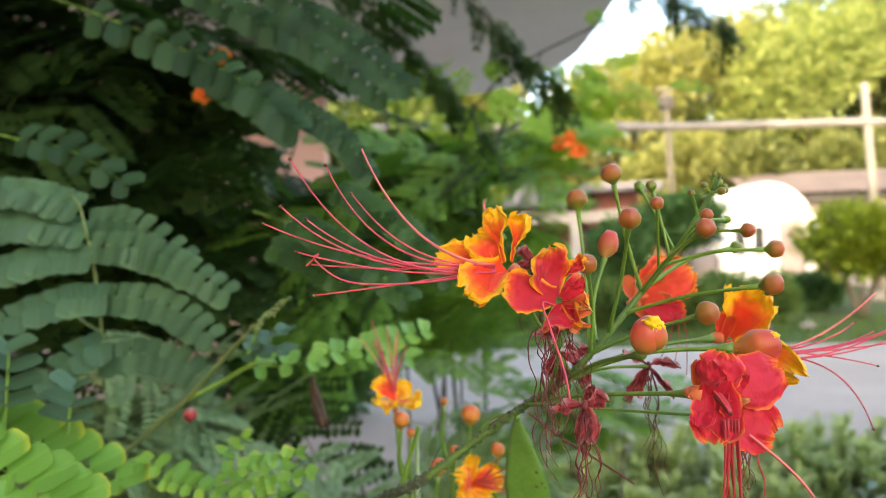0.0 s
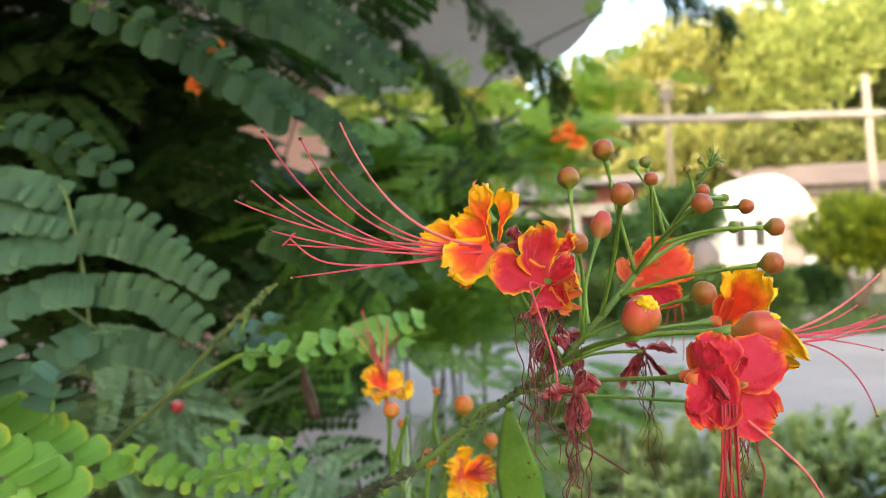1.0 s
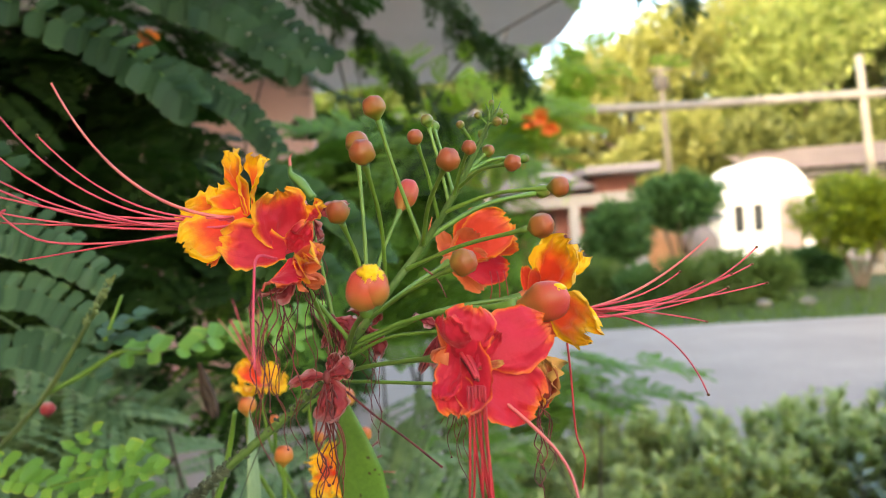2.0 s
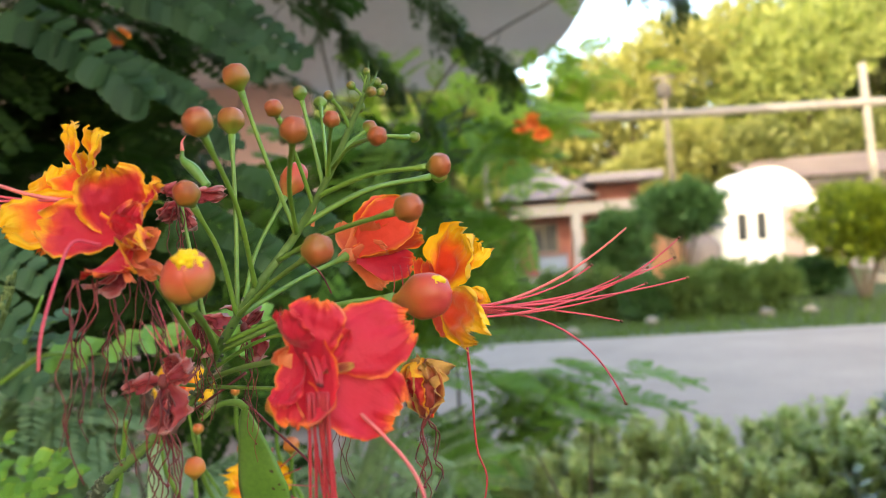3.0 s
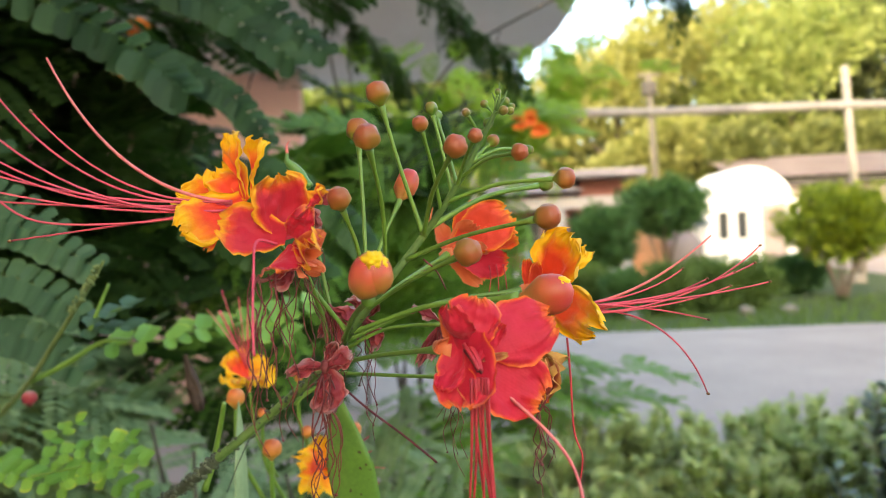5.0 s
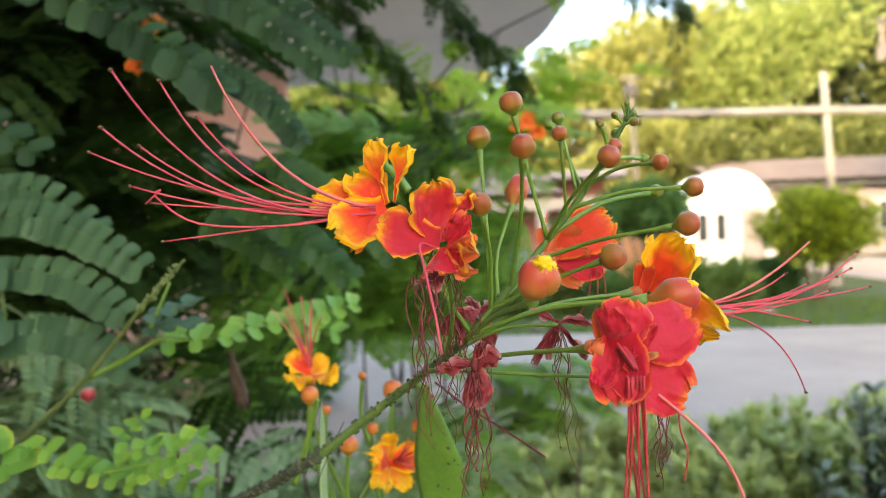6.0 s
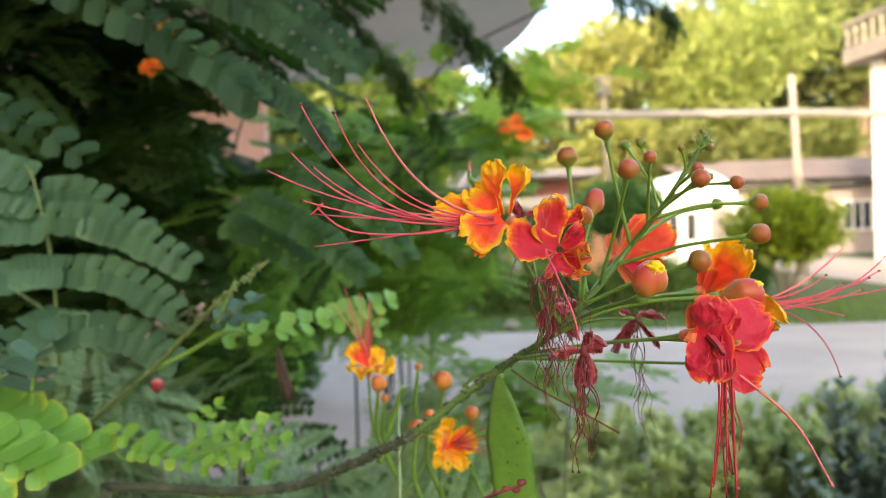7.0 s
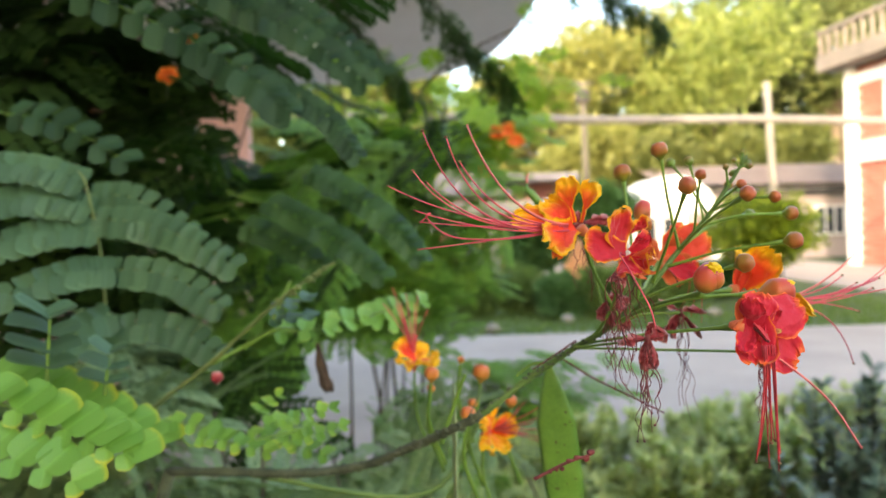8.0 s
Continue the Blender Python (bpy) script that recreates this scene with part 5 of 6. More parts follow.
for k in range(7):
    p = Vector((0.0004, 0.2768, 1.3332)).lerp(Vector((0.0258, 0.2762, 1.3425)), 0.3 + 0.7 * k / 6)
    bm = bmesh.new()
    ball(bm, p + Vector((rnd.uniform(-1, 1), rnd.uniform(-1, 1), rnd.uniform(-1, 1))) * 0.0012, 0.0007 + 0.00018 * k, 0.0008, 0.0008 + 0.0001 * k, 0.6, 2)
    part("shrivelled_bud", bm, STAMEN_DRY, dry_spray)
# a pale pod seen nearly edge-on and a thin green stalk beside it
pale_pod = seed_pod(shrub, (-0.0178, 0.4110, 1.3560), (-0.0195, 0.4090, 1.2500), (0.0004, 0.0115, 0), 0.0014)
pale_pod.data.materials[0] = STEM_PALE
tagged(pale_pod, "pale green flat pod standing upright")
bm = bmesh.new()
tube(bm, spline([(-0.0291, 0.3871, 1.3209), (-0.0247, 0.3871, 1.3325), (-0.0189, 0.3821, 1.3504), (-0.0152, 0.3772, 1.3622)], 16), 0.0016, 0.0010, 7)
part("pod_stalk", bm, STEM_GREEN, pale_pod)
bm = bmesh.new()
bud_shape(bm, (-0.1814, 0.5302, 1.3355), (0.1, -0.2, 1), 0.0105, 0.0048)
part("bud", bm, PETAL_DRY, shrub, "dull red bud on the green shoot")


# ---- leaves of the front shrub ----
def leaflet_mesh(name, mat, aspect=0.5, fold=0.12, droop=0.12):
    """One oblong leaflet, 1 long, folded at its midrib."""
    bm = bmesh.new()
    def place(u, v):
        s = u * 2 - 1
        w = max(0.10, (1 - abs(2 * min(1.0, v) - 1) ** 5.0) ** 0.5 * (0.92 + 0.10 * v)) * aspect / 2
        return Vector((s * w * (1 + 0.12 * s), v, abs(s) * fold * w * 2 - droop * v * v))
    grid_sheet(bm, place, 6, 14)
    me = bpy.data.meshes.new(name)
    bm.to_mesh(me)
    bm.free()
    me.polygons.foreach_set("use_smooth", [True] * len(me.polygons))
    me.materials.append(mat)
    return me


LEAFLETS = {k: [leaflet_mesh("leaflet", m, a * wide, f, d) for a, f, d in ((0.55, 0.10, 0.08), (0.57, 0.16, 0.13), (0.52, 0.04, 0.04))] for k, m, wide in (("deep_shade", LEAF_DEEP_SHADE, 1.50), ("dark", LEAF_DARK, 1.75), ("leafy", LEAF_LEAFY, 1.50), ("edged", LEAF_EDGED, 1.85), ("young", LEAF_YOUNG, 1.25), ("lime", LEAF_LIME, 1.4))}


def frond(parent, rachis, pinnae, normal, kind, size, gap, seed, label="", stem_mat=None, tilt=0.08, slant=0.12, r=0.0011, lap=0.16, back=1.0, stray=0.05):
    """A twice-feathered leaf: a stalk, side stalks (lines of places) and leaflets overlapping on both sides of each; back: length of those on the upper side."""
    rnd = random.Random(seed)
    N = Vector(normal).normalized()
    bm = bmesh.new()
    tube(bm, spline(rachis, 14), r * 1.3, r * 0.8, 7)
    stem = part("frond", bm, stem_mat or STEM_GREEN, parent, label)
    lines = [spline(p, 16) for p in pinnae]
    for pts in lines:
        bm = bmesh.new()
        tube(bm, pts, r * 0.5, r * 0.25, 5)
        part("side_stalk", bm, stem_mat or STEM_GREEN, stem)
    for pts in lines:
        length = sum((p - q).length for p, q in zip(pts, pts[1:]))
        n = max(3, int(length / gap))
        for i in range(1, n + 1):
            f = (i - 0.5) / (n - 0.5) * (len(pts) - 1)
            k = min(int(f), len(pts) - 2)
            p = pts[k].lerp(pts[k + 1], f - k)
            d = (pts[k + 1] - pts[k]).normalized()
            side = d.cross(N).normalized()
            for s in (1, -1):
                fan = slant + 1.1 * max(0.0, i / n - 0.72)
                way = side * s + d * fan + Vector((rnd.uniform(-1, 1), rnd.uniform(-1, 1), rnd.uniform(-1, 1))) * stray
                upper = (side * s).z > 0
                way.normalize()
                up = (N + side * s * rnd.uniform(-tilt, tilt) + d * (lap + rnd.uniform(-tilt, tilt)) + Vector((0, 0, 0.12 if upper else 0.0))).normalized()
                x = way.cross(up).normalized()
                z = x.cross(way)
                L = size * (0.76 + 0.24 * math.sin(math.pi * (0.14 + 0.70 * i / n))) * rnd.uniform(0.94, 1.06) * (back if upper else min(1.0, 1.7 - back))
                m = Matrix((x, way, z)).transposed().to_4x4()
                m.translation = p + N * 0.0004 - way * (0.05 * L) + d * rnd.uniform(-0.06, 0.06) * gap
                leaf = new("leaflet", rnd.choice(LEAFLETS[kind]))
                leaf.parent = stem
                leaf.matrix_basis = m @ Matrix.Diagonal((L, L, L, 1))
    return stem


# tall blue-green frond on the edge of the view
frond(shrub, [(-0.2998, 0.6600, 1.3380), (-0.3001, 0.6600, 1.3786), (-0.3004, 0.6550, 1.4294), (-0.3039, 0.6500, 1.4671), (-0.3101, 0.6500, 1.4985), (-0.3160, 0.6500, 1.5085)],
      [[(-0.3125, 0.6700, 1.4880), (-0.2754, 0.6750, 1.4840), (-0.2304, 0.6800, 1.4530)], [(-0.3030, 0.6500, 1.4655), (-0.2614, 0.6500, 1.4607), (-0.2221, 0.6450, 1.4444), (-0.1854, 0.6400, 1.4216)],
       [(-0.2962, 0.6500, 1.4204), (-0.2593, 0.6450, 1.4182), (-0.2272, 0.6400, 1.4073), (-0.1985, 0.6350, 1.3866)], [(-0.2981, 0.6550, 1.3664), (-0.2626, 0.6500, 1.3704), (-0.2277, 0.6450, 1.3618), (-0.2001, 0.6400, 1.3421)]],
      (0.05, -0.90, 0.42), "dark", 0.0212, 0.0108, 1, "large blue-green feathery frond with scalloped rows of leaflets", SHOOT, 0.04, 0.08, 0.0011, -0.20, 0.74)
frond(shrub, [(-0.3001, 0.6610, 1.3786), (-0.3014, 0.6560, 1.4294), (-0.3049, 0.6510, 1.4671), (-0.3111, 0.6510, 1.5035)],
      [[(-0.3120, 0.6550, 1.4975), (-0.3513, 0.6500, 1.5120), (-0.3954, 0.6450, 1.5160)], [(-0.3060, 0.6500, 1.4750), (-0.3461, 0.6450, 1.4850), (-0.3994, 0.6400, 1.4800)],
       [(-0.3008, 0.6450, 1.4555), (-0.3392, 0.6350, 1.4547), (-0.3899, 0.6250, 1.4383)], [(-0.2864, 0.6400, 1.4205), (-0.3204, 0.6300, 1.4188), (-0.3659, 0.6200, 1.4036)], [(-0.2914, 0.6450, 1.3822), (-0.3102, 0.6350, 1.3719), (-0.3326, 0.6250, 1.3540)]],
      (0.05, -0.78, 0.62), "dark", 0.0235, 0.0115, 101, "", SHOOT, 0.04, 0.10, 0.0009, -0.20, 0.78)
# bright frond with yellowed edges, close
frond(shrub, [(-0.3293, 0.4700, 1.2900), (-0.3209, 0.4700, 1.3260), (-0.3212, 0.4800, 1.3497)],
      [[(-0.3332, 0.5100, 1.3542), (-0.3019, 0.5100, 1.3434), (-0.2671, 0.5050, 1.3290), (-0.2205, 0.5000, 1.3064)], [(-0.3055, 0.4400, 1.3533), (-0.2736, 0.4400, 1.3383), (-0.2426, 0.4350, 1.3249), (-0.2176, 0.4300, 1.3150)]],
      (0.05, -0.80, 0.60), "edged", 0.0225, 0.0130, 2, "bright green frond with yellowed leaflet edges", None, 0.06, 0.40, 0.0012, -0.20, 1.15)
frond(shrub, [(-0.3293, 0.4600, 1.2850), (-0.3209, 0.4450, 1.3100), (-0.3052, 0.4300, 1.3230)],
      [[(-0.3052, 0.4300, 1.3230), (-0.2747, 0.4250, 1.3150), (-0.2446, 0.4200, 1.3038)]],
      (0.05, -0.80, 0.60), "edged", 0.0210, 0.0150, 102, "", None, 0.25, 0.35, 0.0010, 0.1, 1.1, 0.15)
frond(shrub, [(-0.2817, 0.4784, 1.3441), (-0.2795, 0.4786, 1.3664), (-0.2769, 0.4788, 1.3962)], [[(-0.2798, 0.4784, 1.3571), (-0.2770, 0.4788, 1.3954)]], (0.25, -0.25, 0.94), "dark", 0.030, 0.0085, 103, "", None, 0.15, 0.35)
frond(shrub, [(-0.2497, 0.4950, 1.3389), (-0.2471, 0.4950, 1.3582)], [[(-0.2488, 0.4949, 1.3427), (-0.2448, 0.4950, 1.3678)]], (0.2, -0.25, 0.94), "dark", 0.022, 0.0085, 104, "", None, 0.15, 0.35)
# shoot with a young leaf and a budding tip
bm = bmesh.new()
tube(bm, spline([(-0.2750, 0.5970, 1.2842), (-0.2310, 0.5757, 1.3179), (-0.1891, 0.5445, 1.3487), (-0.1391, 0.4980, 1.3914), (-0.1080, 0.4621, 1.4142), (-0.0879, 0.4326, 1.4263)], 24), 0.0024, 0.0008, 8)
rnd = random.Random(9)
for i in range(48):
    p = Vector((-0.1290, 0.4830, 1.3985)).lerp(Vector((-0.0879, 0.4326, 1.4263)), rnd.random())
    ball(bm, p + Vector((rnd.uniform(-1, 1), rnd.uniform(-1, 1), rnd.uniform(-1, 1))) * 0.0017, 0.0010, 0.0010, 0.0014, 0.4, 1)
part("budding_shoot", bm, SHOOT, shrub, "slim olive-green shoot with a tip of tiny buds")
frond(shrub, [(-0.1891, 0.5445, 1.3487), (-0.1663, 0.5487, 1.3588), (-0.1388, 0.5436, 1.3728), (-0.1254, 0.5572, 1.3716)],
      [[(-0.1450, 0.5529, 1.3685), (-0.1005, 0.5561, 1.3706)], [(-0.1041, 0.5713, 1.3719), (-0.0722, 0.5800, 1.3753)]], (0.05, -0.55, 0.83), "young", 0.0200, 0.0120, 3, "young yellow-green leaf on a pale stalk", None, 0.3, 0.25, 0.0016)
frond(shrub, [(-0.0761, 0.6001, 1.3711), (-0.0521, 0.6092, 1.3774)], [[(-0.0693, 0.6099, 1.3739), (-0.0194, 0.6280, 1.3828)], [(-0.0651, 0.6097, 1.3716), (-0.0314, 0.6081, 1.3638)]], (0.05, -0.6, 0.8), "young", 0.0190, 0.0105, 4, "", None, 0.25)
frond(shrub, [(-0.1391, 0.5228, 1.3797), (-0.1241, 0.5227, 1.4113)], [[(-0.1387, 0.5230, 1.3886), (-0.1140, 0.5221, 1.3966)], [(-0.1415, 0.5230, 1.3816), (-0.1127, 0.5218, 1.3840)]], (0.0, -0.3, 0.95), "dark", 0.015, 0.0075, 5)
# a dry curled leaf caught among the stalks
petal("dry_leaf", shrub, DRY_LEAF, (-0.1112, 0.6200, 1.3511), (-0.1015, 0.6200, 1.3075), (0.0050, 0.0020, 0.0010), 0.004, 0.005, 0.0030, 0.3, 71, 16, 20, "dark brown curled dry leaf")
# yellowing low frond
frond(shrub, [(-0.2336, 0.5200, 1.3081), (-0.2075, 0.5100, 1.3090), (-0.1940, 0.5000, 1.2987), (-0.1588, 0.5000, 1.2990)],
      [[(-0.2124, 0.5000, 1.3178), (-0.1811, 0.5000, 1.3107)], [(-0.1907, 0.4950, 1.3058), (-0.1688, 0.4900, 1.3030), (-0.1416, 0.4850, 1.2956)], [(-0.1588, 0.5000, 1.3045), (-0.1314, 0.5000, 1.2988), (-0.1037, 0.4950, 1.2883)], [(-0.1466, 0.5300, 1.3079), (-0.1177, 0.5300, 1.2994)]],
      (0.05, -0.55, 0.83), "lime", 0.0130, 0.0085, 6, "small yellowing frond low on the shrub", None, 0.3, 0.3, 0.0008, 0.1, 1.0, 0.15)
frond(shrub, [(-0.1444, 0.4585, 1.3113), (-0.1172, 0.4586, 1.3153)], [[(-0.1408, 0.4586, 1.3200), (-0.0942, 0.4689, 1.3258)], [(-0.1297, 0.4585, 1.3072), (-0.0890, 0.4687, 1.3132)], [(-0.1463, 0.4787, 1.3237), (-0.1322, 0.4888, 1.3328)]], (0.05, -0.5, 0.85), "lime", 0.0105, 0.0070, 7, "", None, 0.35, 0.3, 0.0007, 0.1, 1.0, 0.2)
# small rounded frond, its shade put into the leaf colour
frond(shrub, [(-0.4242, 0.7200, 1.5776), (-0.3990, 0.7200, 1.5692)], [[(-0.4040, 0.7200, 1.5719), (-0.3512, 0.7150, 1.5584), (-0.2954, 0.7050, 1.5248)]], (0.1, -0.85, 0.50), "deep_shade", 0.0270, 0.0175, 9, "small frond with rounded leaflets, coloured dark for shade", None, 0.25, 0.35, 0.0010, -0.1, 0.9, 0.15)
# hanging fronds overhead, coloured dark for shade
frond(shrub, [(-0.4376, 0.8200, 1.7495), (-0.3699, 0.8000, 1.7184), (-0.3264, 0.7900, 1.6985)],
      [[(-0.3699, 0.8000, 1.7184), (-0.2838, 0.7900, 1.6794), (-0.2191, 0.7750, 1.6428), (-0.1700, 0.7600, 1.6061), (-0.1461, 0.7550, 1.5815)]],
      (0.20, -0.90, 0.25), "deep_shade", 0.0330, 0.0200, 8, "frond hanging from above, coloured dark for shade", None, 0.30, 0.45, 0.0012, -0.22, 0.7, 0.10)
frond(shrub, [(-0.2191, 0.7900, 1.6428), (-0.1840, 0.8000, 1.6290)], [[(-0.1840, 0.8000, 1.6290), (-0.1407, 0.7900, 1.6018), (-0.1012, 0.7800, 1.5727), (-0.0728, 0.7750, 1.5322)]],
      (0.20, -0.90, 0.25), "deep_shade", 0.0210, 0.0095, 108, "", None, 0.08, 0.35, 0.0010, -0.2, 0.7)
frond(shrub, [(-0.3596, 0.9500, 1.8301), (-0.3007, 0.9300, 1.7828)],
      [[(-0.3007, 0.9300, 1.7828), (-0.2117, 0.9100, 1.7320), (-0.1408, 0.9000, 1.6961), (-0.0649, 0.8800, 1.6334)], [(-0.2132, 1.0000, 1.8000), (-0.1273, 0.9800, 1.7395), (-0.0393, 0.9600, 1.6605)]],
      (0.25, -0.90, 0.15), "deep_shade", 0.0310, 0.0150, 10, "", None, 0.34, 0.45, 0.0012, -0.2, 0.8, 0.12)
# fronds in the middle depth, their green darkened for shade
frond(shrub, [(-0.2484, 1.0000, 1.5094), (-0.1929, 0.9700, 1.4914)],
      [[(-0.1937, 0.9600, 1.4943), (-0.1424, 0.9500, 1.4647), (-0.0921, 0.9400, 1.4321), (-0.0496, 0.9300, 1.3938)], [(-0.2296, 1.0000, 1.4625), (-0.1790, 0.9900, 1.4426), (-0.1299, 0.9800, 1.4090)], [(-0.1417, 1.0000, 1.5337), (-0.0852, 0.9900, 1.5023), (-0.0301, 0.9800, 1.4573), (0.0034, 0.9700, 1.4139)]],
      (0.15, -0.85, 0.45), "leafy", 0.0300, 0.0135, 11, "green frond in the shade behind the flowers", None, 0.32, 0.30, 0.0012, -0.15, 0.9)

# ---- foliage in masses ----
def oval_leaf(verts, faces, p, way, up, length, width):
    x = way.cross(up)
    x.normalize()
    n = len(verts)
    for v, w in ((0, 0.12), (0.22, 0.85), (0.55, 1.0), (0.85, 0.72), (1.0, 0.15)):
        q = p + way * (length * v) - up * (length * 0.12 * v * v)
        verts.append(q + x * (width * w / 2))
        verts.append(q - x * (width * w / 2))
    for k in range(4):
        i = n + 2 * k
        faces.append((i, i + 2, i + 3, i + 1))


def frond_mesh(name, mat, seed, length, pairs, pinna, leaf, gap, curl=0.25):
    """A whole twice-feathered leaf in one mesh, its stalk along +y from the origin, face up +z."""
    rnd = random.Random(seed)
    verts, faces = [], []
    def spine(s):
        return Vector((0, length * s, -curl * length * s * s))
    def stick(a, b, r):
        n = len(verts)
        for p in (a, b):
            for k in range(3):
                verts.append(p + Vector((math.cos(k * 2.1) * r, 0, math.sin(k * 2.1) * r)))
        for k in range(3):
            faces.append((n + k, n + (k + 1) % 3, n + 3 + (k + 1) % 3, n + 3 + k))
    for k in range(6):
        stick(spine(k / 6), spine((k + 1) / 6), 0.0012)
    for k in range(pairs + 1):
        s = 0.2 + 0.8 * k / pairs
        o = spine(s)
        pl = pinna * (0.6 + 0.4 * math.sin(math.pi * (0.25 + 0.6 * s))) * rnd.uniform(0.85, 1.1)
        for side in (1, -1):
            ang = radians(rnd.uniform(50, 68)) if k < pairs else radians(22)
            d = Vector((side * math.sin(ang), math.cos(ang), rnd.uniform(-0.25, 0.10))).normalized()
            n = max(3, int(pl / gap))
            nrm = Vector((rnd.uniform(-0.25, 0.25), rnd.uniform(-0.2, 0.2), 1)).normalized()
            stick(o, o + d * pl + Vector((0, 0, -0.12 * pl)), 0.0006)
            for i in range(1, n + 1):
                f = i / n
                p = o + d * pl * f + Vector((0, 0, -0.12 * pl * f * f))
                w = d.cross(nrm).normalized()
                for q in (1, -1):
                    way = (w * q + d * 0.3 + Vector((rnd.uniform(-1, 1), rnd.uniform(-1, 1), rnd.uniform(-1, 1))) * 0.12).normalized()
                    oval_leaf(verts, faces, p, way, nrm, leaf * (0.6 + 0.4 * math.sin(math.pi * (0.2 + 0.65 * f))), leaf * 0.52)
    me = bpy.data.meshes.new(name)
    me.from_pydata(verts, [], faces)
    me.polygons.foreach_set("use_smooth", [True] * len(me.polygons))
    me.materials.append(mat)
    return me


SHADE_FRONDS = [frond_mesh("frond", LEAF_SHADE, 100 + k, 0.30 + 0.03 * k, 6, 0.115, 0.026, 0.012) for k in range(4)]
MID_FRONDS = [frond_mesh("frond", LEAF_MID, 110 + k, 0.30 + 0.03 * k, 7, 0.11, 0.022, 0.010) for k in range(3)]
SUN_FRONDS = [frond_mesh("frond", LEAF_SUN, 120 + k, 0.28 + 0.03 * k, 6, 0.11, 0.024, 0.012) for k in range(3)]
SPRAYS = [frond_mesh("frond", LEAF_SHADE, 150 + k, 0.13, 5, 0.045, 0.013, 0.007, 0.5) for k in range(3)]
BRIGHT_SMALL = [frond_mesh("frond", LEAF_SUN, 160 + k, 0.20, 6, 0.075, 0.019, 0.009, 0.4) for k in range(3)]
SMALL_FRONDS = [frond_mesh("frond", LEAF_MID, 140 + k, 0.17, 6, 0.065, 0.013, 0.0055) for k in range(3)]
FINE_FRONDS = [frond_mesh("frond", LEAF_FINE, 130 + k, 0.30, 8, 0.12, 0.013, 0.0068) for k in range(3)]


def leafy_shrub(at, label, stems, blobs, seed, holes=()):
    """A shrub of bent stems with fronds; blobs: centre, half sizes, count, meshes; holes: thin spots along a line."""
    rnd = random.Random(seed)
    sh = thing("leafy_shrub", at, label, "shrub")
    for top in stems:
        bm = bmesh.new()
        b, t = Vector(at), Vector(top)
        mid = b.lerp(t, 0.5) + Vector((rnd.uniform(-0.08, 0.08), rnd.uniform(-0.08, 0.08), 0.1))
        tube(bm, spline([b + Vector((rnd.uniform(-0.05, 0.05), rnd.uniform(-0.05, 0.05), 0)), mid, t], 16), 0.006, 0.002, 7)
        part("stem", bm, TWIG_DARK, sh)
    for centre, half, count, meshes in blobs:
        c, h = Vector(centre), Vector(half)
        for _ in range(count):
            while True:
                q = Vector((rnd.uniform(-1, 1), rnd.uniform(-1, 1), rnd.uniform(-1, 1)))
                if q.length < 1:
                    break
            p = c + Vector((q.x * h.x, q.y * h.y, q.z * h.z))
            if any((p - Vector(a)).cross((Vector(b) - Vector(a)).normalized()).length < r for a, b, r in holes):
                continue
            f = new("frond", rnd.choice(meshes))
            f.parent = sh
            f.matrix_parent_inverse = Matrix.Translation(-sh.location)
            yaw = math.degrees(math.atan2(-q.x, q.y)) * 0.5 + rnd.uniform(-100, 100)
            s = rnd.uniform(0.75, 1.2)
            f.matrix_basis = Matrix.Translation(p) @ pose(0, 0, 0, rnd.uniform(-45, 35), rnd.uniform(-40, 40), yaw + 180) @ Matrix.Translation((0, -0.15 * s, 0)) @ Matrix.Diagonal((s, s, s, 1))
    return sh


leafy_shrub((-0.75, 1.55, 0), "dense feathery shrub, its leaves coloured dark for shade",
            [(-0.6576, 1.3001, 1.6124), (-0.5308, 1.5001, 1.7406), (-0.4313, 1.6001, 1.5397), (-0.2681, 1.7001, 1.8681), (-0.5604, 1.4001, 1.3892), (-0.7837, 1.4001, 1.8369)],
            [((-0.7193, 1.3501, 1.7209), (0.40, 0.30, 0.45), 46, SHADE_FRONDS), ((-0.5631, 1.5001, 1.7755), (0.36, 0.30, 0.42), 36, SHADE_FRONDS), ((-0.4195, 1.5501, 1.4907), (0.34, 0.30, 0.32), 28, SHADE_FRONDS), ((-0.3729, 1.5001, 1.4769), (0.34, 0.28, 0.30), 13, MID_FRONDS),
             # The last blob here is unseen fronds overhead, added to shade the leaves below.
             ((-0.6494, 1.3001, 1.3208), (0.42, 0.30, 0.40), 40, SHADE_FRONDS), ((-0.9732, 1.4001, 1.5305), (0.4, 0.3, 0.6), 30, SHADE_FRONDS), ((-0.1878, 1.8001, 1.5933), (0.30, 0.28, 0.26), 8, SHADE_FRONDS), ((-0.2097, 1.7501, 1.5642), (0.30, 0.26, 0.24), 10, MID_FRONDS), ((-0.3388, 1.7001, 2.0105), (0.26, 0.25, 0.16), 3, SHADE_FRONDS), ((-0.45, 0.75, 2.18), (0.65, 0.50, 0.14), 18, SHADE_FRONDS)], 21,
            (((-0.2378, 1.0000, 1.6153), (-0.5091, 2.7000, 1.8991), 0.085), ((-0.1759, 1.0000, 1.5924), (-0.4357, 2.7000, 1.8536), 0.085), ((-0.0543, 1.0000, 1.6134), (-0.3216, 2.7000, 1.9464), 0.085), ((-0.2444, 1.0000, 1.6382), (-0.5263, 2.7000, 1.9591), 0.06), ((-0.1370, 1.0000, 1.6421), (-0.4432, 2.7000, 1.9887), 0.06), ((-0.0452, 1.0000, 1.6446), (-0.2961, 2.7000, 2.0336), 0.06)))
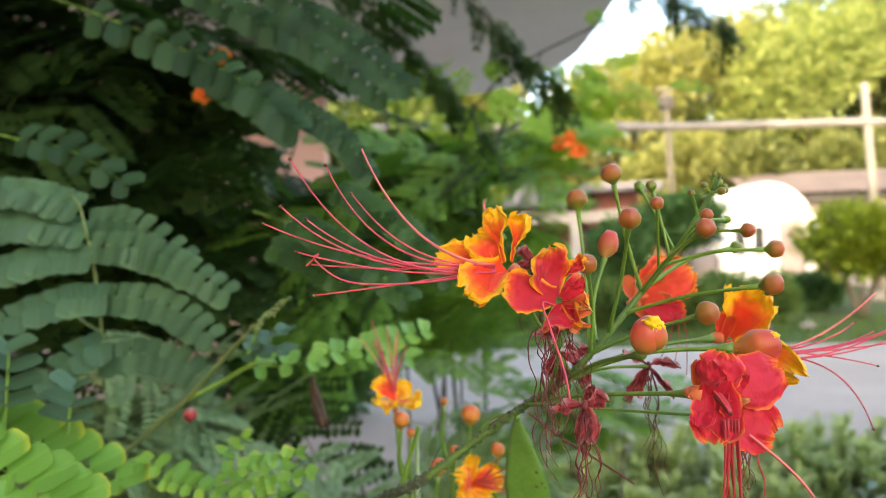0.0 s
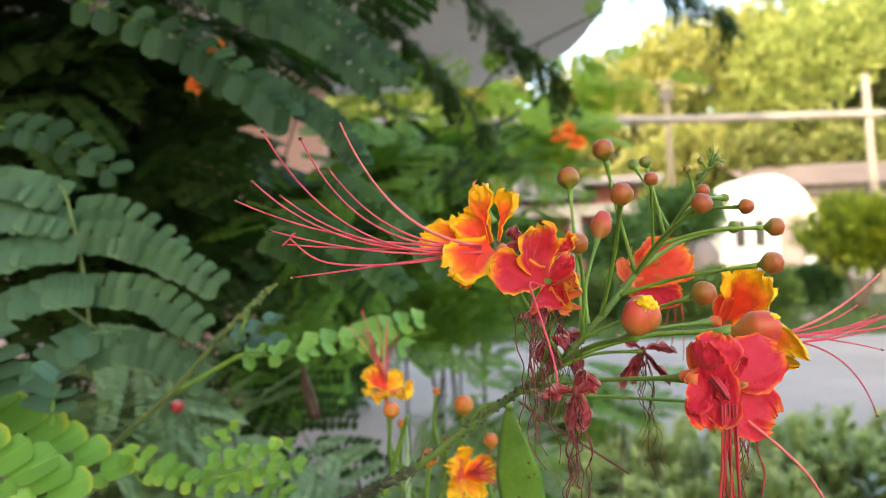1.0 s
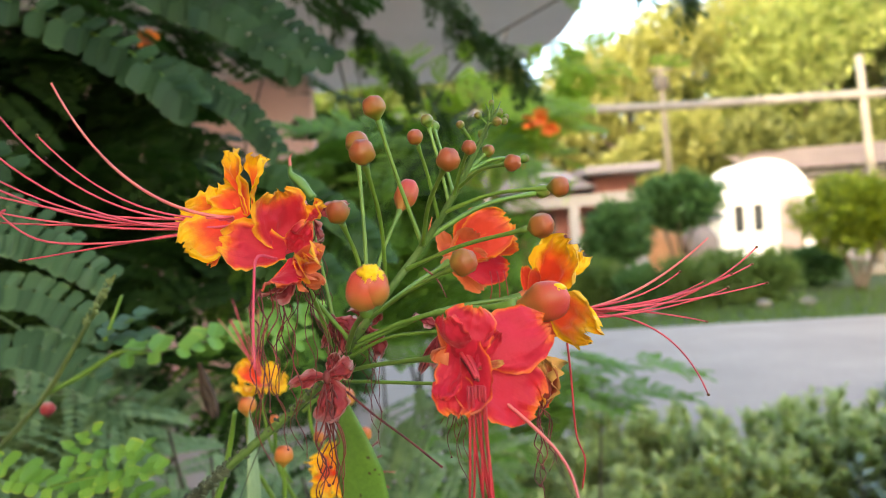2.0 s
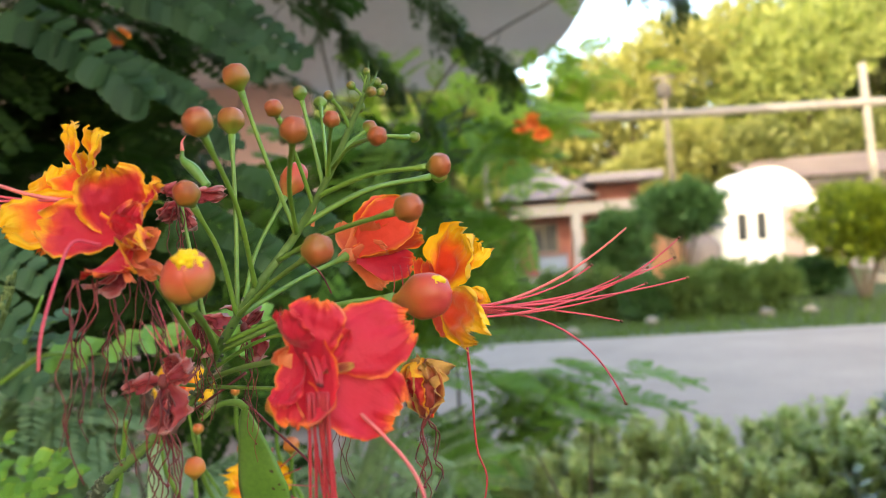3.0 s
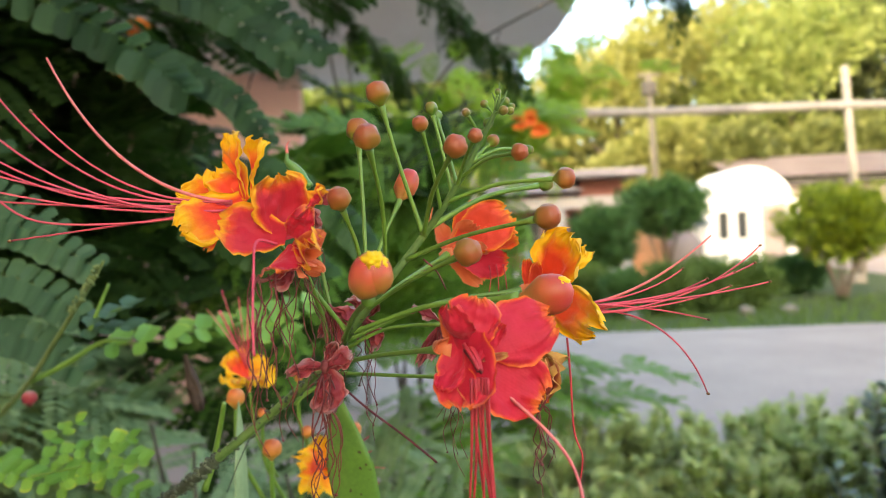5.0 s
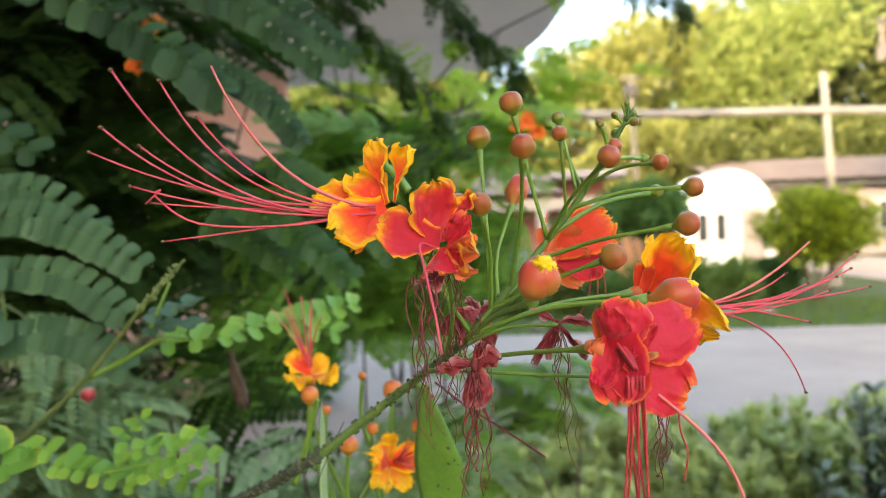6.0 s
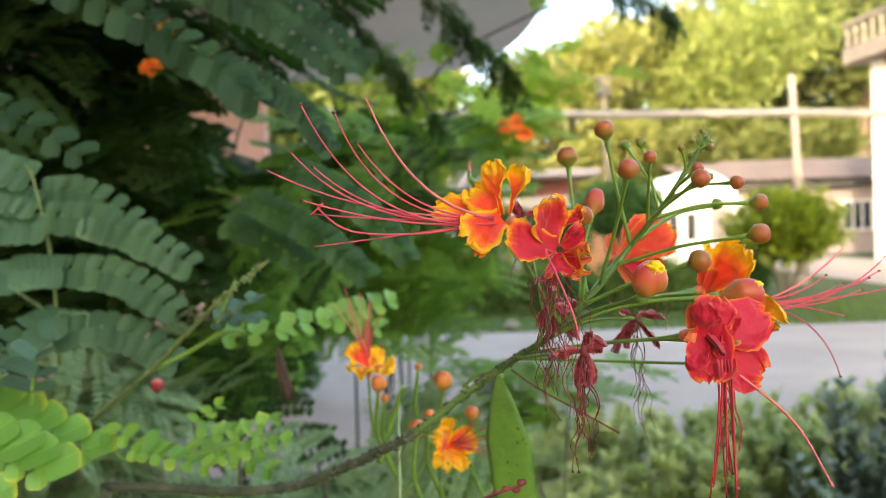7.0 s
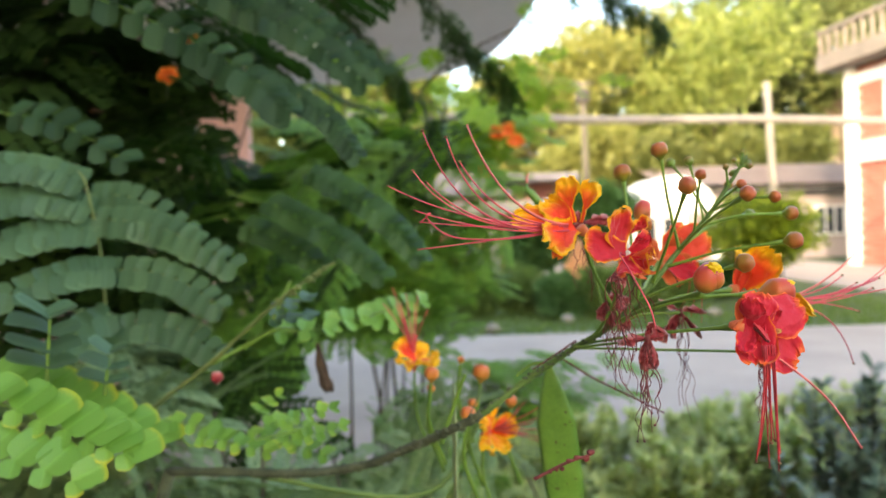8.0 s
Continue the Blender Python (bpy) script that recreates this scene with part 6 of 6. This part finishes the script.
leafy_shrub((-0.15, 2.1, 0), "tall green shrub reaching out from under the eave",
            [(-0.0302, 2.2001, 1.6831), (0.2164, 2.3001, 1.8903), (0.0561, 2.1001, 1.4340), (-0.1055, 2.0001, 1.9637)],
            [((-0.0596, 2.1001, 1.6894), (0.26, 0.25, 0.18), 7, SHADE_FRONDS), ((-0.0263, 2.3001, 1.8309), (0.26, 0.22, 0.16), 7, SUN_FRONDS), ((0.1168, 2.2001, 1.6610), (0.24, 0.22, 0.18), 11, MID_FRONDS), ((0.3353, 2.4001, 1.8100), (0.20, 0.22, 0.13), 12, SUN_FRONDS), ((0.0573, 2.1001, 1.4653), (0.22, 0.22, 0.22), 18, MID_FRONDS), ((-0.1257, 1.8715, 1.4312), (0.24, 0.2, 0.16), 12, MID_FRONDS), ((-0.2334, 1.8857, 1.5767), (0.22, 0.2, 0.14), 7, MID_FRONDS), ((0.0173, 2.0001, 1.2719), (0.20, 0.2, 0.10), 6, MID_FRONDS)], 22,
            (((-0.1389, 1.5001, 1.7368), (-0.2779, 3.0001, 2.0234), 0.10), ((0.0061, 1.5001, 1.7200), (0.0120, 3.0001, 1.9898), 0.08), ((0.1386, 1.5001, 1.6701), (0.2771, 3.0001, 1.8900), 0.08), ((-0.1387, 0.7000, 1.2997), (-0.5129, 2.5000, 0.9369), 0.12), ((-0.0981, 0.7000, 1.3228), (-0.3642, 2.5000, 1.0213), 0.11)))
leafy_shrub((-0.12, 0.95, 0), "low green fronds at the foot of the shrubs",
            [(-0.1191, 1.0001, 1.1419), (-0.2681, 0.9569, 1.2241), (-0.2001, 0.9001, 1.2032)],
            [((-0.1338, 1.0001, 1.1499), (0.22, 0.16, 0.08), 11, FINE_FRONDS), ((-0.3092, 1.0069, 1.2287), (0.20, 0.14, 0.10), 12, FINE_FRONDS), ((-0.3331, 0.9501, 1.1587), (0.24, 0.15, 0.08), 9, FINE_FRONDS), ((-0.3242, 1.1001, 1.2171), (0.2, 0.15, 0.10), 5, FINE_FRONDS), ((-0.0317, 1.1001, 1.1319), (0.16, 0.14, 0.06), 5, FINE_FRONDS)], 23, (((-0.0956, 0.7001, 1.3237), (-0.2735, 2.0001, 1.0889), 0.09), ((-0.1387, 0.7000, 1.2997), (-0.5129, 2.5000, 0.9369), 0.12), ((-0.0981, 0.7000, 1.3228), (-0.3642, 2.5000, 1.0213), 0.11)))
roadside = leafy_shrub((0.50, 1.9, 0), "spreading green fronds by the roadside",
            [(0.2331, 1.8565, 1.0545), (0.4441, 1.9071, 1.0429), (0.0905, 1.6549, 0.9733)],
            [((0.1663, 1.8565, 1.0165), (0.16, 0.14, 0.05), 14, SMALL_FRONDS), ((0.0658, 1.6547, 0.9631), (0.14, 0.12, 0.08), 12, SMALL_FRONDS)], 24)


def hang_frond(sh, base, tip, normal, meshes, k):
    """One frond laid from base to tip."""
    b, t = Vector(base), Vector(tip)
    y = (t - b).normalized()
    x = y.cross(Vector(normal)).normalized()
    m = Matrix((x, y, x.cross(y))).transposed().to_4x4()
    m.translation = b
    s = (t - b).length / 0.34
    f = new("frond", meshes[k % len(meshes)])
    f.parent = sh
    f.matrix_parent_inverse = Matrix.Translation(-sh.location)
    f.matrix_basis = m @ Matrix.Diagonal((s, s, s, 1))


rnd = random.Random(29)
for k in range(26):
    b = Vector((rnd.uniform(0.02, 0.50), rnd.uniform(1.80, 2.0), 1.108 + rnd.choice((-0.070, 0.0, 0.008)) + rnd.uniform(-0.010, 0.010)))
    hang_frond(roadside, b, b + Vector((rnd.uniform(0.12, 0.19), rnd.uniform(-0.05, 0.05), rnd.uniform(-0.022, 0.010))), (rnd.uniform(-0.2, 0.2), rnd.uniform(-0.4, 0.0), 1), MID_FRONDS, k)


overhang = thing("leafy_shrub", (0.10, 2.6, 0), "tall shrub whose thin branches hang before the eave", "shrub")
for k, (a, b, c) in enumerate((((0.10, 2.6, 0), (-0.1034, 2.2001, 1.4888), (-0.1579, 1.7001, 2.0924)), ((0.12, 2.62, 0), (0.1405, 2.4001, 1.5542), (0.3111, 2.2001, 2.0151)), ((0.08, 2.58, 0), (0.0370, 2.3001, 1.6911), (0.5439, 1.9001, 2.0835)))):
    bm = bmesh.new()
    tube(bm, spline([a, b, c], 18), 0.007, 0.002, 7)
    part("stem", bm, TWIG_DARK, overhang)
for k, (a, b, n, ms) in enumerate((
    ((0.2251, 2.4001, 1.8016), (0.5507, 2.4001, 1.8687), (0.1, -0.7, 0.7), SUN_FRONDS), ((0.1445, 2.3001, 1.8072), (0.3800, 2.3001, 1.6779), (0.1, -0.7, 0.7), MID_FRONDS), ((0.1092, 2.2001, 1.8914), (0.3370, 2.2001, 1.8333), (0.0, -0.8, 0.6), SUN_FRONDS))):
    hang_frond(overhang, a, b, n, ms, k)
# drooping sprays before the eave, in the shade-darkened leaf colour
rnd = random.Random(31)
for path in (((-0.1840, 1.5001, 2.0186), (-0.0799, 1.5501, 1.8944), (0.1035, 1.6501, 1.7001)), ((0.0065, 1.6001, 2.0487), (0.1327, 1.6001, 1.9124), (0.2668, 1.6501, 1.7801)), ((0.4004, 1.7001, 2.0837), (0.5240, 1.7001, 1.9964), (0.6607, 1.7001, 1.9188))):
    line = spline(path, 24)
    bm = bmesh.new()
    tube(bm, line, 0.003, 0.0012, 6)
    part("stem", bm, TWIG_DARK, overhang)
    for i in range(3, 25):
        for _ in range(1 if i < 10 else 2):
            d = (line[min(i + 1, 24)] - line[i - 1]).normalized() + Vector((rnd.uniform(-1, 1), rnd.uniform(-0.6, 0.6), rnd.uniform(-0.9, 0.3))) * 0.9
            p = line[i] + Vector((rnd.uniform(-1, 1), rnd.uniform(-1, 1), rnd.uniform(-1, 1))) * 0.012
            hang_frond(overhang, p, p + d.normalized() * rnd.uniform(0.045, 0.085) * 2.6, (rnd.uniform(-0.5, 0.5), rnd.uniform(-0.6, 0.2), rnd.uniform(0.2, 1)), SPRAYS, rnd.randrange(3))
# leaves farther along the branches, in the sun-brightened leaf colour
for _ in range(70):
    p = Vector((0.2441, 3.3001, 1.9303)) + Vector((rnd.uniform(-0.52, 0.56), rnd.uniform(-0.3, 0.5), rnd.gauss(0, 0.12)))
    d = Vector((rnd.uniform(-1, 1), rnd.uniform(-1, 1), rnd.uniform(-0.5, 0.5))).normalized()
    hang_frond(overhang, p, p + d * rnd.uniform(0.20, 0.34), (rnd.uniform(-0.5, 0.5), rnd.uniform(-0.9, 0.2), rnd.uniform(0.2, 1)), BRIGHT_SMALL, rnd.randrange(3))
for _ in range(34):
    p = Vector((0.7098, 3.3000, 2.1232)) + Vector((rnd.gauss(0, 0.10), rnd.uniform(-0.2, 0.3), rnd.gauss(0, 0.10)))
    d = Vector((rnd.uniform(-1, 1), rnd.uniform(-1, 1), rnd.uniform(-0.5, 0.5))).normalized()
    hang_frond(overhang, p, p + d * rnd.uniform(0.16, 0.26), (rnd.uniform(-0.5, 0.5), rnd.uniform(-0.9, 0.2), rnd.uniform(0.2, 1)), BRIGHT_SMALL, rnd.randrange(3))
# far blossoms of this shrub
for k, c in enumerate(((0.3590, 2.2664, 1.7521), (0.4148, 2.2662, 1.7266), (0.3270, 2.3648, 1.6446), (0.3834, 2.2501, 1.7565), (0.3876, 2.2867, 1.7731), (-0.3253, 1.1526, 1.7545), (-0.3541, 1.1576, 1.6992))):
    c = Vector(c)
    size = 1.0 if k < 5 else 0.6
    bm = bmesh.new()
    tube(bm, spline([c + Vector((-0.012, 0.03, -0.03)), c + Vector((-0.005, 0.01, -0.01)), c], 8), 0.0008, 0.002, 6)
    fl = part("flower", bm, STEM_WOOD, overhang, "small orange-red blossom")
    for j in range(5):
        a = j * math.tau / 5 + k
        d = Vector((math.cos(a) * 0.030, -0.012, math.sin(a) * 0.022)) * size
        petal("petal", fl, PETAL_FAR, c, c + d, Vector((0, 1, 0)).cross(d).normalized() * 0.013 * size, 0.004, 0.002, 0.003, 0.3, 950 + 10 * k + j, 8, 8)


def clump(name, parent, mat, centre, half, count, leaf, seed, up=0.3, shell=0.55):
    """A crown or hedge of single leaves, thicker to its outside, with an uneven outline."""
    rnd = random.Random(seed)
    c, h = Vector(centre), Vector(half)
    verts, faces = [], []
    while len(faces) < count * 2:
        q = Vector((rnd.gauss(0, 1), rnd.gauss(0, 1), rnd.gauss(0, 1))).normalized()
        k = rnd.uniform(shell, 1.0) * (1 + 0.35 * noise.noise(q * 2.2 + c))
        p = c + Vector((q.x * h.x, q.y * h.y, q.z * h.z)) * k
        if noise.noise(p * (2.2 / max(h))) < -0.28:
            continue
        way = (q + Vector((rnd.uniform(-1, 1), rnd.uniform(-1, 1), rnd.uniform(-1, 1) + up)) * 0.9).normalized()
        nrm = Vector((rnd.uniform(-1, 1), rnd.uniform(-1, 1), rnd.uniform(-0.2, 1.6))).normalized()
        x = way.cross(nrm).normalized()
        n = len(verts)
        L = leaf * rnd.uniform(0.7, 1.3)
        for v, w in ((0, 0.1), (0.5, 1.0), (1.0, 0.1)):
            verts.append(p + way * L * v + x * L * 0.24 * w)
            verts.append(p + way * L * v - x * L * 0.24 * w)
        faces.append((n, n + 2, n + 3, n + 1))
        faces.append((n + 2, n + 4, n + 5, n + 3))
    me = bpy.data.meshes.new(name)
    me.from_pydata(verts, [], faces)
    me.materials.append(mat)
    ob = new(name, me)
    ob.parent = parent
    if parent.data is None:
        ob.matrix_parent_inverse = Matrix.Translation(-parent.location)
    return ob


FAR_YELLOW = leaf_material("yellow_green_foliage", (0.145, 0.16, 0.045), (0.275, 0.28, 0.09), None, 0.6, 0.35, (0.4, 0.45, 0.04), True, 9)
FAR_GREEN = leaf_material("bright_green_foliage", (0.13, 0.17, 0.044), (0.255, 0.295, 0.09), None, 0.6, 0.35, (0.25, 0.42, 0.04), True, 9)
FAR_DARK = leaf_material("deep_green_foliage", (0.050, 0.072, 0.018), (0.150, 0.165, 0.045), None, 0.6, 0.25, (0.16, 0.22, 0.03), True, 9)
FAR_GREY = leaf_material("grey_green_foliage", (0.080, 0.108, 0.034), (0.160, 0.190, 0.068), None, 0.6, 0.3, (0.2, 0.3, 0.1), True, 9)
BUSH_DARK = leaf_material("clipped_bush_foliage", (0.03, 0.085, 0.022), (0.07, 0.16, 0.045), None, 0.55, 0.25, (0.08, 0.22, 0.03), True, 9)
BUSH_LIME = leaf_material("lime_bush_foliage", (0.045, 0.090, 0.007), (0.22, 0.29, 0.016), None, 0.55, 0.15, (0.25, 0.34, 0.02), True, 9)
HEDGE_PALE = leaf_material("pale_hedge_foliage", (0.29, 0.38, 0.12), (0.55, 0.63, 0.26), None, 0.5, 0.4, (0.36, 0.50, 0.10), True, 9)
BUSH_MID = leaf_material("mid_green_bush_foliage", (0.050, 0.105, 0.024), (0.125, 0.200, 0.050), None, 0.55, 0.25, (0.15, 0.28, 0.04), True, 9)
HEDGE_BLUE = leaf_material("dark_glossy_foliage", (0.055, 0.095, 0.055), (0.14, 0.21, 0.13), None, 0.35, 0.15, (0.05, 0.12, 0.06), True, 9)
BARK = rough_surface("grey_brown_bark", (0.09, 0.07, 0.05), (0.20, 0.16, 0.12), 3, 0.9, 30, 0.6, 0.02)


def tree(x, y, height, crown, mat, seed, leaf=0.46, count=8000, low=0.35):
    rnd = random.Random(seed)
    tr = thing("tree", (x, y, 0), "broad leafy tree in the sun beyond the houses", "tree", "trees beyond the houses")
    bm = bmesh.new()
    top = Vector((x + rnd.uniform(-0.6, 0.6), y, height * 0.62))
    tube(bm, spline([(x, y, -0.1), (x + rnd.uniform(-0.3, 0.3), y, height * 0.3), top], 10), height * 0.028, height * 0.012, 9)
    part("trunk", bm, BARK, tr)
    lobes = 9
    for k in range(lobes):
        a = k * 2.4 + rnd.uniform(-0.4, 0.4)
        rr = crown * (0.25 + 0.42 * (k / lobes) ** 0.5)
        c = Vector((x + rr * math.cos(a), y + rr * math.sin(a), height * (low + (0.88 - low) * ((k * 0.37) % 1.0))))
        bm = bmesh.new()
        s = Vector((x, y, height * rnd.uniform(0.25, 0.45)))
        tube(bm, spline([s, s.lerp(c, 0.5) + Vector((0, 0, 0.4)), c], 8), height * 0.010, height * 0.003, 6)
        part("limb", bm, BARK, tr)
        clump("crown", tr, mat, c, (crown * 0.52, crown * 0.52, crown * 0.44), count // lobes, leaf, seed * 31 + k, 0.1, 0.35)
    return tr


for k, (tok, h, cr, mat) in enumerate((
    ((9.7687, 38.1361, 4.2049), 12.6, 4.2, FAR_YELLOW), ((13.9116, 42.1520, 4.2683), 14.5, 4.8, FAR_YELLOW), ((16.5291, 40.1561, 3.8926), 14.0, 4.8, FAR_GREEN), ((18.8191, 38.1594, 3.5410), 14.0, 4.6, FAR_GREEN),
    ((25.7032, 44.1850, 3.5870), 18.5, 6.0, FAR_GREY), ((25.0896, 54.1967, 4.5504), 23.5, 7.4, FAR_GREY), ((7.0024, 40.1316, 4.5915), 11.6, 3.9, FAR_YELLOW), ((28.2909, 42.1890, 3.2136), 18.5, 6.0, FAR_GREY), ((34.2177, 44.2069, 2.9625), 18.0, 6.0, FAR_GREY),
    ((-2.6495, 22.0830, 3.6464), 7.2, 2.8, FAR_GREEN), ((-0.0485, 25.0936, 3.7311), 7.4, 2.8, FAR_YELLOW), ((2.6581, 42.1231, 5.0938), 8.0, 3.6, FAR_GREEN), ((-2.4601, 44.1126, 5.6529), 9.0, 4.0, FAR_GREEN), ((9.4801, 33.1287, 3.7668), 6.2, 2.6, FAR_YELLOW), ((13.0538, 34.1392, 3.5965), 6.0, 2.6, FAR_DARK), ((16.8210, 35.1502, 3.4120), 6.0, 2.6, FAR_DARK), ((20.5137, 36.1611, 3.2330), 6.5, 2.8, FAR_DARK), ((38.8024, 44.2187, 2.6262), 12.0, 4.5, FAR_GREEN))):
    tree(tok[0], tok[1], h, cr, mat, 300 + k, 0.48 if h > 15 else 0.36, 13000 if h > 15 else 11000, 0.2)


def bush(name, label, x, y, z, rx, ry, rz, mat, seed, leaf, count, trunk=True, group=""):
    b = thing(name, (x, y, 0), label, "bush", group)
    if trunk:
        for k in range(6):
            bm = bmesh.new()
            a = k * 1.05 + 0.3
            tube(bm, spline([(x + 0.05 * math.cos(a), y + 0.05 * math.sin(a), 0), (x + rx * 0.22 * math.cos(a), y + ry * 0.2 * math.sin(a), z * 0.4), (x + rx * 0.6 * math.cos(a), y + ry * 0.6 * math.sin(a), z)], 8), 0.032, 0.014, 7)
            part("trunk", bm, BARK, b)
    clump("crown", b, mat, (x, y, z), (rx, ry, rz), count, leaf, seed, 0.2, 0.6)
    clump("inner_crown", b, mat, (x, y, z - 0.1 * rz), (rx * 0.80, ry * 0.80, rz * 0.80), count, leaf * 1.5, seed + 1, 0.2, 0.1)
    return b


c = (5.6557, 18.0855, 1.6597)
bush("round_bush", "round clipped green bush on a short trunk", c[0], c[1], 1.92, 1.04, 1.0, 0.66, BUSH_DARK, 41, 0.13, 3600)
c = (3.9347, 17.0719, 1.1142)
bush("round_bush", "dark rounded bush beside the porch", c[0], c[1], 1.22, 0.75, 0.75, 0.74, BUSH_DARK, 42, 0.13, 2600)
c = (7.0746, 13.0843, 1.2311)
bush("round_bush", "clipped lime-green bush on several thin trunks", c[0] + 0.12, c[1], 1.36, 1.08, 0.95, 0.66, BUSH_LIME, 43, 0.10, 4600)
for k, (tok, rx, rz) in enumerate((((3.8807, 12.2598, 0.2591), 0.42, 0.42), ((4.6381, 12.4622, 0.2354), 0.45, 0.45), ((5.4214, 12.6653, 0.2584), 0.42, 0.42), ((3.2384, 12.2570, 0.2150), 0.36, 0.36), ((7.1017, 14.5712, 0.2352), 0.55, 0.38), ((2.6732, 13.0554, 0.2409), 0.42, 0.42), ((1.8956, 13.0527, 0.2493), 0.42, 0.42), ((1.1180, 13.0501, 0.2577), 0.42, 0.42))):
    bush("hedge_bush", "low leafy hedge bush on the far verge", tok[0], tok[1], rz, rx * 1.25, rx, rz * 1.05, BUSH_DARK if k in (3, 4) else BUSH_MID, 50 + k, 0.09, 1500, False, "hedge along the verge")


for k, (x, y) in enumerate(((-1.55, 6.55), (-1.15, 6.5), (-0.95, 6.75))):
    bush("foundation_bush", "low dark green bush at the foot of the pink wall", x, y, 0.42, 0.34, 0.30, 0.46, BUSH_DARK, 70 + k, 0.07, 1300, False, "bushes along the pink wall")


def upright_plant(x, y, height, spread, mat, seed, leaves, label, name="hedge_plant", group="low hedge by the road"):
    """A low hedge plant: upright shoots crowded with narrow leaves."""
    rnd = random.Random(seed)
    pl = thing(name, (x, y, 0), label, "hedge plant", group)
    shoots = 16
    verts, faces = [], []
    for s in range(shoots):
        a, r = rnd.uniform(0, math.tau), spread * rnd.random() ** 0.6
        foot = Vector((x + 0.3 * r * math.cos(a), y + 0.3 * r * math.sin(a), 0))
        top = Vector((x + r * math.cos(a), y + r * math.sin(a), height * rnd.uniform(0.78, 1.04)))
        bm = bmesh.new()
        line = spline([foot, foot.lerp(top, 0.5) + Vector((rnd.uniform(-0.03, 0.03), rnd.uniform(-0.03, 0.03), 0)), top], 8)
        tube(bm, line, 0.006, 0.002, 5)
        part("shoot", bm, TWIG_DARK, pl)
        for _ in range(leaves):
            f = rnd.random() ** 0.6
            k = min(7, int(f * 8))
            p = line[k].lerp(line[k + 1], f * 8 - k)
            b = rnd.uniform(0, math.tau)
            way = Vector((math.cos(b), math.sin(b), rnd.uniform(0.2, 1.4))).normalized()
            oval_leaf(verts, faces, p, way, Vector((-math.cos(b) * 0.6, -math.sin(b) * 0.6, 0.8)).normalized(), rnd.uniform(0.045, 0.075), rnd.uniform(0.016, 0.026))
    me = bpy.data.meshes.new("foliage")
    me.from_pydata(verts, [], faces)
    me.polygons.foreach_set("use_smooth", [True] * len(me.polygons))
    me.materials.append(mat)
    ob = new("foliage", me)
    ob.parent = pl
    ob.matrix_parent_inverse = Matrix.Translation(-pl.location)
    return pl


rnd = random.Random(77)
for row, (yy, hh) in enumerate(((3.05, 0.48), (3.45, 0.48), (3.9, 0.47))):
    for k in range(13):
        x = 0.35 + 0.27 * k + rnd.uniform(-0.08, 0.08)
        y = yy - 0.035 * k + rnd.uniform(-0.1, 0.1)
        upright_plant(x, y, hh * rnd.uniform(0.84, 1.12) * (0.86 + 0.02 * k) + 0.014 * k, 0.24, HEDGE_PALE, 600 + row * 20 + k, 95, "pale green low hedge plant with upright shoots")
for k, (x, y, h) in enumerate(((1.62, 2.35, 0.92), (1.85, 2.2, 0.88), (1.42, 2.15, 0.72), (2.05, 2.5, 0.95))):
    upright_plant(x, y, h, 0.22, HEDGE_BLUE, 700 + k, 70, "dark glossy blue-green bush with small leaves", "dark_bush", "dark bushes")

# grass on the far verge
GRASS = leaf_material("grass_blade", (0.045, 0.095, 0.014), (0.105, 0.175, 0.028), None, 0.6, 0.3, (0.2, 0.35, 0.03), True, 9)
rnd = random.Random(88)
verts, faces = [], []
turn_m = pose(0, 0, 0, 0, 0, ROAD_TURN)
for _ in range(9000):
    p = turn_m @ Vector((rnd.uniform(-6, 16), 10.65 + 3.6 * rnd.random() ** 1.3, 0))
    a = rnd.uniform(0, math.tau)
    h = rnd.uniform(0.05, 0.14)
    n = len(verts)
    w = Vector((math.cos(a), math.sin(a), 0)) * 0.012
    verts += [p - w, p + w, p + Vector((rnd.uniform(-0.05, 0.05), rnd.uniform(-0.05, 0.05), h))]
    faces.append((n, n + 1, n + 2))
me = bpy.data.meshes.new("grass")
me.from_pydata(verts, [], faces)
me.materials.append(GRASS)
tagged(new("grass", me), "short bright grass along the far verge", "grass", kind="stuff")
